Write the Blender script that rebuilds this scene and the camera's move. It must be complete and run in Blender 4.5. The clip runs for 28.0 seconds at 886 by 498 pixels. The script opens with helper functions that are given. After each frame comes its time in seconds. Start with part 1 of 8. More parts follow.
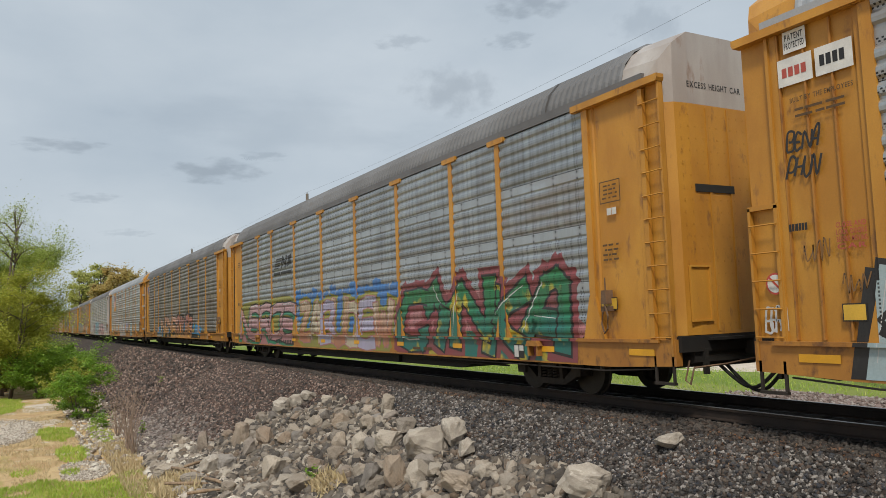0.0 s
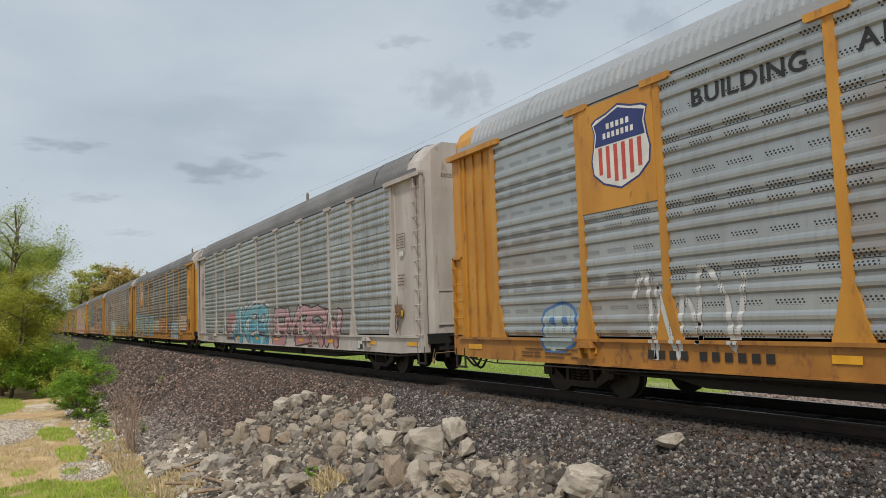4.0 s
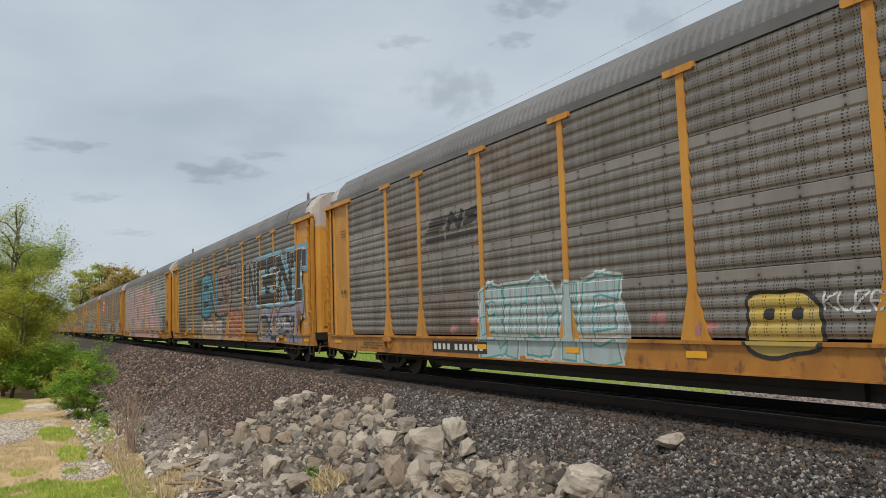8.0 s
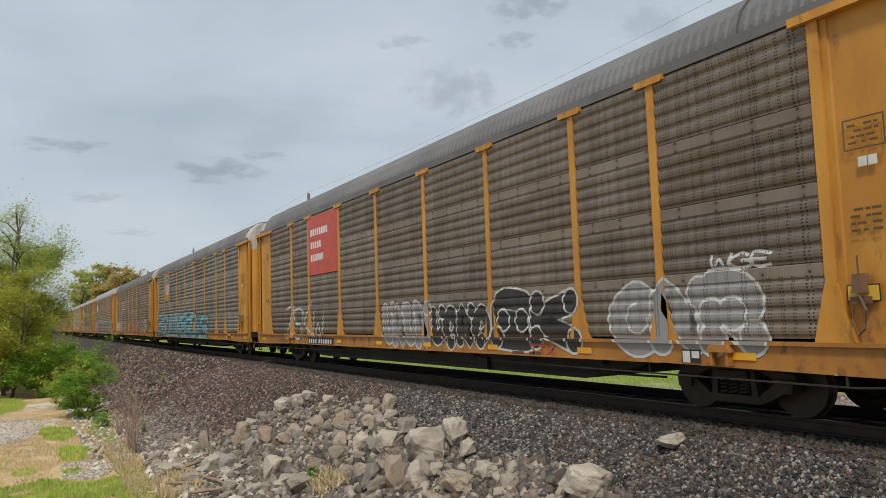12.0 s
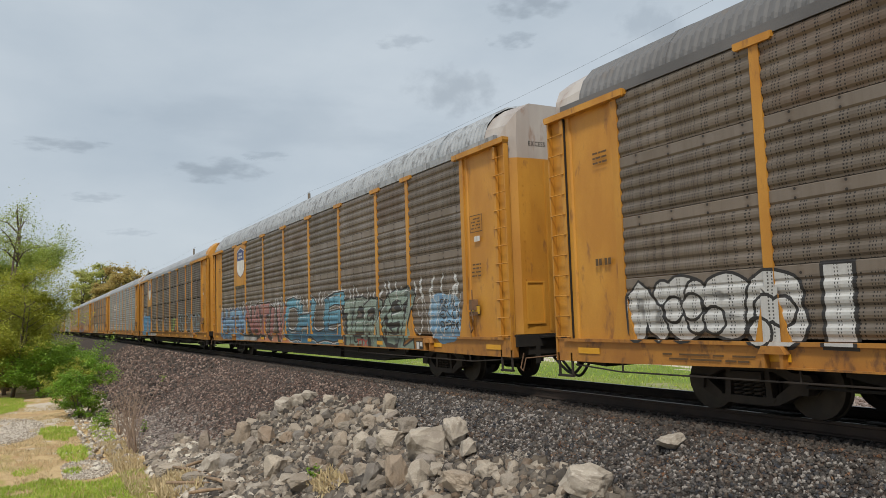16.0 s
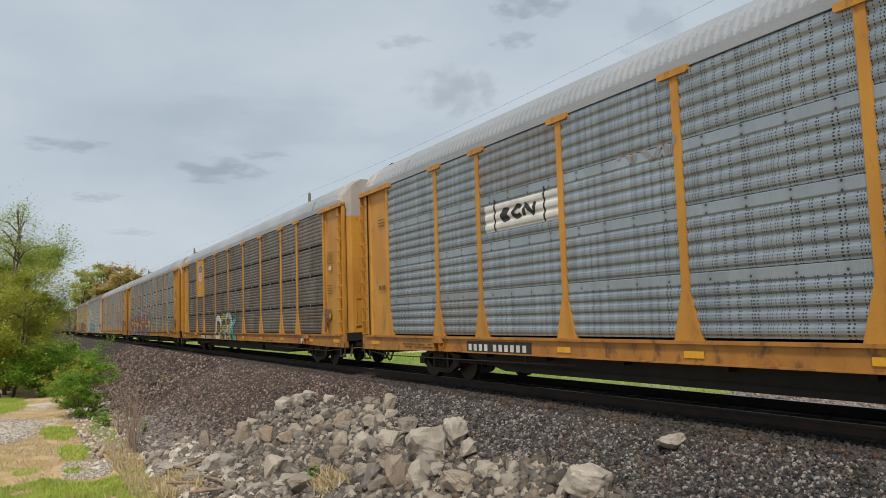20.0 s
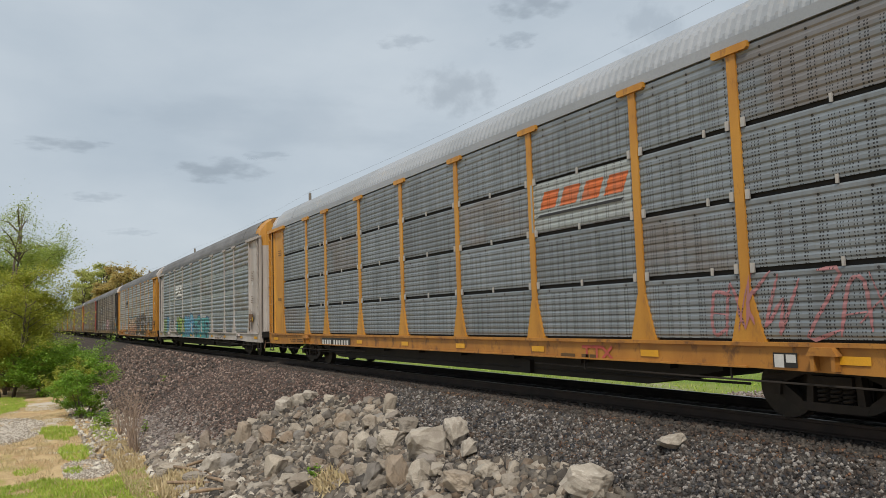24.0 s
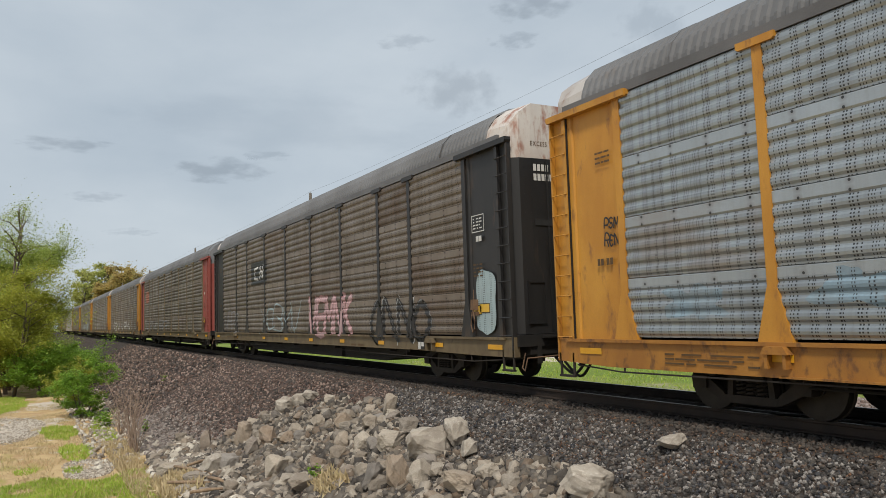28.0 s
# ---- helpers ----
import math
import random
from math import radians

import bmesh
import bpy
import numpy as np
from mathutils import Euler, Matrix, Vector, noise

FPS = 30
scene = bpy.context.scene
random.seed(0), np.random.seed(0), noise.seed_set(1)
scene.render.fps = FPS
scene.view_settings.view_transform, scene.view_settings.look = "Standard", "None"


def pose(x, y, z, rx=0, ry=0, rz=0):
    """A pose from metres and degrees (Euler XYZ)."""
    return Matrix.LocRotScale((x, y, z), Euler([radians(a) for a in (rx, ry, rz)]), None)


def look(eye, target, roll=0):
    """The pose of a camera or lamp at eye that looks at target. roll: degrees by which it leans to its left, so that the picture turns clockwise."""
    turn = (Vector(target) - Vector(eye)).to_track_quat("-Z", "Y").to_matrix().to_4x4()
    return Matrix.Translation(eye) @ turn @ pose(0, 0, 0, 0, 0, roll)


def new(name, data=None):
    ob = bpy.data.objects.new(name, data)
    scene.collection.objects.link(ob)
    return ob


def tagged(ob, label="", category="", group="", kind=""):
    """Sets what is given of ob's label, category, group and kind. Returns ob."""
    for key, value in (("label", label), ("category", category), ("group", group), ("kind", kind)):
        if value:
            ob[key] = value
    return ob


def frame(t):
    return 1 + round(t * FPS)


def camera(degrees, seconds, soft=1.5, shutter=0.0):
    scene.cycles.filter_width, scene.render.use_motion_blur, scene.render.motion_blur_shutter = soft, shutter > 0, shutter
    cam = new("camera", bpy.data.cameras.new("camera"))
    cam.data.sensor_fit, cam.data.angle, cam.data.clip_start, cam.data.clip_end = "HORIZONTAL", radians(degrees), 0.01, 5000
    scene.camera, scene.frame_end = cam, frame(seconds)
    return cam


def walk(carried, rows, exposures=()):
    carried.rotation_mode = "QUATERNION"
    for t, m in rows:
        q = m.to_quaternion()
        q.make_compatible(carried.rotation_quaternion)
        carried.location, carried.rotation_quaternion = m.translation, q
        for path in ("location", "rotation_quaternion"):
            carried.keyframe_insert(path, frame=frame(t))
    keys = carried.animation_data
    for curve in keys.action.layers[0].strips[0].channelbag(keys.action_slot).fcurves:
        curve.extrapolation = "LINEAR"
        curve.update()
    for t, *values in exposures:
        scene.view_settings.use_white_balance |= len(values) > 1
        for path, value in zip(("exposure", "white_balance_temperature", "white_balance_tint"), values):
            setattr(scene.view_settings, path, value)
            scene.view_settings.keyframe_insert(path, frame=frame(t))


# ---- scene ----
# ---------------------------------------------------------------- camera
EYE = (0.0, -9.92, 1.517)


def aim(yaw, pitch, roll):
    c, s, p = math.cos(radians(yaw)), math.sin(radians(yaw)), radians(pitch)
    way = Vector((-c * math.cos(p), s * math.cos(p), math.sin(p)))
    return look(EYE, Vector(EYE) + 10 * way, roll)


cam = camera(60.6, 28.0, soft=0.65)
walk(cam, [(0.0, aim(28.97, 5.03, -1.96)), (14.0, aim(28.85, 5.03, -1.87)), (28.0, aim(28.74, 5.03, -1.77))],
     exposures=[(0.0, 0.0), (28.0, 0.0)])

# ---------------------------------------------------------------- sky and sun
world = bpy.data.worlds.new("overcast_sky")
scene.world = world
world.use_nodes = True
wn, wl = world.node_tree.nodes, world.node_tree.links
wn.clear()
sky = wn.new("ShaderNodeTexSky")
sky.sky_type, sky.sun_disc = "NISHITA", False
sky.sun_elevation, sky.sun_rotation = radians(54), radians(128)
sky.air_density, sky.dust_density, sky.ozone_density = 1.0, 4.0, 1.0
coord = wn.new("ShaderNodeTexCoord")
stretch = wn.new("ShaderNodeMapping")
stretch.inputs["Scale"].default_value = (1.0, 1.0, 2.2)
cloud = wn.new("ShaderNodeTexNoise")
cloud.inputs["Scale"].default_value, cloud.inputs["Detail"].default_value = 1.9, 6.0
cloud.inputs["Roughness"].default_value = 0.52
ramp = wn.new("ShaderNodeValToRGB")
ramp.color_ramp.elements[0].position, ramp.color_ramp.elements[0].color = 0.30, (6.0, 7.15, 8.3, 1)
ramp.color_ramp.elements[1].position, ramp.color_ramp.elements[1].color = 0.68, (8.9, 9.85, 10.65, 1)
mix = wn.new("ShaderNodeMix")
mix.data_type = "RGBA"
mix.inputs["Factor"].default_value = 0.86
back = wn.new("ShaderNodeBackground")
back.inputs["Strength"].default_value = 0.073
out = wn.new("ShaderNodeOutputWorld")
wl.new(coord.outputs["Generated"], stretch.inputs["Vector"])
wl.new(stretch.outputs["Vector"], cloud.inputs["Vector"])
wl.new(cloud.outputs["Fac"], ramp.inputs["Fac"])
wl.new(sky.outputs["Color"], mix.inputs["A"])
wl.new(ramp.outputs["Color"], mix.inputs["B"])
wl.new(mix.outputs["Result"], back.inputs["Color"])
wl.new(back.outputs["Background"], out.inputs["Surface"])

sun = new("sun", bpy.data.lights.new("sun", "SUN"))
sun.data.energy, sun.data.angle, sun.data.color = 3.0, radians(9), (1.0, 0.93, 0.82)
sun.matrix_basis = look((14, -11, 25), (0, 0, 0))
# ---------------------------------------------------------------- materials
def shader(name):
    m = bpy.data.materials.new(name)
    m.use_nodes = True
    n, l = m.node_tree.nodes, m.node_tree.links
    return m, n, l, n["Principled BSDF"]


def math_node(n, l, op, a, b=0.0):
    k = n.new("ShaderNodeMath")
    k.operation = op
    for i, v in enumerate((a, b)):
        if isinstance(v, (int, float)):
            k.inputs[i].default_value = v
        else:
            l.new(v, k.inputs[i])
    return k.outputs[0]


def mix_color(n, l, fac, a, b, blend="MIX"):
    k = n.new("ShaderNodeMix")
    k.data_type, k.blend_type = "RGBA", blend
    for key, v in (("Factor", fac), ("A", a), ("B", b)):
        if isinstance(v, (int, float)):
            k.inputs[key].default_value = v
        elif isinstance(v, tuple):
            k.inputs[key].default_value = (*v[:3], 1)
        else:
            l.new(v, k.inputs[key])
    return k.outputs["Result"]


def noise_node(n, l, vec, scale, detail=4.0, rough=0.55, lo=0.4, hi=0.6):
    k = n.new("ShaderNodeTexNoise")
    k.inputs["Scale"].default_value, k.inputs["Detail"].default_value, k.inputs["Roughness"].default_value = scale, detail, rough
    l.new(vec, k.inputs["Vector"])
    r = n.new("ShaderNodeMapRange")
    r.inputs["From Min"].default_value, r.inputs["From Max"].default_value = lo, hi
    l.new(k.outputs["Fac"], r.inputs["Value"])
    return r.outputs["Result"]


def scaled(n, l, vec, s):
    k = n.new("ShaderNodeMapping")
    k.inputs["Scale"].default_value = s
    l.new(vec, k.inputs["Vector"])
    return k.outputs["Vector"]


def bumped(n, l, bsdf, height, strength=0.3, dist=0.01):
    k = n.new("ShaderNodeBump")
    k.inputs["Strength"].default_value, k.inputs["Distance"].default_value = strength, dist
    l.new(height, k.inputs["Height"])
    l.new(k.outputs["Normal"], bsdf.inputs["Normal"])


def surface(name, base, second, rough=0.6, metal=0.0, scale=2.0, grain=40.0, stretch=(1, 1, 1), rust=None, rust_at=0.62, bump=0.15, vary=0.0):
    """A worn surface: two tones at two scales, rust or dirt patches, fine relief."""
    m, n, l, b = shader(name)
    tc = n.new("ShaderNodeTexCoord").outputs["Object"]
    info = n.new("ShaderNodeObjectInfo").outputs["Random"]
    big = noise_node(n, l, scaled(n, l, tc, stretch), scale)
    fine = noise_node(n, l, tc, grain, 3.0, 0.6, 0.3, 0.7)
    col = mix_color(n, l, big, base, second)
    col = mix_color(n, l, math_node(n, l, "MULTIPLY", fine, 0.25), col, tuple(c * 0.55 for c in base))
    if rust:
        patch = noise_node(n, l, scaled(n, l, tc, stretch), scale * 2.3, 6.0, 0.65, rust_at, rust_at + 0.12)
        col = mix_color(n, l, math_node(n, l, "MULTIPLY", patch, 0.8), col, rust)
    if vary:
        k = n.new("ShaderNodeHueSaturation")
        l.new(math_node(n, l, "ADD", math_node(n, l, "MULTIPLY", info, vary), 1 - vary / 2), k.inputs["Value"])
        l.new(col, k.inputs["Color"])
        col = k.outputs["Color"]
    l.new(col, b.inputs["Base Color"])
    b.inputs["Roughness"].default_value, b.inputs["Metallic"].default_value = rough, metal
    if bump:
        bumped(n, l, b, fine, bump)
    return m


def panel_metal(name, base, second, stain, fine_holes, rough=0.30, metal=0.5, band=0.2):
    """Perforated side sheet: galvanised metal with rows of small punched holes, streaks and stains."""
    m, n, l, b = shader(name)
    tc = n.new("ShaderNodeTexCoord").outputs["Object"]
    info = n.new("ShaderNodeObjectInfo").outputs["Random"]
    geo = n.new("ShaderNodeSeparateXYZ")
    l.new(tc, geo.inputs[0])
    off = n.new("ShaderNodeVectorMath")
    off.operation = "ADD"
    l.new(tc, off.inputs[0])
    shift = n.new("ShaderNodeCombineXYZ")
    l.new(math_node(n, l, "MULTIPLY", info, 37.0), shift.inputs[0])
    l.new(shift.outputs[0], off.inputs[1])
    vec = off.outputs[0]
    big = noise_node(n, l, scaled(n, l, vec, (1.0, 1, 0.35)), 1.3, 5.0, 0.6, 0.36, 0.64)
    streak = noise_node(n, l, scaled(n, l, vec, (9.0, 1, 0.5)), 1.6, 4.0, 0.6, 0.5, 0.75)
    fine = noise_node(n, l, vec, 34.0, 3.0, 0.6, 0.3, 0.7)
    col = mix_color(n, l, big, base, second)
    col = mix_color(n, l, math_node(n, l, "MULTIPLY", streak, 0.35), col, stain)
    col = mix_color(n, l, math_node(n, l, "MULTIPLY", fine, 0.2), col, tuple(c * 0.6 for c in base))
    k = n.new("ShaderNodeHueSaturation")
    l.new(math_node(n, l, "ADD", math_node(n, l, "MULTIPLY", info, 0.26), 0.87), k.inputs["Value"])
    l.new(col, k.inputs["Color"])
    col = k.outputs["Color"]
    x, z = geo.outputs["X"], geo.outputs["Z"]
    aged = math_node(n, l, "MULTIPLY", math_node(n, l, "GREATER_THAN", math_node(n, l, "FRACT", math_node(n, l, "MULTIPLY", info, 7.3)), 0.80), noise_node(n, l, scaled(n, l, vec, (0.8, 1, 2.0)), 1.0, 4.0, 0.6, 0.38, 0.55))
    col = mix_color(n, l, math_node(n, l, "MULTIPLY", aged, 0.5), col, (stain[0] * 1.25, stain[1] * 1.05, stain[2] * 0.9))
    if fine_holes is False:        # the plain lapped strip along the top of each sheet
        col = mix_color(n, l, math_node(n, l, "MULTIPLY", math_node(n, l, "GREATER_THAN", z, 0.79), band), col, tuple(min(1.0, c * 1.6 + 0.05) for c in base))
    # punched holes in columns
    if fine_holes == "big":        # rows of large punched dots between plain bands
        row = math_node(n, l, "FLOOR", math_node(n, l, "DIVIDE", z, 0.036))
        xs_ = math_node(n, l, "ADD", x, math_node(n, l, "MULTIPLY", row, 0.021))
        fx = math_node(n, l, "LESS_THAN", math_node(n, l, "PINGPONG", xs_, 0.031), 0.014)
        fz = math_node(n, l, "LESS_THAN", math_node(n, l, "ABSOLUTE", math_node(n, l, "SUBTRACT", math_node(n, l, "MODULO", z, 0.036), 0.018)), 0.011)
        strip = math_node(n, l, "LESS_THAN", math_node(n, l, "MODULO", math_node(n, l, "SUBTRACT", z, 0.02), 0.40), 0.09)
        some = math_node(n, l, "LESS_THAN", math_node(n, l, "MODULO", math_node(n, l, "ADD", x, 0.1), 0.62), 0.42)
        holes = math_node(n, l, "MULTIPLY", math_node(n, l, "MULTIPLY", fx, fz), math_node(n, l, "MULTIPLY", strip, math_node(n, l, "MULTIPLY", some, 0.95)))
    elif fine_holes:
        fx = math_node(n, l, "LESS_THAN", math_node(n, l, "PINGPONG", x, 0.0185), 0.0098)
        fz = math_node(n, l, "LESS_THAN", math_node(n, l, "PINGPONG", z, 0.0185), 0.0098)
        holes = math_node(n, l, "MULTIPLY", math_node(n, l, "MULTIPLY", fx, fz), 0.85)
    else:
        bend = math_node(n, l, "ADD", x, math_node(n, l, "MULTIPLY", math_node(n, l, "SINE", math_node(n, l, "MULTIPLY", x, 9.0)), 0.035))
        fx = math_node(n, l, "LESS_THAN", math_node(n, l, "ABSOLUTE", math_node(n, l, "SUBTRACT", math_node(n, l, "PINGPONG", bend, 0.11), 0.022)), 0.008)
        fy = math_node(n, l, "LESS_THAN", math_node(n, l, "ABSOLUTE", math_node(n, l, "SUBTRACT", math_node(n, l, "PINGPONG", math_node(n, l, "ADD", bend, 0.37), 0.19), 0.1)), 0.008)
        fz = math_node(n, l, "LESS_THAN", math_node(n, l, "PINGPONG", z, 0.0225), 0.011)
        holes = math_node(n, l, "MULTIPLY", math_node(n, l, "MULTIPLY", math_node(n, l, "MAXIMUM", fx, fy), fz), 0.9)
        holes = math_node(n, l, "MULTIPLY", holes, math_node(n, l, "LESS_THAN", z, 0.8))
        bx = math_node(n, l, "PINGPONG", math_node(n, l, "ADD", x, 0.3), 0.34)
        bz = math_node(n, l, "PINGPONG", math_node(n, l, "SUBTRACT", z, 0.82), 0.058)
        away = math_node(n, l, "SQRT", math_node(n, l, "ADD", math_node(n, l, "MULTIPLY", bx, bx), math_node(n, l, "MULTIPLY", bz, bz)))
        on_band = math_node(n, l, "GREATER_THAN", z, 0.79)
        ring = n.new("ShaderNodeMapRange")
        ring.inputs["From Min"].default_value, ring.inputs["From Max"].default_value = 0.075, 0.02
        l.new(away, ring.inputs["Value"])
        col = mix_color(n, l, math_node(n, l, "MULTIPLY", math_node(n, l, "MULTIPLY", ring.outputs["Result"], on_band), 0.45), col, stain)
        bolts = math_node(n, l, "MULTIPLY", math_node(n, l, "LESS_THAN", away, 0.019), on_band)
        holes = math_node(n, l, "MAXIMUM", holes, math_node(n, l, "MULTIPLY", bolts, 0.85))
    col = mix_color(n, l, holes, col, (0.012, 0.012, 0.013))
    l.new(col, b.inputs["Base Color"])
    b.inputs["Metallic"].default_value = metal
    l.new(math_node(n, l, "ADD", math_node(n, l, "MULTIPLY", big, 0.2), rough), b.inputs["Roughness"])
    bumped(n, l, b, fine, 0.08)
    return m


def plain(name, color, rough=0.6, metal=0.0, wear=0.35):
    return surface(name, color, tuple(c * (1 - wear * 0.5) for c in color), rough, metal, 3.0, 60.0, bump=0.05)


M = {}
M["yellow"] = surface("yellow_car_paint", (0.51, 0.250, 0.034), (0.42, 0.188, 0.023), 0.5, 0, 1.6, 50, (1, 1, 0.4), (0.17, 0.075, 0.03), 0.57, 0.05, 0.16)
M["yellow_dark"] = surface("aged_yellow_paint", (0.40, 0.18, 0.03), (0.31, 0.13, 0.024), 0.55, 0, 2.0, 50, (1, 1, 0.6), (0.10, 0.045, 0.022), 0.54, 0.05, 0.12)
M["drab"] = surface("weathered_drab_paint", (0.16, 0.12, 0.065), (0.11, 0.08, 0.045), 0.6, 0, 2.0, 50, (1, 1, 0.6), (0.07, 0.045, 0.03), 0.56, 0.05, 0.12)
M["white"] = surface("weathered_white_paint", (0.46, 0.43, 0.405), (0.35, 0.31, 0.285), 0.5, 0, 1.2, 50, (1, 1, 0.3), (0.22, 0.12, 0.075), 0.59, 0.05, 0.1)
M["black"] = surface("black_car_paint", (0.011, 0.011, 0.012), (0.022, 0.021, 0.021), 0.5, 0, 0.9, 50, (1, 1, 0.3), (0.07, 0.045, 0.03), 0.6, 0.05, 0.1)
M["red"] = surface("faded_red_paint", (0.23, 0.045, 0.035), (0.30, 0.075, 0.06), 0.55, 0, 0.9, 50, (1, 1, 0.3), (0.12, 0.04, 0.03), 0.6, 0.05, 0.1)
M["grey_sheet"] = panel_metal("galvanised_sheet", (0.352, 0.387, 0.415), (0.26, 0.292, 0.32), (0.172, 0.163, 0.155), False)
M["bright_sheet"] = panel_metal("bright_galvanised_sheet", (0.345, 0.38, 0.405), (0.265, 0.30, 0.33), (0.202, 0.193, 0.185), False)
M["blue_sheet"] = panel_metal("blue_grey_sheet", (0.306, 0.360, 0.405), (0.234, 0.279, 0.315), (0.180, 0.180, 0.189), False, 0.32, 0.45, 0.1)
M["banded_sheet"] = panel_metal("banded_sheet", (0.387, 0.414, 0.422), (0.299, 0.326, 0.334), (0.211, 0.202, 0.194), False, 0.30, 0.5, 0.0)
M["dull_sheet"] = panel_metal("dull_grey_sheet", (0.225, 0.212, 0.198), (0.165, 0.155, 0.143), (0.10, 0.074, 0.06), False, 0.36, 0.35)
M["brown_sheet"] = panel_metal("browned_sheet", (0.188, 0.158, 0.130), (0.138, 0.114, 0.09), (0.084, 0.059, 0.042), False, 0.40, 0.3)
M["brown_fine"] = panel_metal("browned_fine_sheet", (0.190, 0.164, 0.143), (0.134, 0.108, 0.09), (0.085, 0.055, 0.04), True, 0.40, 0.3)
M["grey_fine"] = panel_metal("grey_fine_sheet", (0.24, 0.268, 0.288), (0.187, 0.211, 0.23), (0.153, 0.144, 0.140), False, 0.36, 0.4, 0.0)
M["roof"] = surface("grey_roof_sheet", (0.155, 0.16, 0.17), (0.12, 0.123, 0.13), 0.7, 0.0, 0.5, 30, (1, 1, 1), (0.13, 0.115, 0.105), 0.62, 0.05)
M["roof_white"] = surface("white_roof_sheet", (0.315, 0.34, 0.375), (0.27, 0.295, 0.325), 0.7, 0.0, 0.5, 30, (1, 1, 1), (0.36, 0.35, 0.34), 0.62, 0.05)
M["roof_patchy"] = surface("peeling_roof_sheet", (0.34, 0.37, 0.405), (0.29, 0.32, 0.35), 0.7, 0.0, 1.4, 30, (2.2, 1, 1), (0.12, 0.125, 0.135), 0.50, 0.05)
M["eave"] = surface("grey_eave_steel", (0.15, 0.148, 0.15), (0.115, 0.112, 0.113), 0.5, 0.2, 1.0, 40)
# grime, plus the shade below the cars put into the colour
M["under"] = surface("grimy_shaded_underframe", (0.008, 0.007, 0.0065), (0.014, 0.012, 0.010), 0.8, 0.1, 2.0, 40)
M["truck"] = surface("grimy_truck_steel", (0.022, 0.018, 0.015), (0.036, 0.028, 0.023), 0.8, 0.2, 4.0, 60)
# near-black that stands in for the unlit inside of a car
M["interior"] = plain("unlit_interior_black", (0.02, 0.02, 0.02), 0.9)
M["hose"] = plain("black_rubber_hose", (0.015, 0.015, 0.016), 0.7)
M["twig_brown"] = surface("rusty_bar", (0.20, 0.12, 0.07), (0.13, 0.08, 0.05), 0.8, 0.2, 4.0, 40)
M["clip"] = plain("pale_steel_clip", (0.50, 0.48, 0.45), 0.5, 0.3)
M["worn_clip"] = surface("browned_steel_clip", (0.21, 0.18, 0.15), (0.15, 0.12, 0.10), 0.6, 0.2, 4.0, 40)
M["door_white"] = surface("rust_streaked_white_paint", (0.60, 0.55, 0.49), (0.46, 0.39, 0.33), 0.55, 0, 1.4, 50, (2.5, 2.5, 0.35), (0.26, 0.11, 0.05), 0.58, 0.06)
M["rusty_white"] = surface("rust_eaten_white_paint", (0.60, 0.56, 0.52), (0.50, 0.44, 0.40), 0.6, 0, 1.2, 50, (1, 1, 0.4), (0.26, 0.08, 0.035), 0.49, 0.1)
M["wheel"] = surface("grimy_wheel_steel", (0.024, 0.021, 0.018), (0.038, 0.032, 0.027), 0.6, 0.4, 5.0, 60)
M["dotted_sheet"] = panel_metal("dotted_galvanised_sheet", (0.37, 0.40, 0.417), (0.33, 0.36, 0.378), (0.20, 0.19, 0.185), "big")
# ---------------------------------------------------------------- building helpers
def box(bm, x0, x1, y0, y1, z0, z1):
    v = [bm.verts.new(c) for c in ((x0, y0, z0), (x1, y0, z0), (x1, y1, z0), (x0, y1, z0), (x0, y0, z1), (x1, y0, z1), (x1, y1, z1), (x0, y1, z1))]
    for f in ((0, 3, 2, 1), (4, 5, 6, 7), (0, 1, 5, 4), (1, 2, 6, 5), (2, 3, 7, 6), (3, 0, 4, 7)):
        bm.faces.new([v[i] for i in f])


def prism(bm, outline, y0, y1):
    """An x-z outline, extruded from y0 to y1."""
    a = [bm.verts.new((x, y0, z)) for x, z in outline]
    b = [bm.verts.new((x, y1, z)) for x, z in outline]
    bm.faces.new(a)
    bm.faces.new(b[::-1])
    for i in range(len(a)):
        j = (i + 1) % len(a)
        bm.faces.new((a[j], a[i], b[i], b[j]))


def sweep(bm, rows, close=False):
    """Quads between rows of points of equal length."""
    vs = [[bm.verts.new(p) for p in r] for r in rows]
    for a, b in zip(vs, vs[1:]):
        for i in range(len(a) - (0 if close else 1)):
            j = (i + 1) % len(a)
            bm.faces.new((a[i], a[j], b[j], b[i]))
    return vs


def tube(bm, points, radius, sides=6):
    pts = [Vector(p) for p in points]
    rows = []
    for i, p in enumerate(pts):
        d = (pts[min(i + 1, len(pts) - 1)] - pts[max(i - 1, 0)]).normalized()
        s = d.cross(Vector((0, 0, 1)))
        s = s.normalized() if s.length > 1e-3 else Vector((1, 0, 0))
        u = s.cross(d)
        r = radius[i] if isinstance(radius, (list, tuple)) else radius
        rows.append([p + r * (math.cos(a) * s + math.sin(a) * u) for a in (2 * math.pi * k / sides for k in range(sides))])
    vs = sweep(bm, rows, True)
    bm.faces.new(vs[0][::-1])
    bm.faces.new(vs[-1])


def lathe(bm, profile, cx, cz, sides=24):
    """A profile of (y, radius), turned round the line along y through cx, cz."""
    rows = [[(cx + r * math.cos(a), y, cz + r * math.sin(a)) for a in (2 * math.pi * k / sides for k in range(sides))] for y, r in profile]
    vs = sweep(bm, rows, True)
    bm.faces.new(vs[0])
    bm.faces.new(vs[-1][::-1])


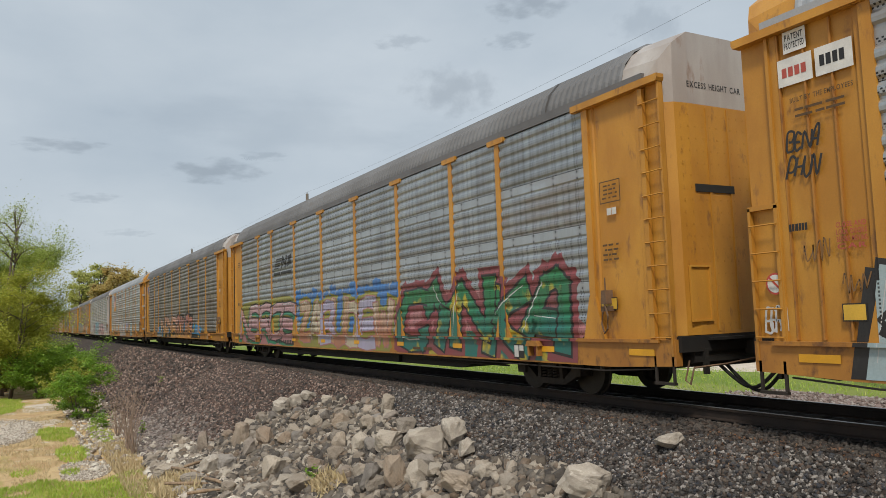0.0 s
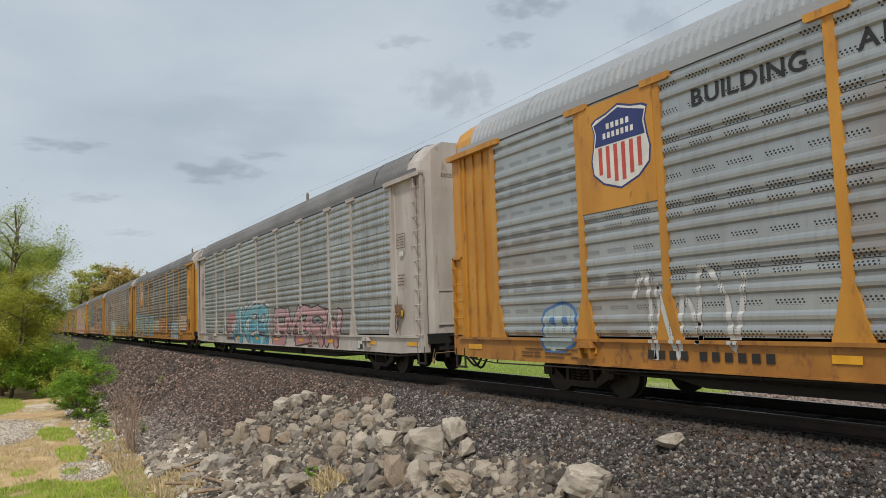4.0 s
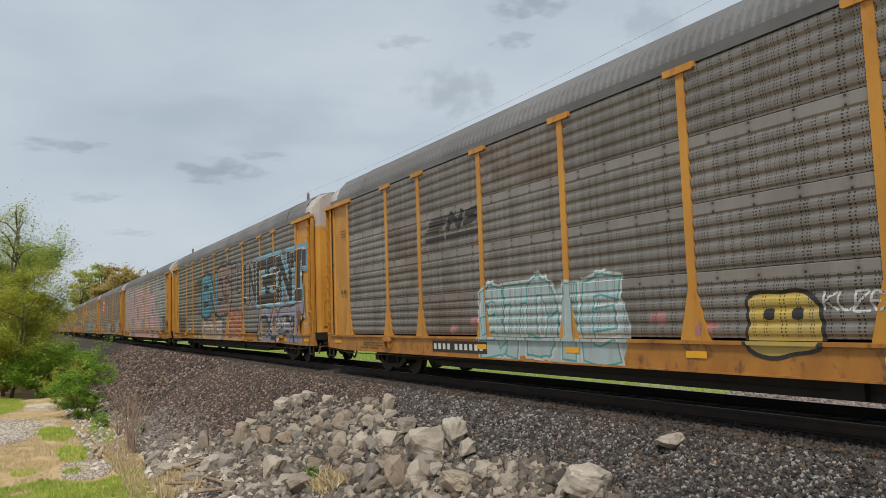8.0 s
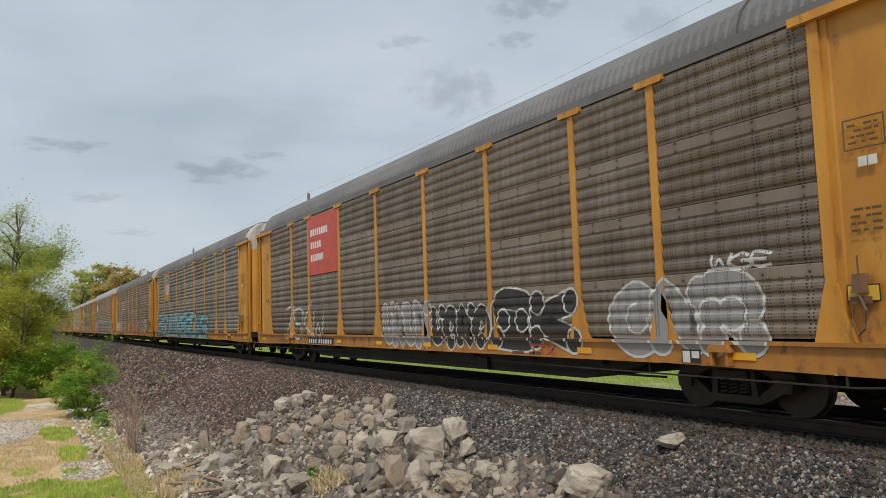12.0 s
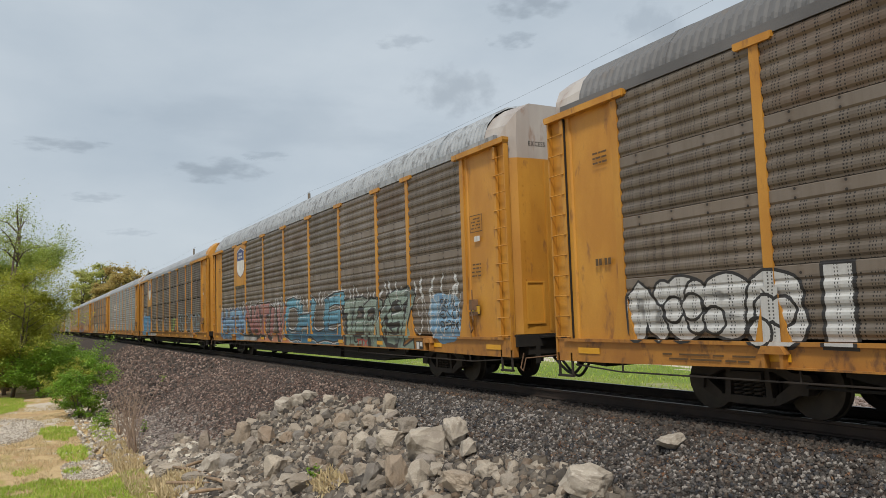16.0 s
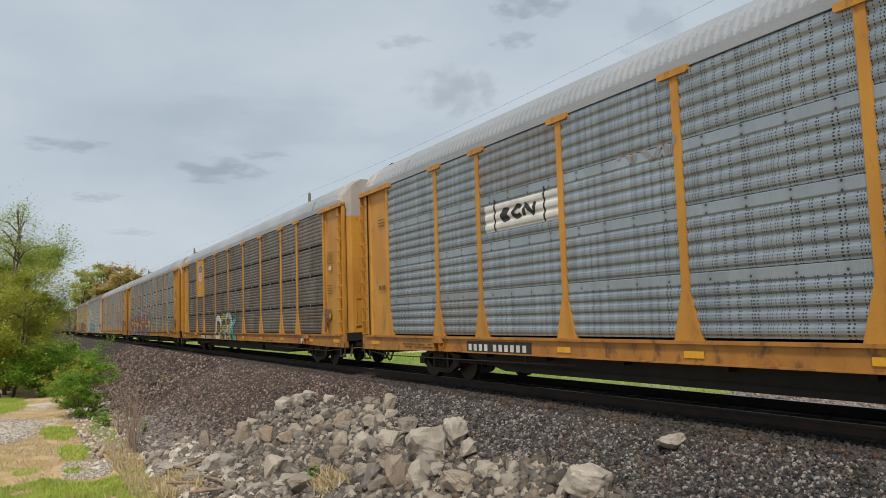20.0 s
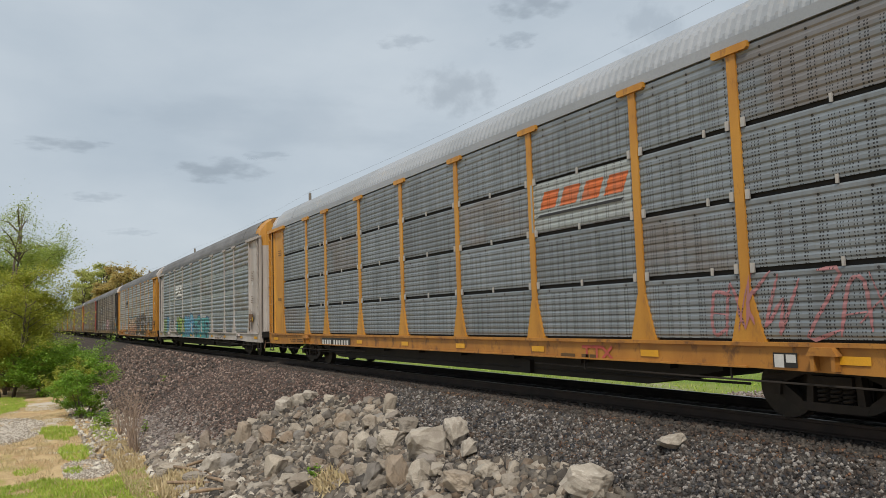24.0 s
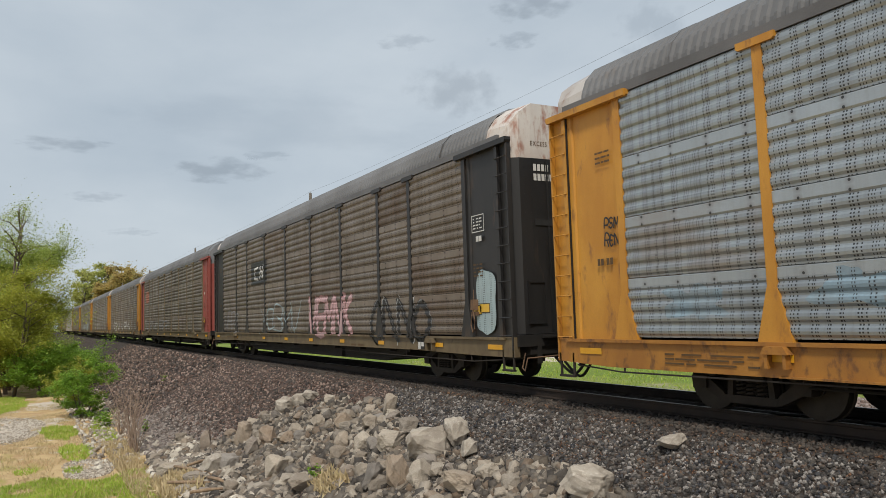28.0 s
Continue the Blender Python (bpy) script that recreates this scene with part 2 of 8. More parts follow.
def mesh_of(name, bm, material, smooth=False):
    bmesh.ops.recalc_face_normals(bm, faces=bm.faces)
    me = bpy.data.meshes.new(name)
    bm.to_mesh(me)
    bm.free()
    me.materials.append(material)
    if smooth:
        me.polygons.foreach_set("use_smooth", [True] * len(me.polygons))
    return me


def put(name, me, parent, at=(0, 0, 0), label=""):
    ob = new(name, me)
    ob.parent = parent
    ob.location = at
    return tagged(ob, label) if label else ob


def part(name, bm, material, parent, label="", at=(0, 0, 0), smooth=False):
    return put(name, mesh_of(name, bm, material, smooth), parent, at, label)


KEPT = {}


def shared(key, build, material, smooth=False):
    """A mesh that is built once for each key and material."""
    k = (*key, material.name)
    if k not in KEPT:
        bm = bmesh.new()
        build(bm)
        KEPT[k] = mesh_of(key[0], bm, material, smooth)
    return KEPT[k]


# ---------------------------------------------------------------- train
PITCH, BODY = 28.6, 27.22          # coupled length and body length
FACE, SHEET = -1.56, -1.522         # outer face of posts and sill; side sheets
EAVE, DECK = 5.06, 1.05
BAYS = (2.77, 1.95, 2.85, 2.85, 2.88, 2.82, 2.85, 1.90, 2.75)
ENDW = 1.80
LEVELS = (1.088, 2.02, 3.0, 3.98, 5.025)
POSTS = [-ENDW]
for w in BAYS:
    POSTS.append(POSTS[-1] - w)     # x of the posts, from the head of the car backwards


def profile(height, style):
    """Heights and depths across one side sheet."""
    prof = []
    if style == "wide":
        band, ribs = (0.19, 4) if height < 1.0 else (0.0, 5)
        step = (height - band) / ribs
        for i in range(ribs):
            for f, d in ((0.0, 0.0), (0.14, 0.002), (0.34, 0.024), (0.55, 0.03), (0.76, 0.026), (0.9, 0.006)):
                prof.append((step * (i + f), d))
        prof += [(height - band, 0.0), (height - band + 0.03, 0.016), (height - 0.014, 0.018), (height, 0.0)] if band else [(height, 0.0)]
    elif style == "fine":
        ribs = 8
        step = (height - (0.07 if height < 1.0 else 0.02)) / ribs
        prof += [(0.0, 0.0), (0.015, 0.0)]
        for i in range(ribs):
            for f, d in ((0.08, 0.0), (0.30, 0.012), (0.70, 0.013), (0.92, 0.001)):
                prof.append((0.02 + step * (i + f), d))
        prof += [(height - (0.062 if height < 1.0 else 0.012), 0.0)]
    else:
        ribs = 5
        step = height / ribs
        for i in range(ribs):
            if i == 2:
                prof += [(step * i, 0.0), (step * (i + 0.98), 0.0)]
                continue
            for f, d in ((0.0, 0.0), (0.12, 0.0), (0.3, 0.03), (0.55, 0.036), (0.75, 0.03), (0.92, 0.0)):
                prof.append((step * (i + f), d))
        prof.append((height, 0.0))
    return prof


def ribbed(width, height, style):
    """One side sheet; x from 0 to width, z from 0 to height."""
    def build(bm):
        hang = height if height > 1.0 and style == "wide" else 0.0      # the top sheet is built downwards from its upper edge
        a = sweep(bm, [[(0, -d, z - hang), (width, -d, z - hang)] for z, d in profile(height, style)])
        top = profile(height, style)[-1][0]
        back = [bm.verts.new((x, 0.02, z - hang)) for x, z in ((0, 0), (width, 0), (width, top), (0, top))]
        bm.faces.new(back)
        bm.faces.new((a[0][0], a[0][1], back[1], back[0]))
        bm.faces.new((a[-1][1], a[-1][0], back[3], back[2]))
    return build


def post(bm):
    """A side post with a splayed foot and a T head."""
    prism(bm, [(-0.075, 1.75), (0.075, 1.75), (0.075, 5.0), (-0.075, 5.0)], FACE, FACE + 0.09)
    prism(bm, [(-0.26, DECK), (0.26, DECK), (0.075, 1.75), (-0.075, 1.75)], FACE - 0.012, FACE + 0.09)
    prism(bm, [(-0.27, 4.94), (0.27, 4.94), (0.30, 4.965), (0.30, 5.045), (-0.30, 5.045), (-0.30, 4.965)], FACE - 0.035, FACE + 0.05)


ROOF = ((-1.50, 5.08), (-1.475, 5.27), (-1.38, 5.51), (-1.17, 5.74), (-0.84, 5.90), (-0.42, 5.98), (0, 6.01))
ROOF = ROOF + tuple((-y, z) for y, z in ROOF[-2::-1])


def roof_mesh(bm):
    rows, x = [], -0.9
    while x > -BODY + 0.9:
        for dx, d in ((0.0, 0.0), (0.03, 0.03), (0.075, 0.03), (0.105, 0.0)):
            rows.append([(x - dx, y * (1 + d / 1.6), z + d) for y, z in ROOF])
        x -= 0.17
    sweep(bm, rows)


def roof_cap(bm, x0, x1, lift=0.036):
    rows = [[(x, y * (1 + lift / 1.6), z + lift) for y, z in ROOF] for x in (x0, x1)]
    sweep(bm, rows)
    sweep(bm, [[(x0, y * 0.97, z - 0.03) for y, z in ROOF], rows[0]])
    sweep(bm, [rows[1], [(x1, y * 0.97, z - 0.03) for y, z in ROOF]])


def end_rows(x, sign, z):
    """Plan of an end: rounded corners; sign 1 for the head."""
    return [(x - sign * 0.34, -1.49, z), (x - sign * 0.15, -1.44, z), (x - sign * 0.03, -1.27, z), (x, -1.0, z), (x, 1.0, z), (x - sign * 0.03, 1.27, z), (x - sign * 0.15, 1.44, z), (x - sign * 0.34, 1.49, z)]


def end_lower(sign):
    def build(bm):
        sweep(bm, [end_rows(0, sign, z) for z in (1.1, 4.66)])
    return build


def end_upper(sign):
    def build(bm):
        rows = [end_rows(0, sign, z) for z in (4.66, 5.1)]
        top = []
        for y, z in ((-1.49, 5.12), (-1.43, 5.34), (-1.24, 5.60), (-0.95, 5.80), (0.95, 5.80), (1.24, 5.60), (1.43, 5.34), (1.49, 5.12)):
            top.append((y, z))
        rows.append([(p[0], t[0], t[1]) for p, t in zip(end_rows(0, sign, 0), top)])
        sweep(bm, rows)
        rows2 = [rows[-1], [(-sign * 0.95, t[0], t[1] + 0.06) for t in top]]
        sweep(bm, rows2)
    return build


def end_side(bm):
    """Flat side panel beside an end; x from 0 (post) to ENDW (corner)."""
    sweep(bm, [[(x, y, z) for x, y in ((0.07, SHEET), (0.16, SHEET), (0.18, SHEET + 0.03), (ENDW - 0.62, SHEET + 0.03), (ENDW - 0.60, SHEET - 0.005), (ENDW - 0.50, SHEET - 0.005))] for z in (DECK, 4.98)])


def ladder_plate(bm):
    box(bm, ENDW - 0.47, ENDW - 0.05, SHEET + 0.03, SHEET + 0.06, DECK - 0.05, 4.98)


def corner_channel(bm):
    box(bm, ENDW - 0.50, ENDW - 0.455, FACE + 0.0, SHEET + 0.06, DECK - 0.05, 4.98)


def door_rib(bm):
    box(bm, -0.008, 0.014, -0.022, 0.022, 1.15, 4.62)


def door_pocket(bm):
    for y0, y1, z0, z1 in ((-0.22, -0.19, 1.3, 2.15), (0.19, 0.22, 1.3, 2.15), (-0.19, 0.19, 2.12, 2.15), (-0.19, 0.19, 1.3, 1.33)):
        box(bm, 0.0, 0.03, y0, y1, z0, z1)
    box(bm, 0.0, 0.006, -0.19, 0.19, 1.33, 2.12)


def buffer_beam(bm):
    box(bm, -0.25, 0.06, -1.5, 1.5, 0.86, 1.09)
    box(bm, -0.1, 0.16, -0.95, 0.95, 1.02, 1.06)
    prism(bm, [(-0.9, 0.86), (-0.9, 0.56), (-0.35, 0.60), (0.02, 0.70), (0.02, 0.86)], -1.2, 1.2)
    for y in (-1.05, 0.95):
        box(bm, 0.02, 0.07, y, y + 0.09, 0.52, 0.90)


def brake_chain(bm):
    """A small bellcrank housing with a hanging loop of chain."""
    prism(bm, [(-0.07, 1.62), (0.07, 1.62), (0.05, 1.84), (-0.05, 1.84)], FACE - 0.10, FACE + 0.06)
    box(bm, -0.12, 0.10, FACE - 0.06, FACE + 0.06, 1.50, 1.58)
    tube(bm, [(0.0, FACE - 0.08, 1.62), (0.09, FACE - 0.10, 1.42), (0.06, FACE - 0.09, 1.22), (-0.03, FACE - 0.08, 1.14), (-0.09, FACE - 0.08, 1.3), (-0.05, FACE - 0.08, 1.5)], 0.016, 6)
    tube(bm, [(0.0, FACE - 0.05, 1.84), (0.0, FACE - 0.05, 2.05)], 0.012, 5)


def step_iron(bm):
    for x in (0.0, 0.36):
        box(bm, x, x + 0.04, FACE, FACE + 0.03, 0.40, 0.80)
    box(bm, 0.0, 0.40, FACE - 0.02, FACE + 0.05, 0.38, 0.42)


def end_beam(bm):
    w = ENDW
    prism(bm, [(-0.28, 4.95), (w - 0.02, 4.95), (w, 5.0), (w, 5.06), (-0.28, 5.06)], FACE - 0.07, FACE + 0.08)


def ladder(bm):
    """A flat stile, a corner angle and slim straight rungs."""
    box(bm, -0.06, 0.03, FACE - 0.015, FACE + 0.05, 1.0, 4.93)
    box(bm, 0.35, 0.39, FACE - 0.02, FACE + 0.06, 0.80, 4.95)
    for i in range(11):
        z = 1.08 + i * 0.36
        tube(bm, [(-0.05, FACE - 0.03, z), (0.37, FACE - 0.03, z)], 0.011, 5)


def short_ladder(bm):
    """A low ladder in a recess beside the corner."""
    box(bm, -0.06, -0.01, FACE - 0.01, FACE + 0.05, 1.05, 2.78)
    box(bm, 0.35, 0.39, FACE - 0.01, FACE + 0.06, 0.80, 2.78)
    box(bm, -0.06, 0.39, FACE - 0.01, FACE + 0.05, 2.74, 2.80)
    for i in range(5):
        z = 1.10 + i * 0.36
        tube(bm, [(-0.05, FACE - 0.03, z), (0.37, FACE - 0.03, z)], 0.011, 5)


def rivets(bm):
    """Rows of rivet heads up an end door."""
    for y in [-1.18 + 0.155 * k for k in range(16)]:
        for k in range(18):
            box(bm, 0.0, 0.004, y - 0.011, y + 0.011, 1.25 + 0.19 * k, 1.272 + 0.19 * k)


def sill(low):
    def build(bm):
        outline = [(0.0, DECK), (-BODY, DECK), (-BODY, 0.66), (-BODY + 1.4, min(low, 0.66)), (-BODY + 4.5, low), (-4.5, low), (-1.4, min(low, 0.66)), (0.0, 0.66)]
        prism(bm, outline, FACE, FACE + 0.12)
        box(bm, -BODY + 0.3, -0.3, FACE - 0.05, FACE, DECK - 0.05, DECK)
        box(bm, -BODY + 4.6, -4.6, FACE - 0.045, FACE, low, low + 0.025)
    return build


def jacking_pad(bm):
    """A bracket under the ledge of the sill."""
    prism(bm, [(-0.20, 0.90), (0.20, 0.90), (0.14, 1.0), (-0.14, 1.0)], FACE - 0.13, FACE)
    box(bm, -0.16, -0.11, FACE - 0.11, FACE, 0.72, 0.90)
    box(bm, 0.11, 0.16, FACE - 0.11, FACE, 0.72, 0.90)


def far_side(bm):
    box(bm, -BODY, 0, 1.44, 1.56, 0.6, 5.05)


def underframe(bm):
    box(bm, -BODY, 0, -1.44, 1.44, 0.96, 1.04)
    box(bm, -BODY + 0.2, -0.2, -0.38, 0.38, 0.60, 0.96)
    # solid dark block added in place of brake rigging lost in shade
    prism(bm, [(-5.3, 0.96), (-5.3, 0.62), (-6.8, 0.34), (-BODY + 6.8, 0.34), (-BODY + 5.3, 0.62), (-BODY + 5.3, 0.96)], -1.25, 1.25)
    for x in (-3.72, -BODY + 3.72):
        box(bm, x - 0.35, x + 0.35, -1.4, 1.4, 0.72, 0.96)
    for i in range(8):
        x = -6.2 - i * 2.1
        box(bm, x - 0.06, x + 0.06, -1.42, 1.42, 0.62, 0.96)


def brake_rod(bm):
    tube(bm, [(-0.5, FACE + 0.04, 0.60), (-1.6, FACE + 0.02, 0.53), (-6.0, FACE + 0.02, 0.55), (-9.5, FACE + 0.05, 0.58)], 0.014, 5)
    for x in (-1.7, -4.9, -8.0):
        box(bm, x - 0.012, x + 0.012, FACE + 0.01, FACE + 0.03, 0.54, 0.72)


def brake_gear(bm):
    lathe(bm, [(-1.0, 0.14), (-0.6, 0.19), (-0.2, 0.14)], -11.0, 0.62, 12)
    box(bm, -13.6, -12.9, -1.05, -0.6, 0.45, 0.72)
    tube(bm, [(-5.5, -1.1, 0.60), (-BODY + 5.5, -1.1, 0.60)], 0.025, 6)
    tube(bm, [(-4.8, -1.3, 0.47), (-9.0, -1.25, 0.44), (-16.0, -1.25, 0.46), (-BODY + 4.8, -1.3, 0.47)], 0.02, 6)
    box(bm, -10.2, -9.9, -1.35, -1.1, 0.36, 0.6)


def sideframe(bm):
    y0, y1 = -1.10, -0.96
    prism(bm, [(-1.04, 0.50), (-0.98, 0.60), (-0.72, 0.62), (-0.46, 0.74), (0.46, 0.74), (0.72, 0.62), (0.98, 0.60), (1.04, 0.50), (0.70, 0.50), (0.42, 0.62), (-0.42, 0.62), (-0.70, 0.50)], y0, y1)
    prism(bm, [(-0.40, 0.16), (0.40, 0.16), (0.46, 0.27), (-0.46, 0.27)], y0, y1)
    for s in (-1, 1):
        prism(bm, [(s * x, z) for x, z in ((0.40, 0.16), (0.50, 0.18), (1.0, 0.42), (1.04, 0.50), (0.74, 0.50), (0.46, 0.30))], y0 + 0.004, y1 - 0.004)
        prism(bm, [(s * x, z) for x, z in ((0.30, 0.26), (0.40, 0.26), (0.36, 0.63), (0.28, 0.63))], y0 + 0.008, y1 - 0.008)
        prism(bm, [(s * x, z) for x, z in ((0.74, 0.34), (0.98, 0.34), (1.0, 0.52), (0.72, 0.52))], y0 - 0.05, y1 - 0.02)


def spring(bm):
    pts = [(0.065 * math.cos(a), 0.065 * math.sin(a), 0.22 * a / 25.1) for a in (k * 0.785 for k in range(33))]
    tube(bm, pts, 0.017, 5)


def wheelset(bm):
    r = 0.42
    for s in (-1, 1):
        lathe(bm, [(s * 0.84, 0.28), (s * 0.84, r - 0.06), (s * 0.835, r), (s * 0.73, r + 0.005), (s * 0.715, r + 0.028), (s * 0.69, r + 0.028), (s * 0.69, 0.30), (s * 0.75, 0.25), (s * 0.77, 0.12), (s * 0.86, 0.11), (s * 0.86, 0.085), (s * 1.02, 0.08)], 0, 0, 28)
        for a in (0.4, 2.5, 4.6):
            box(bm, 0.2 * math.cos(a) - 0.02, 0.2 * math.cos(a) + 0.02, s * 0.80 - 0.02, s * 0.80 + 0.02, 0.2 * math.sin(a) - 0.02, 0.2 * math.sin(a) + 0.02)
    lathe(bm, [(-0.8, 0.085), (0.8, 0.085)], 0, 0, 12)


def coupler(bm):
    box(bm, 0.0, 0.30, -0.11, 0.11, 0.78, 0.98)
    prism(bm, [(0.28, 0.74), (0.62, 0.74), (0.70, 0.80), (0.70, 1.0), (0.62, 1.04), (0.28, 1.04)], -0.17, 0.17)
    box(bm, -0.9, 0.02, -0.25, 0.25, 0.66, 1.02)


def hose(k):
    def build(bm):
        y = -0.45 + 0.15 * k
        tube(bm, [(-0.2 + 1.1 * f, y + 0.05 * math.sin(5 * f), 0.62 - (0.32 + 0.06 * k) * math.sin(math.pi * f)) for f in (i / 10 for i in range(11))], 0.028, 6)
    return build


def cut_lever(bm):
    tube(bm, [(0.05, -1.35, 0.74), (0.0, -1.40, 0.45), (0.10, -1.41, 0.40), (0.16, -1.38, 0.64), (0.16, -0.7, 0.66), (0.2, -0.1, 0.72)], 0.016, 5)


WHEELS = []


def truck_unit(car, x):
    t = new("truck")
    t.parent, t.location = car, (x, 0, 0)
    put("side_frame", shared(("side_frame",), sideframe, M["truck"]), t)
    far = put("side_frame", shared(("side_frame",), sideframe, M["truck"]), t)
    far.rotation_euler = (0, 0, math.pi)
    for dx in (-0.17, 0.0, 0.17):
        put("spring", shared(("spring",), spring, M["truck"]), t, (dx, -1.05, 0.27))
    put("spring_seat", shared(("spring_seat",), lambda bm: box(bm, -0.27, 0.27, -1.14, -0.98, 0.50, 0.61), M["truck"]), t)
    # dark plate added behind the springs so their window reads as shade
    put("brake_beam", shared(("brake_beam",), lambda bm: box(bm, -0.40, 0.40, -0.93, -0.88, 0.17, 0.66), M["under"]), t)
    put("bolster", shared(("bolster",), lambda bm: box(bm, -0.22, 0.22, -1.0, 1.0, 0.42, 0.72), M["truck"]), t)
    for dx in (-0.864, 0.864):
        w = put("wheelset", shared(("wheelset",), wheelset, M["wheel"]), t, (dx, 0, 0.42))
        WHEELS.append((w, dx))
    return t


CARS = []


STYLE = {}
RISE = {11: 1.05, 12: 0.82, 13: 0.92, 14: 0.90, 15: 0.93, 16: 0.97}
DEEP = (-1, 0, 2, 3, 4, 5, 7, 18)   # cars with a deep side sill


def autorack(index, label, paint="yellow", sheet="grey_sheet", style="wide", roof="roof", top="white", posts=None, sills=None, ends=None):
    """One closed car carrier; its origin is on the rail at its head."""
    car = new("autorack_car")
    tagged(car, label, "rail car", "cars of the train")
    CARS.append((car, index))
    STYLE[index] = (car, style)
    P = M[paint]
    PP = M[posts or paint]
    E = M[ends or paint]
    for i, w in enumerate(BAYS):
        x0 = POSTS[i + 1] + 0.07
        for z0, z1 in zip(LEVELS, LEVELS[1:]):
            h = z1 - z0 - 0.01
            me = shared(("side_panel", w, h, style), ribbed(w - 0.14, h, style), M[sheet])
            put("side_panel", me, car, (x0, SHEET, z0 + (h if h > 1.0 and style == "wide" else 0.0)))
    for x in POSTS:
        put("post", shared(("post",), post, PP), car, (x, 0, 0))
    low = 0.60 if index in DEEP else 0.71
    put("side_sill", shared(("side_sill", low), sill(low), M[sills or ("yellow_dark" if paint == "yellow" else paint)]), car)
    for u in (3.45, BODY - 4.6):
        put("jacking_pad", shared(("jacking_pad",), jacking_pad, M[sills or ("yellow_dark" if paint == "yellow" else paint)]), car, (-u, 0, 0))
    put("far_side", shared(("far_side",), far_side, M[sheet]), car)
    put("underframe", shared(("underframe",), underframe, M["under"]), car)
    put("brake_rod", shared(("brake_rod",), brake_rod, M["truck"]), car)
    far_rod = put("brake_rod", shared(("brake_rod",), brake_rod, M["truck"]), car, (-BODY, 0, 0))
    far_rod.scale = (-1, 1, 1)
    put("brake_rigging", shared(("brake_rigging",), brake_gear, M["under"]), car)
    cover = put("roof", shared(("roof",), roof_mesh, M[roof]), car)
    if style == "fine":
        # added dark sheet: paints the interior's shade behind the gaps between sheets
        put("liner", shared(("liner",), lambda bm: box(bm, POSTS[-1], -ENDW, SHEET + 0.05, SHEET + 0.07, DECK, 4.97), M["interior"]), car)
    rise = RISE.get(index, 1.0)     # some roofs are flatter
    cover.scale, cover.location = (1, 1, rise), (0, 0, 5.08 * (1 - rise))
    if index == 12:
        for x in (-4.85, -BODY):
            put("eave_beam", shared(("eave_beam",), lambda bm: box(bm, 0.0, 4.85, FACE - 0.035, FACE + 0.04, 4.972, 5.11), P), car, (x, 0, 0))
    rail = M[roof] if "white" in roof or "patchy" in roof else M["eave"]
    put("eave_rail", shared(("eave_rail",), lambda bm: box(bm, -BODY + 0.4, -0.4, FACE + 0.012, SHEET + 0.1, 5.028, 5.185), rail), car)
    for at in (0.0, -BODY + 5.9):
        seam = put("roof_seam", shared(("roof_seam",), lambda bm: roof_cap(bm, -3.0, -2.93), rail), car, (at, 0, 5.08 * (1 - rise)))
        seam.scale = (1, 1, rise)
    for sign, x in ((1, 0.0), (-1, -BODY)):
        put("end_door", shared(("end_door", sign), end_lower(sign), E), car, (x, 0, 0))
        put("end_hood", shared(("end_hood", sign), end_upper(sign), M[top]), car, (x, 0, 0))
        for y in (-0.62, -0.15, 0.32, 0.79):
            put("door_rib", shared(("door_rib",), door_rib, E), car, (x if sign > 0 else x - 0.006, y, 0))
        if sign > 0 and index != 2:
            tagged(put("rivets", shared(("rivets",), rivets, E), car, (x, 0, 0)), kind="stuff")
        if style == "bold":
            for k in range(3):
                put("panel_seam", shared(("panel_seam",), lambda bm: box(bm, -0.012, 0.012, SHEET - 0.01, SHEET + 0.035, DECK + 0.02, 4.94), M["yellow_dark"]), car, (x - sign * (0.62 + 0.36 * k), 0, 0))
        if sign > 0 and (style == "fine" or index in (10, 19, 0)):
            # the slot is a raised bar in the unlit-interior black
            put("end_slot", shared(("end_slot",), lambda bm: box(bm, 0.0, 0.016, -0.95, -0.1, 3.28, 3.40), M["interior"]), car, (x, 0, 0), "dark horizontal slot")
        if index == 2 and sign > 0:
            for y in (-0.95, -0.42, 0.42, 0.95):
                rod = put("lock_rod", shared(("lock_rod",), lambda bm: tube(bm, [(0.05, 0, 1.05), (0.05, 0, 4.7)], 0.022, 6), M["door_white"]), car, (x, y, 0), "vertical lock rod")
                for z in (1.25, 1.9, 3.2, 4.4):
                    put("rod_bracket", shared(("rod_bracket",), lambda bm: box(bm, 0.0, 0.08, -0.05, 0.05, -0.04, 0.04), M["twig_brown"]), rod, (0, 0, z))
            for z in (1.3, 2.2, 3.1, 4.0):
                put("hinge", shared(("hinge",), lambda bm: box(bm, -0.16, -0.02, FACE - 0.02, FACE + 0.14, -0.07, 0.07), M["clip"]), car, (x, 0, z), "steel door hinge")
        if sign > 0:
            put("door_pocket", shared(("door_pocket",), door_pocket, E), car, (x, -0.98, 0))
            put("brake_chain", shared(("brake_chain",), brake_chain, M["twig_brown"]), car, (-1.42, 0, 0))
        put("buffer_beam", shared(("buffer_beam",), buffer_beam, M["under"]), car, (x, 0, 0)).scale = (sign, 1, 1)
        plate = put("ladder_plate", shared(("ladder_plate",), ladder_plate, P), car, (x - sign * ENDW, 0, 0))
        # at most tails a black strip paints the dark slit beside the ladder
        channel = put("corner_channel", shared(("corner_channel",), corner_channel, M["under"] if sign < 0 and style != "bold" else P), car, (x - sign * ENDW, 0, 0))
        step = put("step_iron", shared(("step_iron",), step_iron, M["truck"]), car, (x - sign * 0.45, 0, 0))
        side = put("end_panel", shared(("end_panel",), end_side, P), car, (x - sign * ENDW, 0, 0))
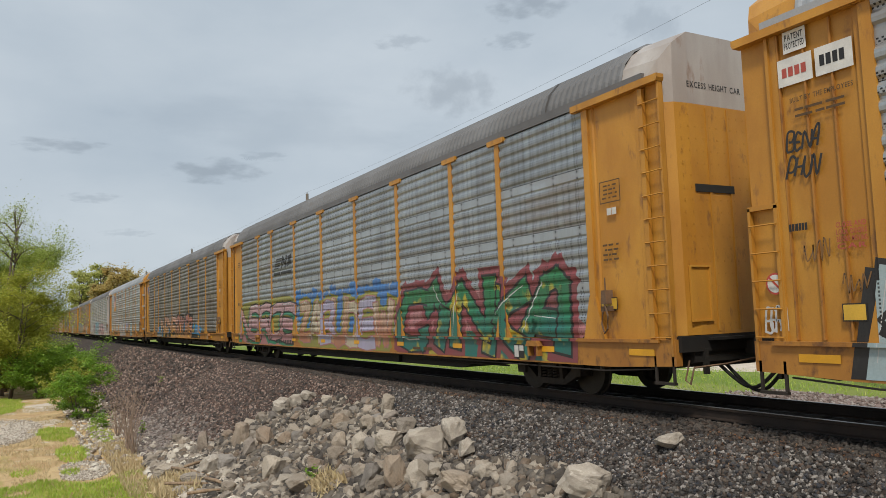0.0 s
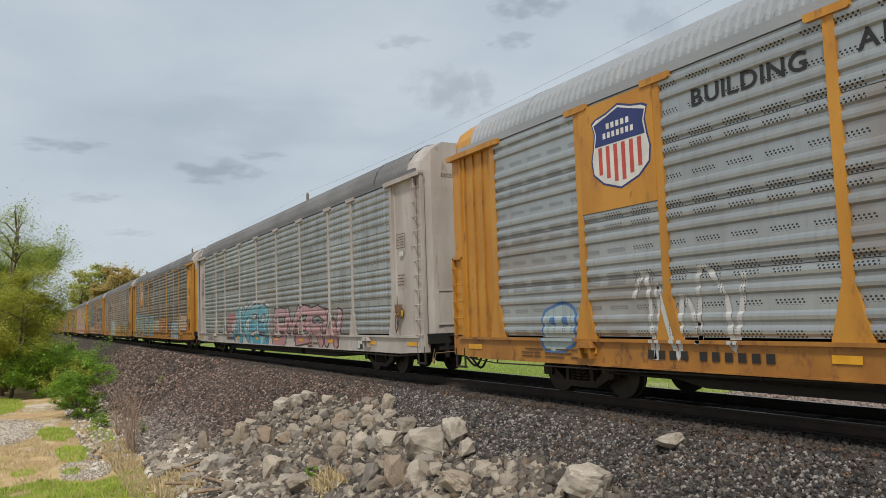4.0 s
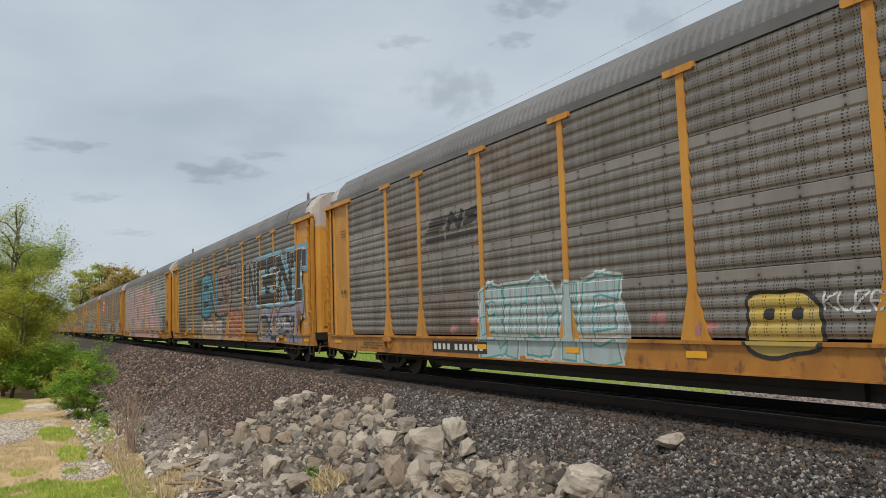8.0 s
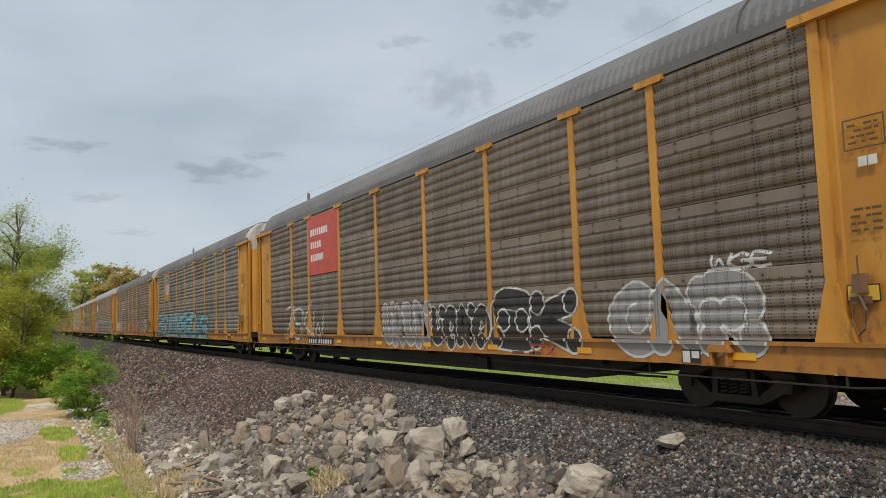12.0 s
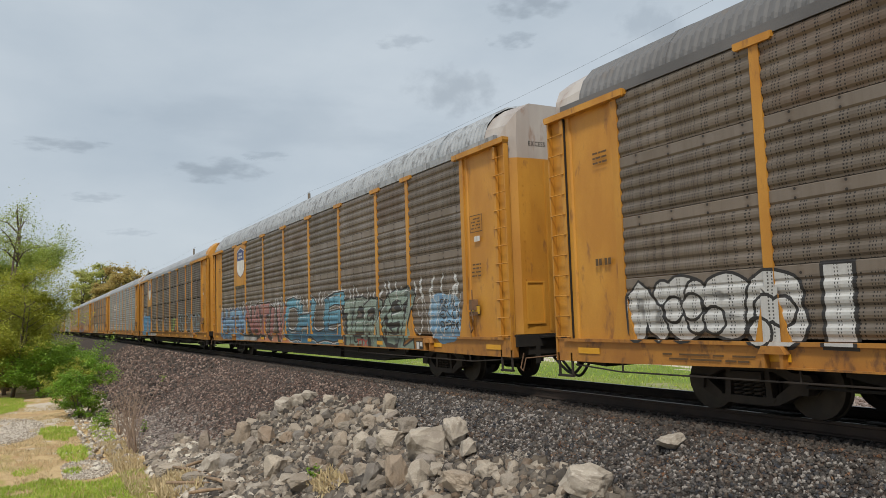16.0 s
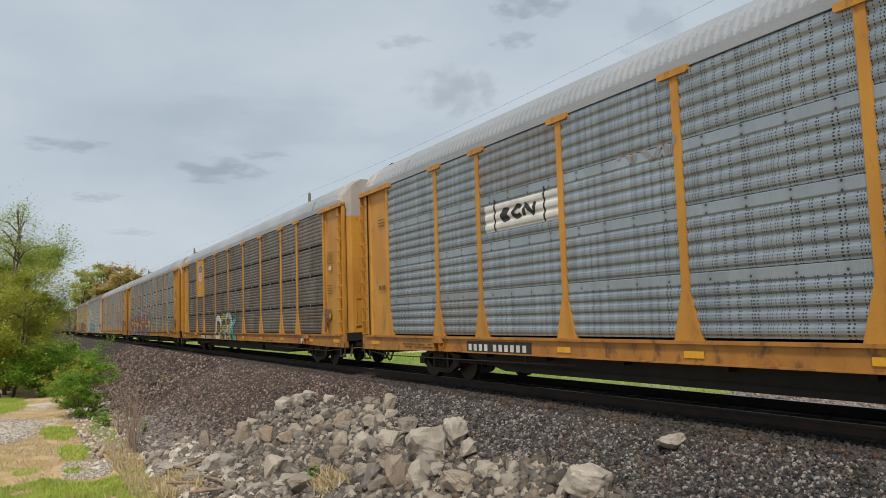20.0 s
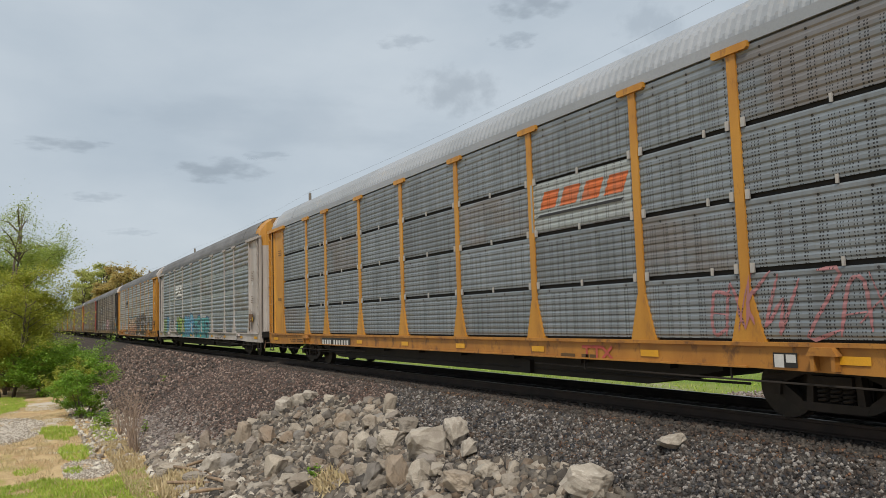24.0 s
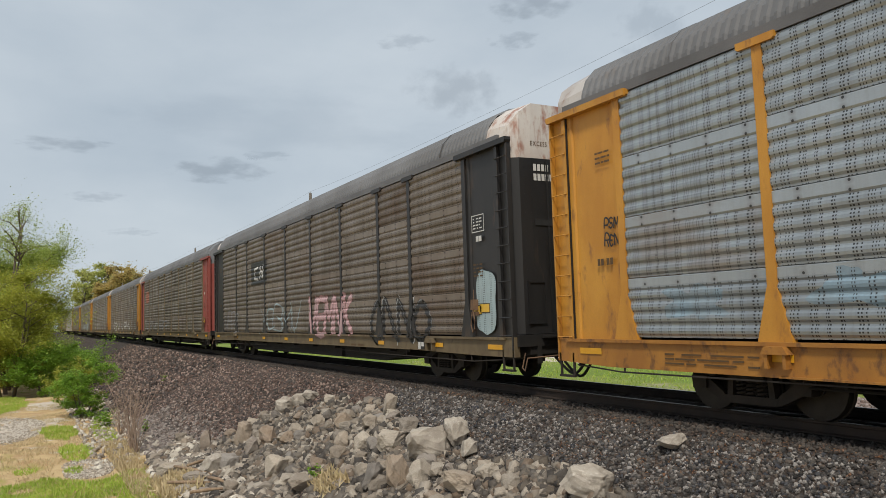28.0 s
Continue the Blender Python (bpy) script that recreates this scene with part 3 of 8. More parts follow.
        beam = put("end_beam", shared(("end_beam",), end_beam, P), car, (x - sign * ENDW, 0, 0))
        lad = put("ladder", shared(("short_ladder",), short_ladder, P) if style == "bold" else shared(("ladder",), ladder, P), car, (x - sign * ENDW + sign * (ENDW - 0.42), 0, 0))
        if sign < 0:
            for o in (side, beam, lad, plate, channel, step):
                o.scale = (-1, 1, 1)
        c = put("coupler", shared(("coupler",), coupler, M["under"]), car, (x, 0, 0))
        if sign < 0:
            c.rotation_euler = (0, 0, math.pi)
    for k in range(2):
        put("air_hose", shared(("air_hose", k), hose(k), M["hose"]), car)
    put("cut_lever", shared(("cut_lever",), cut_lever, M["twig_brown"]), car)
    if style == "fine":
        for x in POSTS[1:-1]:
            for z in LEVELS[1:-1]:
                metal = M["clip"] if sheet == "grey_fine" else M["worn_clip"]
                for dx in (-0.13, 0.13):
                    put("clip", shared(("clip",), lambda bm: box(bm, -0.03, 0.03, -0.02, 0.01, -0.065, 0.065), metal), car, (x + dx, SHEET - 0.02, z))
                put("clip", shared(("small_clip",), lambda bm: box(bm, -0.018, 0.018, -0.016, 0.01, -0.065, 0.045), metal), car, (x + 1.40, SHEET - 0.016, z))
    truck_unit(car, -3.72)
    truck_unit(car, -BODY + 3.72)
    return car


Y = "yellow"
autorack(-1, "yellow autorack car with flat end panels and black graffiti", "yellow", "dotted_sheet", "bold", "roof_white", "yellow")
autorack(0, "yellow-posted grey autorack car with green and blue graffiti", "yellow", "grey_sheet")
autorack(1, "weathered autorack car with orange and blue graffiti", "yellow", "dull_sheet")
autorack(2, "autorack car with perforated grey sides and white end doors", "yellow", "dotted_sheet", "bold", "roof_white", "yellow", ends="door_white")
autorack(3, "white-posted autorack car with pink and blue graffiti", "white", "banded_sheet")
autorack(4, "grey-brown autorack car with shield emblem and pale graffiti", "yellow", "dull_sheet")
autorack(5, "grey-brown autorack car with light blue graffiti", "yellow", "dull_sheet")
autorack(6, "grey autorack car with large black and blue graffiti", "yellow", "dull_sheet")
autorack(7, "autorack car sides rolled over with pink paint", "yellow", "grey_sheet")
autorack(8, "brown-grey autorack car with red sign and outlined graffiti", "yellow", "brown_sheet")
autorack(9, "grey autorack car with shield emblem and blue graffiti", "yellow", "dull_sheet")
autorack(10, "brown autorack car with red and black graffiti", "yellow", "brown_sheet")
autorack(11, "brown autorack car with peeling white roof and blue graffiti", "yellow", "brown_sheet", "wide", "roof_patchy")
autorack(12, "brown autorack car with finely perforated sides and white roof", "yellow", "brown_fine", "fine", "roof_white", "yellow")
autorack(13, "pale blue-grey autorack car with black emblem", "yellow", "blue_sheet", "wide", "roof_white")
autorack(14, "grey-brown autorack car with fine ribs and teal graffiti", "yellow", "brown_fine", "fine", "roof_white")
autorack(15, "grey autorack car with blue and yellow graffiti", "yellow", "grey_fine", "fine", "roof_white")
autorack(16, "grey autorack car with orange stripe emblem", "yellow", "grey_fine", "fine", "roof_white")
autorack(17, "white autorack car with green and blue graffiti", "white", "bright_sheet", "wide", "roof", "yellow")
autorack(18, "yellow-posted grey autorack car with wildstyle graffiti", "yellow", "bright_sheet")
autorack(19, "black-ended brown autorack car with white outlined graffiti", "black", "brown_sheet", posts="black", sills="drab", top="rusty_white")
autorack(20, "brown autorack car with red ends", "red", "brown_sheet", posts="drab", sills="drab", top="roof")
autorack(21, "brown-grey autorack car far down the train", "yellow", "brown_sheet", posts="drab", sills="drab")
autorack(22, "grey-green autorack car far down the train", "yellow", "dull_sheet", posts="drab", sills="drab")
autorack(23, "grey autorack car far down the train", "yellow", "dull_sheet", posts="drab", sills="drab")
autorack(24, "brown autorack car far down the train", "yellow", "brown_sheet", posts="drab", sills="drab")
autorack(25, "pale autorack car far down the train", "white", "grey_sheet", top="yellow")
autorack(26, "brown-grey autorack car far down the train", "yellow", "dull_sheet", posts="drab", sills="drab")
autorack(27, "brown autorack car at the far end of the train", "yellow", "brown_sheet", posts="drab", sills="drab")
# ---------------------------------------------------------------- ground
def smooth(a, b, x):
    f = min(1.0, max(0.0, (x - a) / (b - a)))
    return f * f * (3 - 2 * f)


def ground_z(x, y):
    """Height of the ground: the ballasted bank of the track, the low land beside it, a mound on which the camera stands."""
    if y < 0:
        d = -y
        z = -0.21 if d < 1.65 else max(-2.5, -0.21 - (d - 1.65) * 0.50)
        if d > 5.4:
            z = -2.12 - 0.38 * smooth(5.4, 7.2, d) if d < 7.2 else -2.5
        z += 0.10 * noise.noise((x * 0.35, y * 0.35, 0.0)) * smooth(2.0, 4.5, d)
        z += 0.10 * noise.noise((x * 0.11, y * 0.11, 7.0)) * smooth(6.0, 9.0, d)
    else:
        z = -0.21 - 0.39 * smooth(1.65, 3.0, y)
        z += 0.05 * noise.noise((x * 0.3, y * 0.3, 3.0)) * smooth(3.0, 5.0, y)
    r = math.hypot(x - EYE[0], y - EYE[1])
    lift = smooth(6.0, 1.4, r) if r < 6.0 else 0.0
    return z + (-0.1 - z) * lift


def spread(a, b, near, grow, limit):
    out, v, s = [a], a, near
    while v < b:
        v += s
        s = min(s * grow, limit)
        out.append(v)
    return out


def ground_material(name, soil, straw, green, pale, scale, green_at):
    m, n, l, b = shader(name)
    tc = n.new("ShaderNodeTexCoord").outputs["Object"]
    a = noise_node(n, l, tc, scale, 6.0, 0.6, 0.42, 0.58)
    g = noise_node(n, l, scaled(n, l, tc, (0.6, 1, 1)), scale * 0.55, 5.0, 0.6, green_at, green_at + 0.08)
    p = noise_node(n, l, tc, scale * 0.8, 5.0, 0.6, 0.60, 0.66)
    f = noise_node(n, l, tc, 26.0, 4.0, 0.7, 0.3, 0.7)
    col = mix_color(n, l, a, soil, straw)
    col = mix_color(n, l, p, col, pale)
    col = mix_color(n, l, g, col, green)
    col = mix_color(n, l, math_node(n, l, "MULTIPLY", f, 0.45), col, tuple(c * 0.5 for c in soil))
    l.new(col, b.inputs["Base Color"])
    b.inputs["Roughness"].default_value = 0.95
    bumped(n, l, b, f, 0.6, 0.03)
    return m


def stone_material(name, tones, rough=0.85, grain=60.0, island=True):
    m, n, l, b = shader(name)
    tc = n.new("ShaderNodeTexCoord").outputs["Object"]
    rnd = n.new("ShaderNodeNewGeometry").outputs["Random Per Island"] if island else n.new("ShaderNodeObjectInfo").outputs["Random"]
    r = n.new("ShaderNodeValToRGB")
    r.color_ramp.interpolation = "CONSTANT" if island else "LINEAR"
    e = r.color_ramp.elements
    while len(e) < len(tones):
        e.new(0.5)
    for i, t in enumerate(tones):
        e[i].position, e[i].color = i / (len(tones) if island else len(tones) - 1), (*t, 1)
    l.new(rnd, r.inputs["Fac"])
    f = noise_node(n, l, tc, grain, 5.0, 0.65, 0.3, 0.7)
    w = noise_node(n, l, tc, grain * 0.12, 4.0, 0.6, 0.4, 0.62)
    col = mix_color(n, l, math_node(n, l, "MULTIPLY", f, 0.35), r.outputs["Color"], (0.05, 0.043, 0.04))
    col = mix_color(n, l, math_node(n, l, "MULTIPLY", w, 0.2), col, (0.42, 0.38, 0.33))
    l.new(col, b.inputs["Base Color"])
    b.inputs["Roughness"].default_value = rough
    bumped(n, l, b, f, 0.7, 0.03)
    return m


M["ballast_bed"] = ground_material("ballast_bed", (0.036, 0.026, 0.021), (0.052, 0.037, 0.030), (0.042, 0.032, 0.027), (0.075, 0.058, 0.048), 1.1, 0.7)
M["field"] = ground_material("dry_field", (0.50, 0.33, 0.165), (0.64, 0.475, 0.25), (0.38, 0.35, 0.09), (0.66, 0.59, 0.48), 1.1, 0.57)
M["meadow"] = ground_material("green_meadow", (0.20, 0.26, 0.04), (0.27, 0.31, 0.07), (0.17, 0.25, 0.03), (0.36, 0.34, 0.2), 0.4, 0.45)
# track bed near black: shade beneath the train is put into its colour
M["shaded_bed"] = ground_material("shaded_track_bed", (0.022, 0.016, 0.013), (0.032, 0.023, 0.018), (0.026, 0.019, 0.015), (0.045, 0.033, 0.026), 1.6, 0.6)
M["pink_gravel"] = ground_material("pinkish_gravel", (0.30, 0.22, 0.19), (0.24, 0.17, 0.15), (0.27, 0.2, 0.17), (0.38, 0.31, 0.28), 3.0, 0.5)
M["pale_gravel"] = ground_material("pale_gravel", (0.68, 0.60, 0.50), (0.58, 0.50, 0.41), (0.62, 0.54, 0.45), (0.76, 0.69, 0.60), 3.0, 0.5)
M["ballast"] = stone_material("ballast_stone", [(0.024, 0.014, 0.011), (0.094, 0.053, 0.041), (0.187, 0.115, 0.091), (0.040, 0.028, 0.028), (0.396, 0.28, 0.230), (0.110, 0.052, 0.034), (0.026, 0.018, 0.017)])
M["grey_ballast"] = stone_material("grey_ballast_stone", [(0.012, 0.011, 0.011), (0.070, 0.061, 0.058), (0.190, 0.168, 0.155), (0.034, 0.041, 0.057), (0.420, 0.388, 0.362), (0.100, 0.067, 0.049), (0.015, 0.014, 0.017)])
M["rock"] = stone_material("limestone_rock", [(0.290, 0.238, 0.184), (0.454, 0.387, 0.309), (0.215, 0.184, 0.152), (0.605, 0.530, 0.434), (0.328, 0.238, 0.163), (0.353, 0.321, 0.288), (0.126, 0.107, 0.090)], 0.85, 9.0, False)
M["rubble"] = stone_material("limestone_rubble", [(0.126, 0.103, 0.079), (0.263, 0.222, 0.174), (0.058, 0.048, 0.040), (0.441, 0.38, 0.307), (0.037, 0.03, 0.025), (0.179, 0.127, 0.086)], 0.85, 20.0, True)

xs = [-v for v in spread(-6.0, 2500.0, 0.5, 1.06, 180.0)][::-1]
xs += [v for v in spread(6.5, 1500.0, 0.5, 1.12, 180.0)]
ys = [-v for v in spread(0.0, 1500.0, 0.30, 1.045, 160.0)][::-1]
ys += [v for v in spread(0.30, 1500.0, 0.35, 1.07, 160.0)]
bm = bmesh.new()
rows = sweep(bm, [[(x, y, ground_z(x, y)) for y in ys] for x in xs])
me = mesh_of("ground", bm, M["field"])
for k in ("ballast_bed", "meadow", "pink_gravel", "shaded_bed"):
    me.materials.append(M[k])
for p in me.polygons:
    c = p.center
    edge = 6.3 + 0.7 * noise.noise((c.x * 0.25, 0, 0))
    p.use_smooth = True
    far_edge = (6.4 if c.x > -13 else 3.5) + 0.7 * noise.noise((c.x * 0.2, 5, 0))
    # strip under the cars gets the bed with shade in its colour
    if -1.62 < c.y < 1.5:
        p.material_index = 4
    elif -edge < c.y < 2.4:
        p.material_index = 1
    elif 2.4 <= c.y < far_edge:
        p.material_index = 3
    elif c.y >= far_edge:
        p.material_index = 2
ground = tagged(new("ground", me), "dry grassy ground with a ballasted railway bank", "ground", kind="structure")

CUBE = np.array([(-1, -1, -1), (1, -1, -1), (1, 1, -1), (-1, 1, -1), (-1, -1, 1), (1, -1, 1), (1, 1, 1), (-1, 1, 1)], float)
QUADS = np.array([(0, 3, 2, 1), (4, 5, 6, 7), (0, 1, 5, 4), (1, 2, 6, 5), (2, 3, 7, 6), (3, 0, 4, 7)])


def stones(name, places, sizes, material, label, category, seed, flat=0.75):
    """Many small angular stones in one mesh."""
    rng = np.random.default_rng(seed)
    n = len(places)
    v = CUBE[None] * rng.uniform(0.55, 1.0, (n, 8, 3))
    v *= (rng.uniform(0.6, 1.25, (n, 1, 3)) * np.array([1, 1, flat])) * np.asarray(sizes)[:, None, None] * 0.5
    a = rng.normal(size=(n, 4))
    a /= np.linalg.norm(a, axis=1)[:, None]
    w, x, y, z = a.T
    rot = np.stack([np.stack([1 - 2 * (y * y + z * z), 2 * (x * y - z * w), 2 * (x * z + y * w)], 1), np.stack([2 * (x * y + z * w), 1 - 2 * (x * x + z * z), 2 * (y * z - x * w)], 1), np.stack([2 * (x * z - y * w), 2 * (y * z + x * w), 1 - 2 * (x * x + y * y)], 1)], 1)
    v = np.einsum("nij,nkj->nki", rot, v) + np.asarray(places)[:, None, :]
    me = bpy.data.meshes.new(name)
    me.vertices.add(n * 8)
    me.vertices.foreach_set("co", v.reshape(-1))
    me.loops.add(n * 24)
    me.loops.foreach_set("vertex_index", (QUADS[None] + 8 * np.arange(n)[:, None, None]).reshape(-1))
    me.polygons.add(n * 6)
    me.polygons.foreach_set("loop_start", np.arange(n * 6) * 4)
    me.update(calc_edges=True)
    me.materials.append(material)
    return tagged(new(name, me), label, category, kind="stuff")


def scatter(x0, x1, y0, y1, count, lo, hi, seed, keep=None):
    rng = random.Random(seed)
    pts, sz = [], []
    for _ in range(count * 12):
        if len(pts) >= count:
            break
        x, y = rng.uniform(x0, x1), rng.uniform(y0, y1)
        if keep and not keep(x, y):
            continue
        s = rng.uniform(lo, hi)
        pts.append((x, y, ground_z(x, y) + s * 0.18))
        sz.append(s)
    return pts, sz


def greyer(x, y):
    return x > -15 + 4 * noise.noise((x * 0.3, y * 0.3, 2)) - (y + 4) * 1.2


for x0, x1, n, lo, hi, k in ((-11, -2.5, 42000, 0.022, 0.066, 1), (-20, -11, 36000, 0.03, 0.075, 2), (-36, -20, 23000, 0.045, 0.10, 3), (-75, -36, 10000, 0.09, 0.17, 4)):
    p, s = scatter(x0, x1, -6.6, -1.72, n, lo, hi, 10 * k)
    for tag, mk in ((False, "ballast"), (True, "grey_ballast")):
        some = [i for i in range(n) if greyer(p[i][0], p[i][1]) == tag]
        if some:
            stones("ballast_stones", [p[i] for i in some], [s[i] for i in some], M[mk], ("greyish" if tag else "brownish") + " crushed stone ballast on the bank", "ballast", k + 20 * tag)
# dark fines by the rail, darkened further with the train's painted-in shade
M["shaded_stone"] = stone_material("shaded_ballast_stone", [(0.018, 0.013, 0.011), (0.035, 0.025, 0.019), (0.055, 0.036, 0.026), (0.025, 0.020, 0.018), (0.075, 0.045, 0.030)])
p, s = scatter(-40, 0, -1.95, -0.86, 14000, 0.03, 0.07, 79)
stones("ballast_stones", p, s, M["shaded_stone"], "dark ballast fines beside the rail with the train's shade painted in", "ballast", 8)
p, s = scatter(-60, 2, 1.4, 3.4, 6000, 0.05, 0.10, 77)
stones("ballast_stones", p, s, M["grey_ballast"], "crushed stone ballast beyond the track", "ballast", 9)
p, s = scatter(-13, 6, 3.0, 6.4, 5000, 0.04, 0.09, 78)
M["pale_stone"] = stone_material("pale_stone", [(0.30, 0.22, 0.19), (0.42, 0.34, 0.31), (0.22, 0.16, 0.14), (0.50, 0.44, 0.41)])
stones("gravel", p, s, M["pale_stone"], "pale pinkish gravel strip behind the track", "gravel", 10)

# ---------------------------------------------------------------- track
M["rail_side"] = surface("rusty_rail", (0.024, 0.016, 0.012), (0.038, 0.024, 0.017), 0.8, 0.1, 3.0, 50)
M["rail_top"] = surface("polished_rail", (0.42, 0.40, 0.38), (0.34, 0.32, 0.30), 0.35, 0.9, 3.0, 50)
M["tie"] = surface("creosoted_wood", (0.028, 0.021, 0.016), (0.042, 0.032, 0.025), 0.9, 0, 3.0, 30, (1, 6, 1))
track = tagged(new("railway_track"), "steel rails on dark wooden ties in crushed stone", "railway track", kind="structure")
for y in (-0.754, 0.754):
    bm = bmesh.new()
    prof = [(-0.075, -0.18), (0.075, -0.18), (0.075, -0.165), (0.012, -0.15), (0.01, -0.05), (0.036, -0.04), (0.036, -0.004), (-0.036, -0.004), (-0.036, -0.04), (-0.01, -0.05), (-0.012, -0.15), (-0.075, -0.165)]
    sweep(bm, [[(x, y + a, b) for a, b in prof] for x in (-900, -200, -80, -30, 0, 60)], True)
    r = part("rail", bm, M["rail_side"], track)
    bm = bmesh.new()
    sweep(bm, [[(x, y - 0.030, -0.0035), (x, y - 0.024, 0.0), (x, y + 0.024, 0.0), (x, y + 0.030, -0.0035)] for x in (-900, -200, -80, -30, 0, 60)])
    part("railhead", bm, M["rail_top"], r, "shiny worn running surface")


def tie_mesh(bm):
    box(bm, -0.11, 0.11, -1.30, 1.30, -0.38, -0.20)


for i in range(150):
    put("tie", shared(("tie",), tie_mesh, M["tie"]), track, (2.0 - i * 0.5, 0.03 * math.sin(i * 12.9), 0.004 * math.sin(i * 7.7)))

# ---------------------------------------------------------------- rocks tipped beside the bank
def boulder(seed):
    """An angular block: the hull of scattered points, roughened."""
    rng = random.Random(seed)
    bm = bmesh.new()
    for _ in range(26):
        v = Vector((rng.uniform(-1, 1), rng.uniform(-1, 1), rng.uniform(-1, 1)))
        bm.verts.new(v.normalized() * rng.uniform(0.8, 1.05) if rng.random() < 0.9 else v)
    got = bmesh.ops.convex_hull(bm, input=bm.verts)
    bmesh.ops.delete(bm, geom=[g for g in got["geom_interior"] if isinstance(g, bmesh.types.BMVert)], context="VERTS")
    bmesh.ops.subdivide_edges(bm, edges=bm.edges, cuts=3, use_grid_fill=True)
    bmesh.ops.triangulate(bm, faces=bm.faces)
    for v in bm.verts:
        v.co *= 1 + 0.13 * noise.noise(v.co * 2.2 + Vector((seed, 0, 0))) + 0.07 * noise.noise(v.co * 4.5 + Vector((0, seed, 0))) + 0.03 * noise.noise(v.co * 10.0 + Vector((0, 0, seed)))
    return mesh_of("rock", bm, M["rock"])


ROCKS = [boulder(s) for s in range(16)]


TAN = surface("tan_limestone", (0.42, 0.375, 0.315), (0.32, 0.28, 0.235), 0.85, 0, 2.5, 24, (1, 1, 1), (0.52, 0.475, 0.41), 0.56, 0.5)
TAN_ROCKS = []
for me in ROCKS[:4]:
    TAN_ROCKS.append(me.copy())
    TAN_ROCKS[-1].materials[0] = TAN


def rock(x, y, w, d, h, turn, kind, label, sink=0.25, tilt=0.0):
    ob = new("rock", TAN_ROCKS[kind % 4] if "tan " in label else ROCKS[kind % len(ROCKS)])
    ob.matrix_basis = Matrix.LocRotScale((x, y, ground_z(x, y) + h * (0.62 - sink)), Euler((tilt, tilt * 0.6, turn)), (w * 0.54, d * 0.54, h * 0.60))
    return tagged(ob, label, "rock", "rocks tipped on the bank")
BIG = [(-12.66, -3.4, 0.99, 0.62), (-12.41, -2.94, 0.47, 0.56), (-11.62, -3.16, 0.44, 0.36), (-16.14, -2.59, 0.45, 0.58), (-16.96, -3.39, 0.53, 0.53)]
BIG += [(-17.54, -2.52, 0.42, 0.35), (-21.39, -3.46, 0.88, 0.56), (-21.13, -2.79, 0.65, 0.36), (-21.25, -3.17, 0.72, 0.48), (-7.92, -2.04, 0.43, 0.2)]
BIG += [(-8.30, -3.22, 0.74, 0.46), (-18.53, -4.26, 0.56, 0.42), (-19.53, -4.47, 0.72, 0.65), (-20.92, -4.78, 0.53, 0.85), (-21.26, -6.54, 1.18, 0.44)]
BIG += [(-19.45, -5.83, 0.76, 0.62), (-19.07, -6.31, 0.81, 0.4), (-19.31, -5.52, 0.63, 0.56), (-19.48, -4.92, 0.57, 0.57), (-16.86, -5.1, 0.87, 0.62)]
LOW = [(-15.04, -5.05, 0.79, 0.45), (-15.62, -4.49, 0.48, 0.36), (-15.87, -3.88, 0.49, 0.49), (-15.05, -3.69, 0.53, 0.47), (-14.09, -3.48, 0.68, 0.45)]
LOW += [(-13.43, -4.09, 0.64, 0.37), (-12.44, -4.15, 0.5, 0.6), (-11.97, -3.93, 0.49, 0.44), (-12.91, -4.43, 0.51, 0.61), (-10.79, -3.82, 0.63, 0.36)]
LOW += [(-10.58, -3.41, 0.45, 0.27), (-9.84, -3.48, 0.38, 0.26), (-15.45, -4.17, 0.48, 0.42), (-18.31, -3.53, 0.56, 0.42), (-15.91, -3.19, 0.5, 0.44)]
LOW += [(-14.34, -2.97, 0.47, 0.35), (-11.73, -3.73, 0.48, 0.29), (-18.64, -6.58, 0.78, 0.33), (-16.47, -5.58, 0.72, 0.24), (-22.63, -5.4, 0.48, 0.7), (-23.49, -6.64, 0.49, 0.29)]
rng = random.Random(5)
for i, (x, y, w, h) in enumerate(BIG + LOW):
    if x < -15:
        w, h = 0.84 * w, 0.84 * h
    lab = "large rounded tan limestone boulder on the ballast bank" if i == 0 else ("angular tan limestone block on the ballast bank" if i in (1, 2, 6, 7, 8, 10, 15) else "angular grey limestone block on the ballast bank")
    if i == 9:
        lab = "single flat tan stone lying on grey ballast"
    rock(x, y, w, w * rng.uniform(0.7, 1.0), h, rng.uniform(0, 6.28), i, lab, 0.2, rng.uniform(-0.3, 0.3))


def pile(x, y):
    """Where the tipped rocks lie: from the crest near x -20 down to the toe, and along it to the right."""
    a = ((x + 17.5) / 5.2) ** 2 + ((y + 4.6) / 2.1) ** 2
    b = ((x + 12.0) / 3.6) ** 2 + ((y + 4.5) / 1.35) ** 2
    c = ((x + 21.0) / 4.0) ** 2 + ((y + 6.0) / 1.0) ** 2
    d = ((x + 9.2) / 2.2) ** 2 + ((y + 3.5) / 0.6) ** 2
    return min(a, b, c, d) < 1 + 0.5 * noise.noise((x, y, 0))


n = 0
while n < 254:
    x, y = rng.uniform(-25, -7), rng.uniform(-7.2, -2.2)
    if pile(x, y):
        s = rng.choice((0.13, 0.16, 0.19, 0.23, 0.28, 0.36))
        rock(x, y, s * rng.uniform(0.8, 1.3), s * rng.uniform(0.7, 1.1), s * rng.uniform(0.5, 0.9), rng.uniform(0, 6.28), n, "broken limestone rock in the rubble pile", 0.15, rng.uniform(-0.5, 0.5))
        n += 1
p, s = scatter(-26, -6.5, -7.4, -2.1, 8500, 0.05, 0.20, 31, pile)
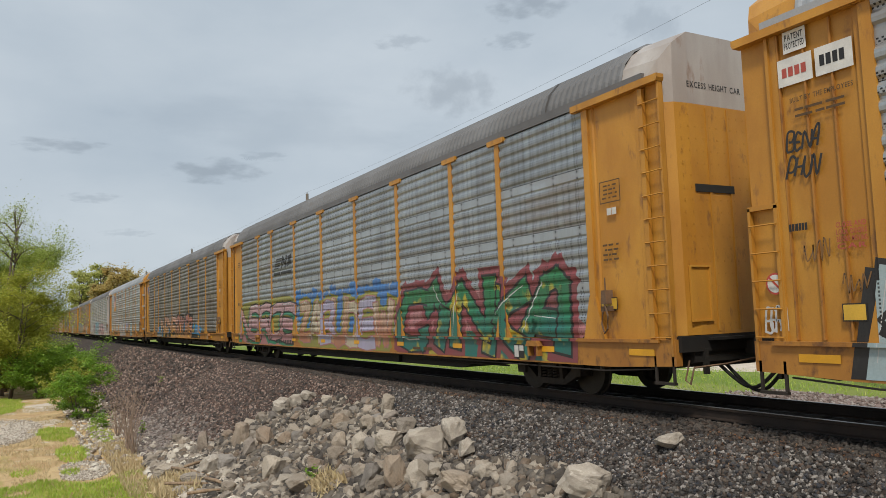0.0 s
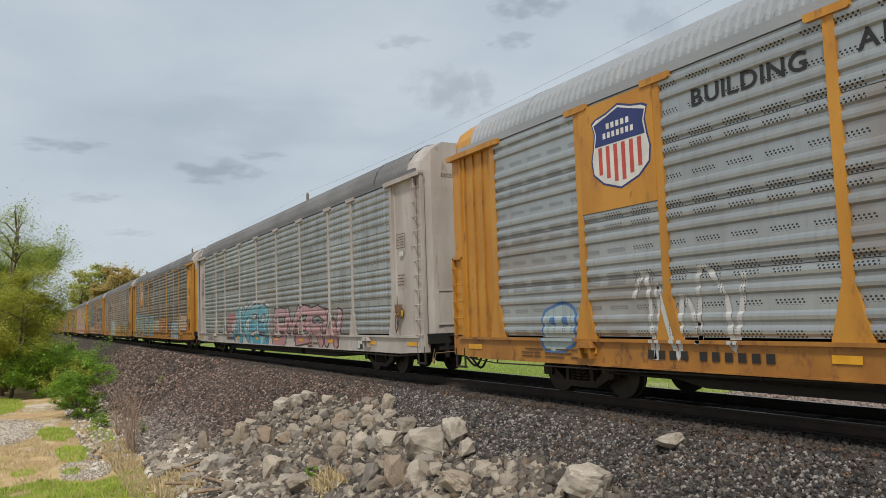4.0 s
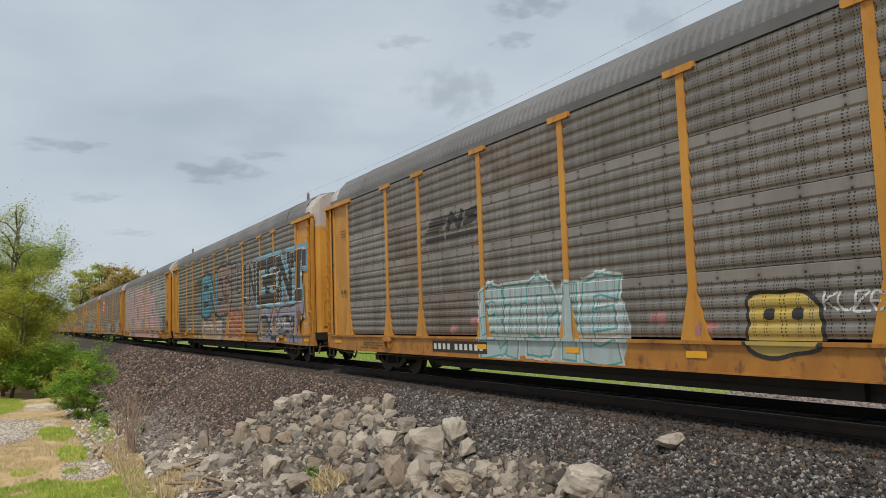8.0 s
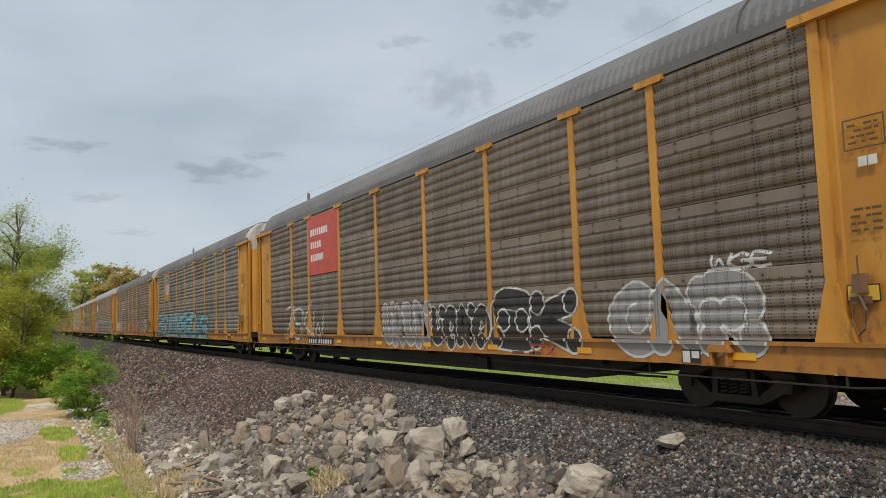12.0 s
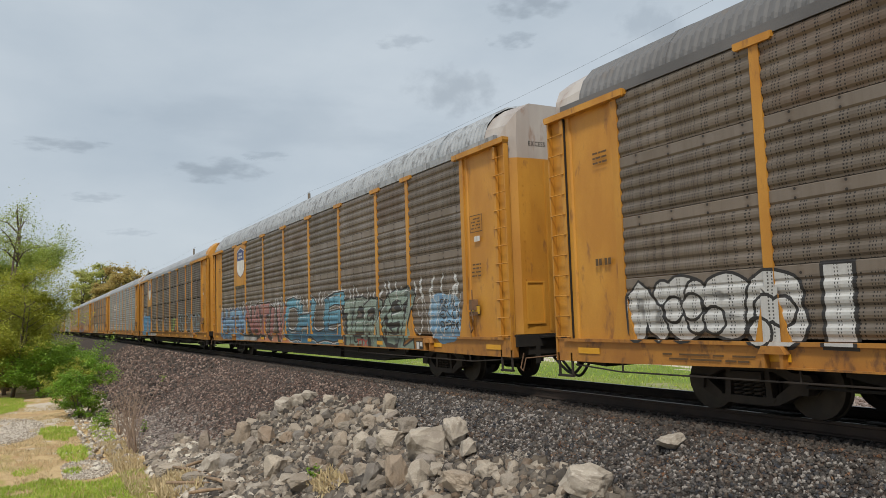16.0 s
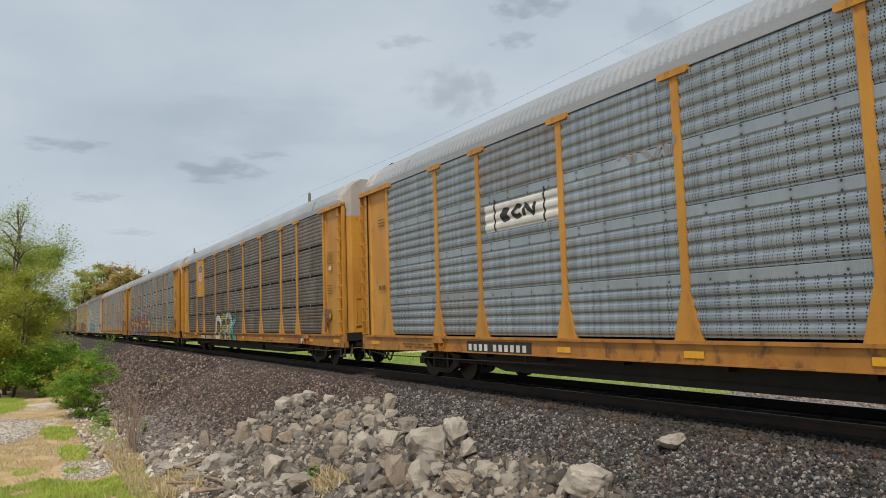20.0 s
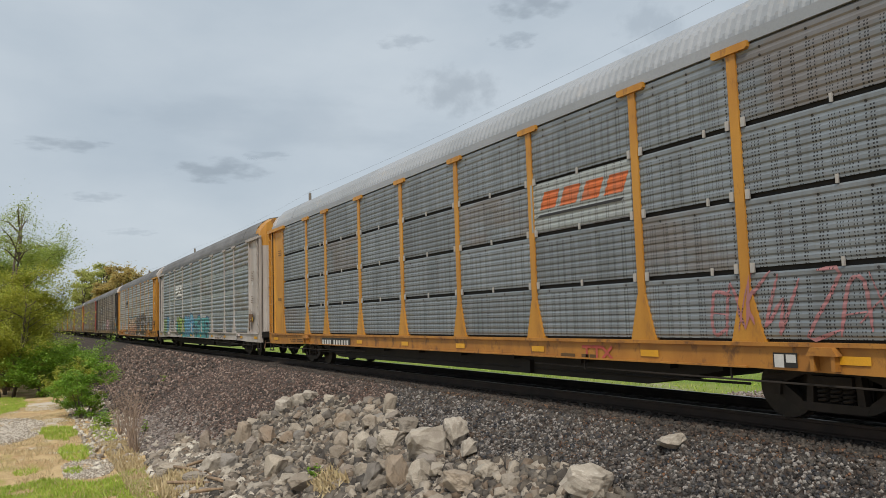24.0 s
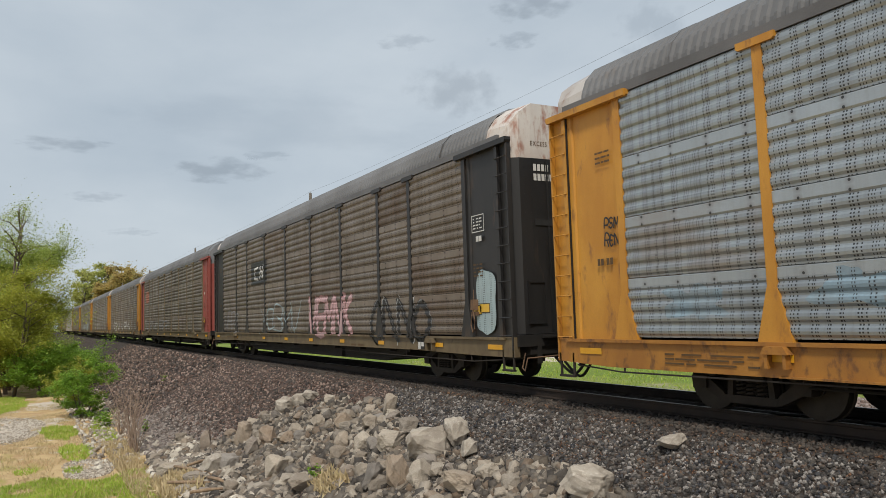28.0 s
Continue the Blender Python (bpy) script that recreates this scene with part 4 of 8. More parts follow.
stones("rubble", p, s, M["rubble"], "small tan limestone rubble between the rocks", "rubble", 12)
p, s = scatter(-24, -7.5, -7.0, -2.2, 1500, 0.14, 0.26, 35, pile)
stones("rubble", p, s, M["rubble"], "broken limestone pieces between the rocks", "rubble", 16)
M["coarse"] = stone_material("coarse_grey_stone", [(0.109, 0.090, 0.081), (0.266, 0.224, 0.198), (0.158, 0.123, 0.110), (0.459, 0.392, 0.345), (0.206, 0.157, 0.135), (0.338, 0.291, 0.266)])
p, s = scatter(-33, -19, -6.7, -4.0, 5200, 0.05, 0.14, 34, lambda x, y: noise.noise((x * 9.1, y * 9.7, 9)) > 0.45 * (y + 5.3) + 0.1 * noise.noise((x * 0.4, y * 0.7, 9)))
stones("rubble", p, s, M["coarse"], "coarse grey stones low on the bank", "rubble", 15)
M["spoil"] = stone_material("pale_crushed_limestone", [(0.30, 0.265, 0.22), (0.42, 0.375, 0.32), (0.17, 0.145, 0.12), (0.50, 0.46, 0.40), (0.22, 0.18, 0.14)], 0.85, 30.0, True)
p, s = scatter(-11.5, -7.3, -4.6, -2.6, 3400, 0.02, 0.065, 41, lambda x, y: ((x + 9.1) / 1.9) ** 2 + ((y + 3.45 + 0.35 * (x + 9.1)) / 0.42) ** 2 < 1 + noise.noise((x * 2, y * 2, 3)))
stones("gravel", p, s, M["spoil"], "pale crushed limestone spilt round a boulder", "gravel", 21)
p, s = scatter(-22, -14, -4.8, -2.2, 5200, 0.03, 0.09, 42, lambda x, y: pile(x, y) and noise.noise((x * 0.7, y * 0.9, 21)) > -0.1)
stones("gravel", p, s, M["spoil"], "pale crushed limestone between the tipped rocks", "gravel", 22)
M["pale_rubble"] = stone_material("pale_limestone_rubble", [(0.432, 0.374, 0.302), (0.624, 0.550, 0.459), (0.264, 0.222, 0.179), (0.768, 0.702, 0.594), (0.360, 0.292, 0.224)], 0.85, 20.0, True)
p, s = scatter(-25, -16, -7.4, -5.4, 420, 0.10, 0.28, 36, pile)
stones("rubble", p, s, M["pale_rubble"], "pale limestone pieces at the foot of the pile", "rubble", 17)
p, s = scatter(-41, -31, -13.2, -9.0, 5000, 0.03, 0.07, 37, lambda x, y: ((x + 35.7) / 4.9) ** 2 + ((y + 11.0) / 1.8) ** 2 < 1)
stones("gravel", p, s, M["pale_rubble"], "pale loose gravel on the path", "gravel", 18)
p, s = scatter(-28, -22, -9.0, -7.0, 2500, 0.025, 0.06, 38, lambda x, y: ((x + 24.4) / 1.6) ** 2 + ((y + 8.4) / 0.75) ** 2 < 1)
stones("gravel", p, s, M["pale_rubble"], "pale loose gravel in the grass", "gravel", 19)
p, s = scatter(-52, -24, -8.2, -6.2, 1500, 0.05, 0.2, 32)
stones("rubble", p, s, M["pale_rubble"], "pale stones along the foot of the bank", "rubble", 13)
M["dead_leaf"] = stone_material("dead_leaf", [(0.24, 0.10, 0.04), (0.16, 0.07, 0.035), (0.30, 0.16, 0.07), (0.12, 0.06, 0.035)])
p, s = scatter(-30, -3, -2.1, -1.25, 2200, 0.02, 0.05, 33, lambda x, y: noise.noise((x * 0.8, y * 2, 4)) > 0.0)
q = scatter(-16, -2, -2.7, -1.5, 2600, 0.02, 0.05, 39, lambda x, y: noise.noise((x * 0.7, y * 1.2, 14)) > 0.05)
p, s = p + q[0], s + q[1]
stones("leaf_litter", p, s, M["dead_leaf"], "rust-brown leaf litter beside the ties", "leaf litter", 14, 0.25)

# ---------------------------------------------------------------- plants
def leaf_material(name, tones, trans=0.45):
    m, n, l, b = shader(name)
    rnd = n.new("ShaderNodeNewGeometry").outputs["Random Per Island"]
    r = n.new("ShaderNodeValToRGB")
    e = r.color_ramp.elements
    while len(e) < len(tones):
        e.new(0.5)
    for i, t in enumerate(tones):
        e[i].position, e[i].color = i / (len(tones) - 1), (*t, 1)
    l.new(rnd, r.inputs["Fac"])
    tc = n.new("ShaderNodeTexCoord").outputs["Object"]
    f = noise_node(n, l, tc, 1.1, 3.0, 0.5, 0.35, 0.65)
    col = mix_color(n, l, math_node(n, l, "MULTIPLY", f, 0.4), r.outputs["Color"], tuple(c * 0.5 for c in tones[0]))
    l.new(col, b.inputs["Base Color"])
    b.inputs["Roughness"].default_value = 0.6
    t = n.new("ShaderNodeBsdfTranslucent")
    l.new(col, t.inputs["Color"])
    k = n.new("ShaderNodeMixShader")
    k.inputs[0].default_value = trans
    l.new(b.outputs[0], k.inputs[1])
    l.new(t.outputs[0], k.inputs[2])
    l.new(k.outputs[0], n["Material Output"].inputs["Surface"])
    return m


M["leaf_olive"] = leaf_material("olive_leaves", [(0.38, 0.41, 0.05), (0.48, 0.49, 0.07), (0.27, 0.33, 0.03), (0.54, 0.52, 0.10)])
M["leaf_green"] = leaf_material("green_leaves", [(0.20, 0.38, 0.035), (0.29, 0.47, 0.05), (0.13, 0.26, 0.025), (0.38, 0.53, 0.08)])
M["leaf_spring"] = leaf_material("spring_green_leaves", [(0.33, 0.42, 0.07), (0.42, 0.50, 0.11), (0.24, 0.33, 0.05), (0.50, 0.55, 0.15)])
M["leaf_rust"] = leaf_material("budding_leaves", [(0.56, 0.42, 0.16), (0.62, 0.50, 0.20), (0.50, 0.38, 0.14), (0.58, 0.53, 0.22)], 0.55)
# spring tones for far trees, with distance haze lightened into the colour
M["leaf_far"] = leaf_material("hazed_spring_leaves", [(0.50, 0.52, 0.16), (0.56, 0.57, 0.20), (0.44, 0.48, 0.13), (0.58, 0.56, 0.22)], 0.55)
M["bark"] = surface("grey_bark", (0.10, 0.08, 0.06), (0.15, 0.12, 0.095), 0.9, 0, 4.0, 30, (1, 1, 0.2))
M["twig"] = surface("dry_twig", (0.26, 0.19, 0.14), (0.34, 0.25, 0.19), 0.9, 0, 4.0, 30)
M["straw"] = leaf_material("dry_straw", [(0.58, 0.46, 0.27), (0.66, 0.54, 0.33), (0.48, 0.36, 0.20), (0.62, 0.52, 0.28)], 0.2)
M["grass"] = leaf_material("grass_blades", [(0.30, 0.47, 0.05), (0.38, 0.53, 0.07), (0.46, 0.56, 0.09), (0.58, 0.57, 0.15)], 0.25)
M["bloom"] = leaf_material("yellow_flowers", [(0.55, 0.45, 0.03), (0.6, 0.5, 0.05), (0.45, 0.38, 0.03)], 0.2)


def leaf_mesh(name, pts, size, material, seed, aspect=0.55, upright=0.0):
    """Leaves: small bent quads round the given places."""
    r = np.random.default_rng(seed)
    n = len(pts)
    d = r.normal(size=(n, 3)) + np.array([0, 0, upright])
    if not upright:                # leaf faces turned to the sky
        d[:, 2] *= 0.45
    d /= np.linalg.norm(d, axis=1)[:, None]
    s = np.cross(d, r.normal(size=(n, 3)) * (1.0 if upright else 0.45) + np.array([0, 0, 0 if upright else 1.0]))
    s /= np.linalg.norm(s, axis=1)[:, None]
    k = size * r.uniform(0.6, 1.3, (n, 1))
    p = np.asarray(pts)
    up = np.cross(s, d)
    v = np.stack([p - d * k, p + s * k * aspect + up * k * 0.15, p + d * k, p - s * k * aspect + up * k * 0.15], 1)
    me = bpy.data.meshes.new(name)
    me.vertices.add(n * 4)
    me.vertices.foreach_set("co", v.reshape(-1))
    me.loops.add(n * 4)
    me.loops.foreach_set("vertex_index", np.arange(n * 4))
    me.polygons.add(n)
    me.polygons.foreach_set("loop_start", np.arange(n) * 4)
    me.update(calc_edges=True)
    me.materials.append(material)
    return me


def tree(name, label, x, y, height, spread_, leaves, size, material, seed, bare=0.25, base=None, stems=1, lean=(0, 0), category="tree", loose=1.0):
    """A trunk or several stems, limbs, and a crown of leaf clumps along the limbs."""
    r = random.Random(seed)
    z0 = ground_z(x, y) - 0.05 if base is None else base
    thing = new(name)
    thing.location = (x, y, z0)
    tagged(thing, label, category)
    bm = bmesh.new()
    tips = []
    for s in range(stems):
        a = r.uniform(0, 6.28)
        off = Vector((0.12 * spread_ * math.cos(a), 0.12 * spread_ * math.sin(a), 0)) if stems > 1 else Vector()
        top = Vector((lean[0] + off.x * 4 + r.uniform(-0.2, 0.2) * spread_, lean[1] + off.y * 4 + r.uniform(-0.2, 0.2) * spread_, height * r.uniform(0.78, 0.95)))
        line = [off + (top - off) * f + Vector((r.uniform(-1, 1), r.uniform(-1, 1), 0)) * 0.03 * height * f for f in (0, 0.2, 0.4, 0.6, 0.8, 1.0)]
        w = height * 0.022 / math.sqrt(stems)
        tube(bm, line, [w, w * 0.85, w * 0.7, w * 0.5, w * 0.32, w * 0.12], 7)
        for k in range(max(7, int(18 / stems))):
            f = r.uniform(bare, 0.97)
            i = min(4, int(f * 5))
            at = line[i].lerp(line[i + 1], f * 5 - i)
            b = r.uniform(0, 6.28)
            reach = spread_ * r.uniform(0.4, 1.0) * (1.15 - 0.6 * abs(f - 0.5))
            end = at + Vector((math.cos(b) * reach, math.sin(b) * reach, reach * r.uniform(0.05, 0.7)))
            mid = at.lerp(end, 0.5) + Vector((0, 0, 0.12 * reach))
            tube(bm, [at, mid, end], [w * 0.4, w * 0.22, w * 0.06], 5)
            for g in (0.6, 0.8, 1.0):
                tips.append((mid.lerp(end, g * 2 - 1), reach * 0.24))
            for _ in range(6):
                q = mid.lerp(end, r.uniform(-0.3, 1))
                e2 = q + Vector((r.uniform(-1, 1), r.uniform(-1, 1), r.uniform(-0.3, 0.9))) * reach * r.uniform(0.3, 0.55)
                tube(bm, [q, e2], [w * 0.1, w * 0.03], 3)
                tips.append((e2, reach * 0.17))
                tips.append((q.lerp(e2, 0.6), reach * 0.13))
        tips.append((line[-1], spread_ * 0.3))
    part("trunk", bm, M["bark"], thing, smooth=True)
    pts = []
    for _ in range(leaves):
        c, rad = r.choice(tips)
        pts.append((c.x + r.gauss(0, rad * 0.42 * loose), c.y + r.gauss(0, rad * 0.42 * loose), max(0.03, c.z + r.gauss(0, rad * 0.34 * loose))))
    put("crown", leaf_mesh("crown", pts, size, material, seed), thing)
    return thing


# the thicket beside the line
tree("tree", "leafy spring-green tree beside the railway", -70, -11.8, 12.0, 4.2, 52000, 0.075, M["leaf_spring"], 1, 0.12, stems=3, loose=1.8)
tree("tree", "leafy spring-green tree beside the railway", -78, -10.5, 11.2, 3.2, 44000, 0.075, M["leaf_spring"], 2, 0.12, stems=3, loose=1.8)
tree("tree", "tall thin tree with fresh sparse leaves", -58, -11.3, 14.0, 2.4, 8000, 0.065, M["leaf_spring"], 3, 0.2, stems=3, loose=2.6)
tree("shrub", "dense olive-green shrub at the wood's edge", -52, -10.9, 7.2, 2.8, 38000, 0.06, M["leaf_olive"], 4, 0.05, stems=5, category="shrub", loose=1.6)
tree("shrub", "dense olive-green shrub at the wood's edge", -55, -10.9, 6.4, 2.2, 32000, 0.06, M["leaf_olive"], 5, 0.05, stems=5, category="shrub", loose=1.6)
tree("shrub", "dense olive-green shrub at the wood's edge", -60, -10.7, 6.6, 2.3, 30000, 0.062, M["leaf_olive"], 6, 0.05, stems=5, category="shrub", loose=1.6)
tree("shrub", "green shrub with dark shaded base", -51, -9.0, 2.9, 1.9, 16000, 0.065, M["leaf_green"], 7, 0.02, stems=6, category="shrub", loose=1.4)
tree("shrub", "low green shrub spreading up the bank", -66, -7.1, 1.5, 2.0, 14000, 0.075, M["leaf_green"], 8, 0.02, stems=6, category="shrub", loose=1.4)
tree("shrub", "low green shrub spreading up the bank", -74, -7.9, 1.5, 2.0, 10000, 0.085, M["leaf_green"], 9, 0.02, stems=6, category="shrub", loose=1.4)
tree("shrub", "low green shrub spreading up the bank", -57, -7.5, 2.1, 2.0, 14000, 0.065, M["leaf_green"], 10, 0.02, stems=6, category="shrub", loose=1.4)
tree("shrub", "olive shrub at the far end of the bank", -92, -10.3, 5.6, 2.6, 14000, 0.11, M["leaf_olive"], 11, 0.03, stems=5, category="shrub", loose=1.6)
tree("shrub", "olive shrub at the far end of the bank", -112, -11.2, 7.2, 3.0, 12000, 0.13, M["leaf_olive"], 12, 0.03, stems=5, category="shrub", loose=1.6)
tree("bush", "small bright green bush at the foot of the bank", -37.7, -7.7, 2.45, 1.25, 15000, 0.045, M["leaf_green"], 13, 0.02, stems=6, category="bush")
tree("bush", "small yellow-green bush at the foot of the bank", -42.5, -7.8, 2.1, 1.2, 6000, 0.05, M["leaf_olive"], 14, 0.02, stems=6, category="bush")
tree("bush", "low bright green bush in dry grass", -33.4, -7.2, 0.6, 0.5, 900, 0.04, M["leaf_green"], 15, 0.02, stems=5, category="bush")
tree("weed", "small green weed among the rocks", -15.1, -4.75, 0.42, 0.16, 160, 0.035, M["leaf_green"], 16, 0.1, stems=3, category="weed")
tree("weed", "small green weed on the ballast", -29.2, -6.2, 0.55, 0.16, 160, 0.035, M["leaf_green"], 17, 0.1, stems=3, category="weed")
tree("weed", "small green weed on the ballast", -40.5, -3.9, 0.4, 0.15, 120, 0.035, M["leaf_green"], 18, 0.1, stems=3, category="weed")
for i, (x, y, h) in enumerate(((-26.6, -6.95, 2.6), (-28.5, -6.7, 2.0), (-25.6, -6.9, 1.5), (-30.5, -6.9, 1.8))):
    thing = new("bare_shrub")
    thing.location = (x, y, ground_z(x, y))
    tagged(thing, "leafless brown shrub with thin dry twigs", "shrub")
    r = random.Random(50 + i)
    bm = bmesh.new()
    for s in range(14):
        a = r.uniform(0, 6.28)
        sp = r.uniform(0.1, 0.45) * h
        top = Vector((sp * math.cos(a), sp * math.sin(a), h * r.uniform(0.5, 1.0)))
        mid = top * 0.5 + Vector((0, 0, 0.08 * h))
        tube(bm, [(0, 0, 0), mid, top], [0.014, 0.009, 0.003], 4)
        for _ in range(4):
            q = mid.lerp(top, r.uniform(0, 1))
            tube(bm, [q, q + Vector((r.uniform(-1, 1), r.uniform(-1, 1), r.uniform(0, 1))) * 0.2 * h], [0.006, 0.002], 3)
    part("twig", bm, M["twig"], thing)


def blades(name, label, x0, x1, y0, y1, count, lo, hi, material, seed, keep=None):
    r = random.Random(seed)
    pts = []
    while len(pts) < count:
        x, y = r.uniform(x0, x1), r.uniform(y0, y1)
        if keep is None or keep(x, y):
            pts.append((x, y, ground_z(x, y) + lo * 0.7))
    return tagged(new(name, leaf_mesh(name, pts, (lo + hi) / 2, material, seed, 0.12, 2.2)), label, "grass", kind="stuff")


GREEN = ((-33.2, -8.8, 2.4, 0.62), (-27.4, -8.5, 1.8, 0.52), (-24.8, -9.9, 0.55, 0.3), (-24.2, -8.7, 0.62, 0.26), (-47.0, -11.4, 5.4, 1.5), (-32.2, -7.35, 3.2, 0.4))


def greens(x, y):
    return any(((x - a) / c) ** 2 + ((y - b) / d) ** 2 < 1 + 0.7 * noise.noise((x * 1.1, y * 2.0, 11.0)) for a, b, c, d in GREEN)


def near_green(x, y):
    return x > -22.7 + 0.9 * noise.noise((y * 0.9, x * 0.3, 5.0)) and noise.noise((x * 0.9, y * 1.3, 8.0)) > -0.42


def bare(x, y):
    """Where straw grows: off the gravel."""
    return ((x + 35.7) / 4.9) ** 2 + ((y + 11.0) / 1.8) ** 2 > 1 and ((x + 24.4) / 1.6) ** 2 + ((y + 8.5) / 0.8) ** 2 > 1 and not greens(x, y) and noise.noise((x * 0.8, y * 1.5, 31.0)) > -0.25


blades("grass", "green grass in patches on dry soil", -53, -23, -13, -6.8, 13000, 0.05, 0.13, M["grass"], 61, greens)
blades("grass", "short green grass near the rocks", -23.5, -14, -12.5, -7.0, 36000, 0.05, 0.11, M["grass"], 62, near_green)
blades("dry_grass", "straw-coloured dry grass at the rubble's edge", -29, -18.5, -7.7, -6.9, 3600, 0.07, 0.16, M["straw"], 63)
blades("dry_grass", "thin dry grass on bare soil", -45, -19, -14, -7, 24000, 0.04, 0.09, M["straw"], 64, bare)
blades("dry_grass", "tuft of dry grass among the rocks", -14.9, -13.9, -5.0, -4.5, 350, 0.14, 0.24, M["straw"], 65)
blades("dry_grass", "brown dead stems below the rubble", -20.6, -18.2, -7.2, -6.3, 900, 0.14, 0.30, M["straw"], 68)
blades("flowers", "yellow flowers at the edge of the grass", -22, -18.6, -7.7, -6.95, 700, 0.025, 0.05, M["bloom"], 66)
blades("grass", "short green grass behind the track", -60, 2, 3.6, 11, 16000, 0.05, 0.10, M["grass"], 67, lambda x, y: x < -13 or y > 6.4)

def path_patch(name, label, cx, cy, rx, ry, material, seed):
    """A thin irregular patch lying on the ground."""
    bm = bmesh.new()
    rows = []
    for f in (0.0, 0.35, 0.65, 0.85, 1.0):
        row = []
        for k in range(40):
            a = 2 * math.pi * k / 40
            g = f * (1 + 0.3 * noise.noise((math.cos(a) * 1.5, math.sin(a) * 1.5, seed)) + 0.25 * noise.noise((math.cos(a) * 5, math.sin(a) * 5, seed)))
            x, y = cx + rx * g * math.cos(a), cy + ry * g * math.sin(a)
            row.append((x, y, ground_z(x, y) + (0.014 if f < 0.7 else 0.006 if f < 0.9 else -0.03)))
        rows.append(row)
    sweep(bm, rows, True)
    return tagged(new(name, mesh_of(name, bm, material, True)), label, "path", kind="structure")


path_patch("gravel_path", "pale gravel path through dry grass", -35.7, -11.0, 4.9, 1.9, M["pale_gravel"], 1)
path_patch("gravel_patch", "pale gravel spur beside the path", -37.5, -9.0, 1.2, 0.75, M["pale_gravel"], 4)
path_patch("gravel_patch", "pale gravel patch in the grass", -24.4, -8.4, 1.6, 0.75, M["pale_gravel"], 2)
path_patch("gravel_road", "pale gravel road beyond the track", -30, 12.6, 46, 2.7, M["pale_gravel"], 6)
path_patch("gravel_patch", "pale gravel wash below the bushes", -44.8, -9.1, 5.0, 0.8, M["pale_gravel"], 3)

M["driftwood"] = surface("bleached_wood", (0.24, 0.16, 0.10), (0.32, 0.23, 0.15), 0.9, 0, 4, 30, (4, 1, 1))
for i, (x, y, ln_, turn) in enumerate(((-19.8, -6.3, 1.6, 0.4), (-18.6, -6.5, 1.3, 0.9), (-18.0, -6.1, 1.0, 0.2), (-17.4, -6.4, 0.8, 1.3), (-20.4, -6.0, 0.9, 2.2))):
    bm = bmesh.new()
    tube(bm, [(-ln_ / 2, 0, 0.02), (0, 0.06, 0.06), (ln_ / 2, 0, 0.10)], [0.035, 0.045, 0.02], 6)
    b_ = new("branch", mesh_of("branch", bm, M["driftwood"], True))
    b_.matrix_basis = pose(x, y, ground_z(x, y) + 0.16, 0, 4, math.degrees(turn))
    tagged(b_, "broken dry branch lying on the rubble", "branch")

# far woods beyond the end of the straight
r = random.Random(9)
for i in range(12):
    x, y = -250 - 14 * (i % 5) + r.uniform(-8, 8), -40 + 2.6 * i
    tree("tree", "distant spring-green tree beyond the line", x, y, r.uniform(15, 18), 5.5, 4500, 0.36, M["leaf_far"], 100 + i, 0.1, base=-2.0, stems=2, loose=1.7)
for i in range(7):
    tree("tree", "distant budding tree behind the line", -196 - 5 * (i % 3), 6.6 + 1.5 * i, r.uniform(17.5, 20) - (3 if i in (0, 6) else 0), 3.6, 5500, 0.26, M["leaf_rust"], 120 + i, 0.1, base=-1.0, stems=2, loose=1.7)
for i in range(7):
    tree("tree", "distant yellow-green tree behind the line", -290 - 7 * (i % 3), 6.5 + 2.0 * i, r.uniform(23, 26), 5.5, 4500, 0.40, M["leaf_far"], 130 + i, 0.05, base=-1.0, stems=2, loose=1.7)
for i in range(9):
    x, y = -130 - 12 * i, -11.0 - 1.2 * (i % 3)
    tree("tree", "distant yellow-green tree beside the line", x, y, r.uniform(9, 13), 4.2, 6000, 0.20, M["leaf_far"], 140 + i, 0.05, base=-2.4, stems=3, loose=1.6)

# ---------------------------------------------------------------- behind the train
M["pole_wood"] = surface("weathered_pole_wood", (0.09, 0.075, 0.06), (0.13, 0.11, 0.09), 0.9, 0, 4, 30, (1, 1, 0.2))
M["wire"] = plain("weathered_wire", (0.14, 0.14, 0.14), 0.5, 0.3)
M["concrete"] = surface("grey_concrete", (0.33, 0.35, 0.38), (0.27, 0.29, 0.31), 0.9, 0, 1.5, 30)
M["fence_white"] = surface("off_white_boards", (0.55, 0.55, 0.53), (0.46, 0.46, 0.44), 0.7, 0, 1.5, 30, (1, 1, 0.2))
POLES = (-10.5, -52.5, -96.0, -136.0, -178.0)
for x in POLES:
    pole = new("utility_pole")
    pole.location = (x, 8.0, -0.8)
    tagged(pole, "slim dark wooden utility pole behind the train", "utility pole", "poles along the line")
    bm = bmesh.new()
    tube(bm, [(0, 0, 0), (0, 0, 6), (0, 0, 11.5)], [0.16, 0.13, 0.10], 10)
    part("mast", bm, M["pole_wood"], pole, smooth=True)
    bm = bmesh.new()
    tube(bm, [(0, 0, 11.5), (0, 0, 11.62)], [0.05, 0.03], 8)
    part("insulator", bm, M["concrete"], pole)
for dy, z in ((0.0, 10.82),):
    bm = bmesh.new()
    for a, b in zip((30.0,) + POLES, POLES):
        tube(bm, [(a + (b - a) * f, 8.0 + dy, z - 1.4 * f * (1 - f)) for f in (k / 12 for k in range(13))], 0.0045, 4)
    tagged(new("overhead_wire", mesh_of("overhead_wire", bm, M["wire"])), "thin dark overhead wire between poles", "wire")
fence = tagged(new("board_fence"), "low off-white board fence behind the track", "fence")
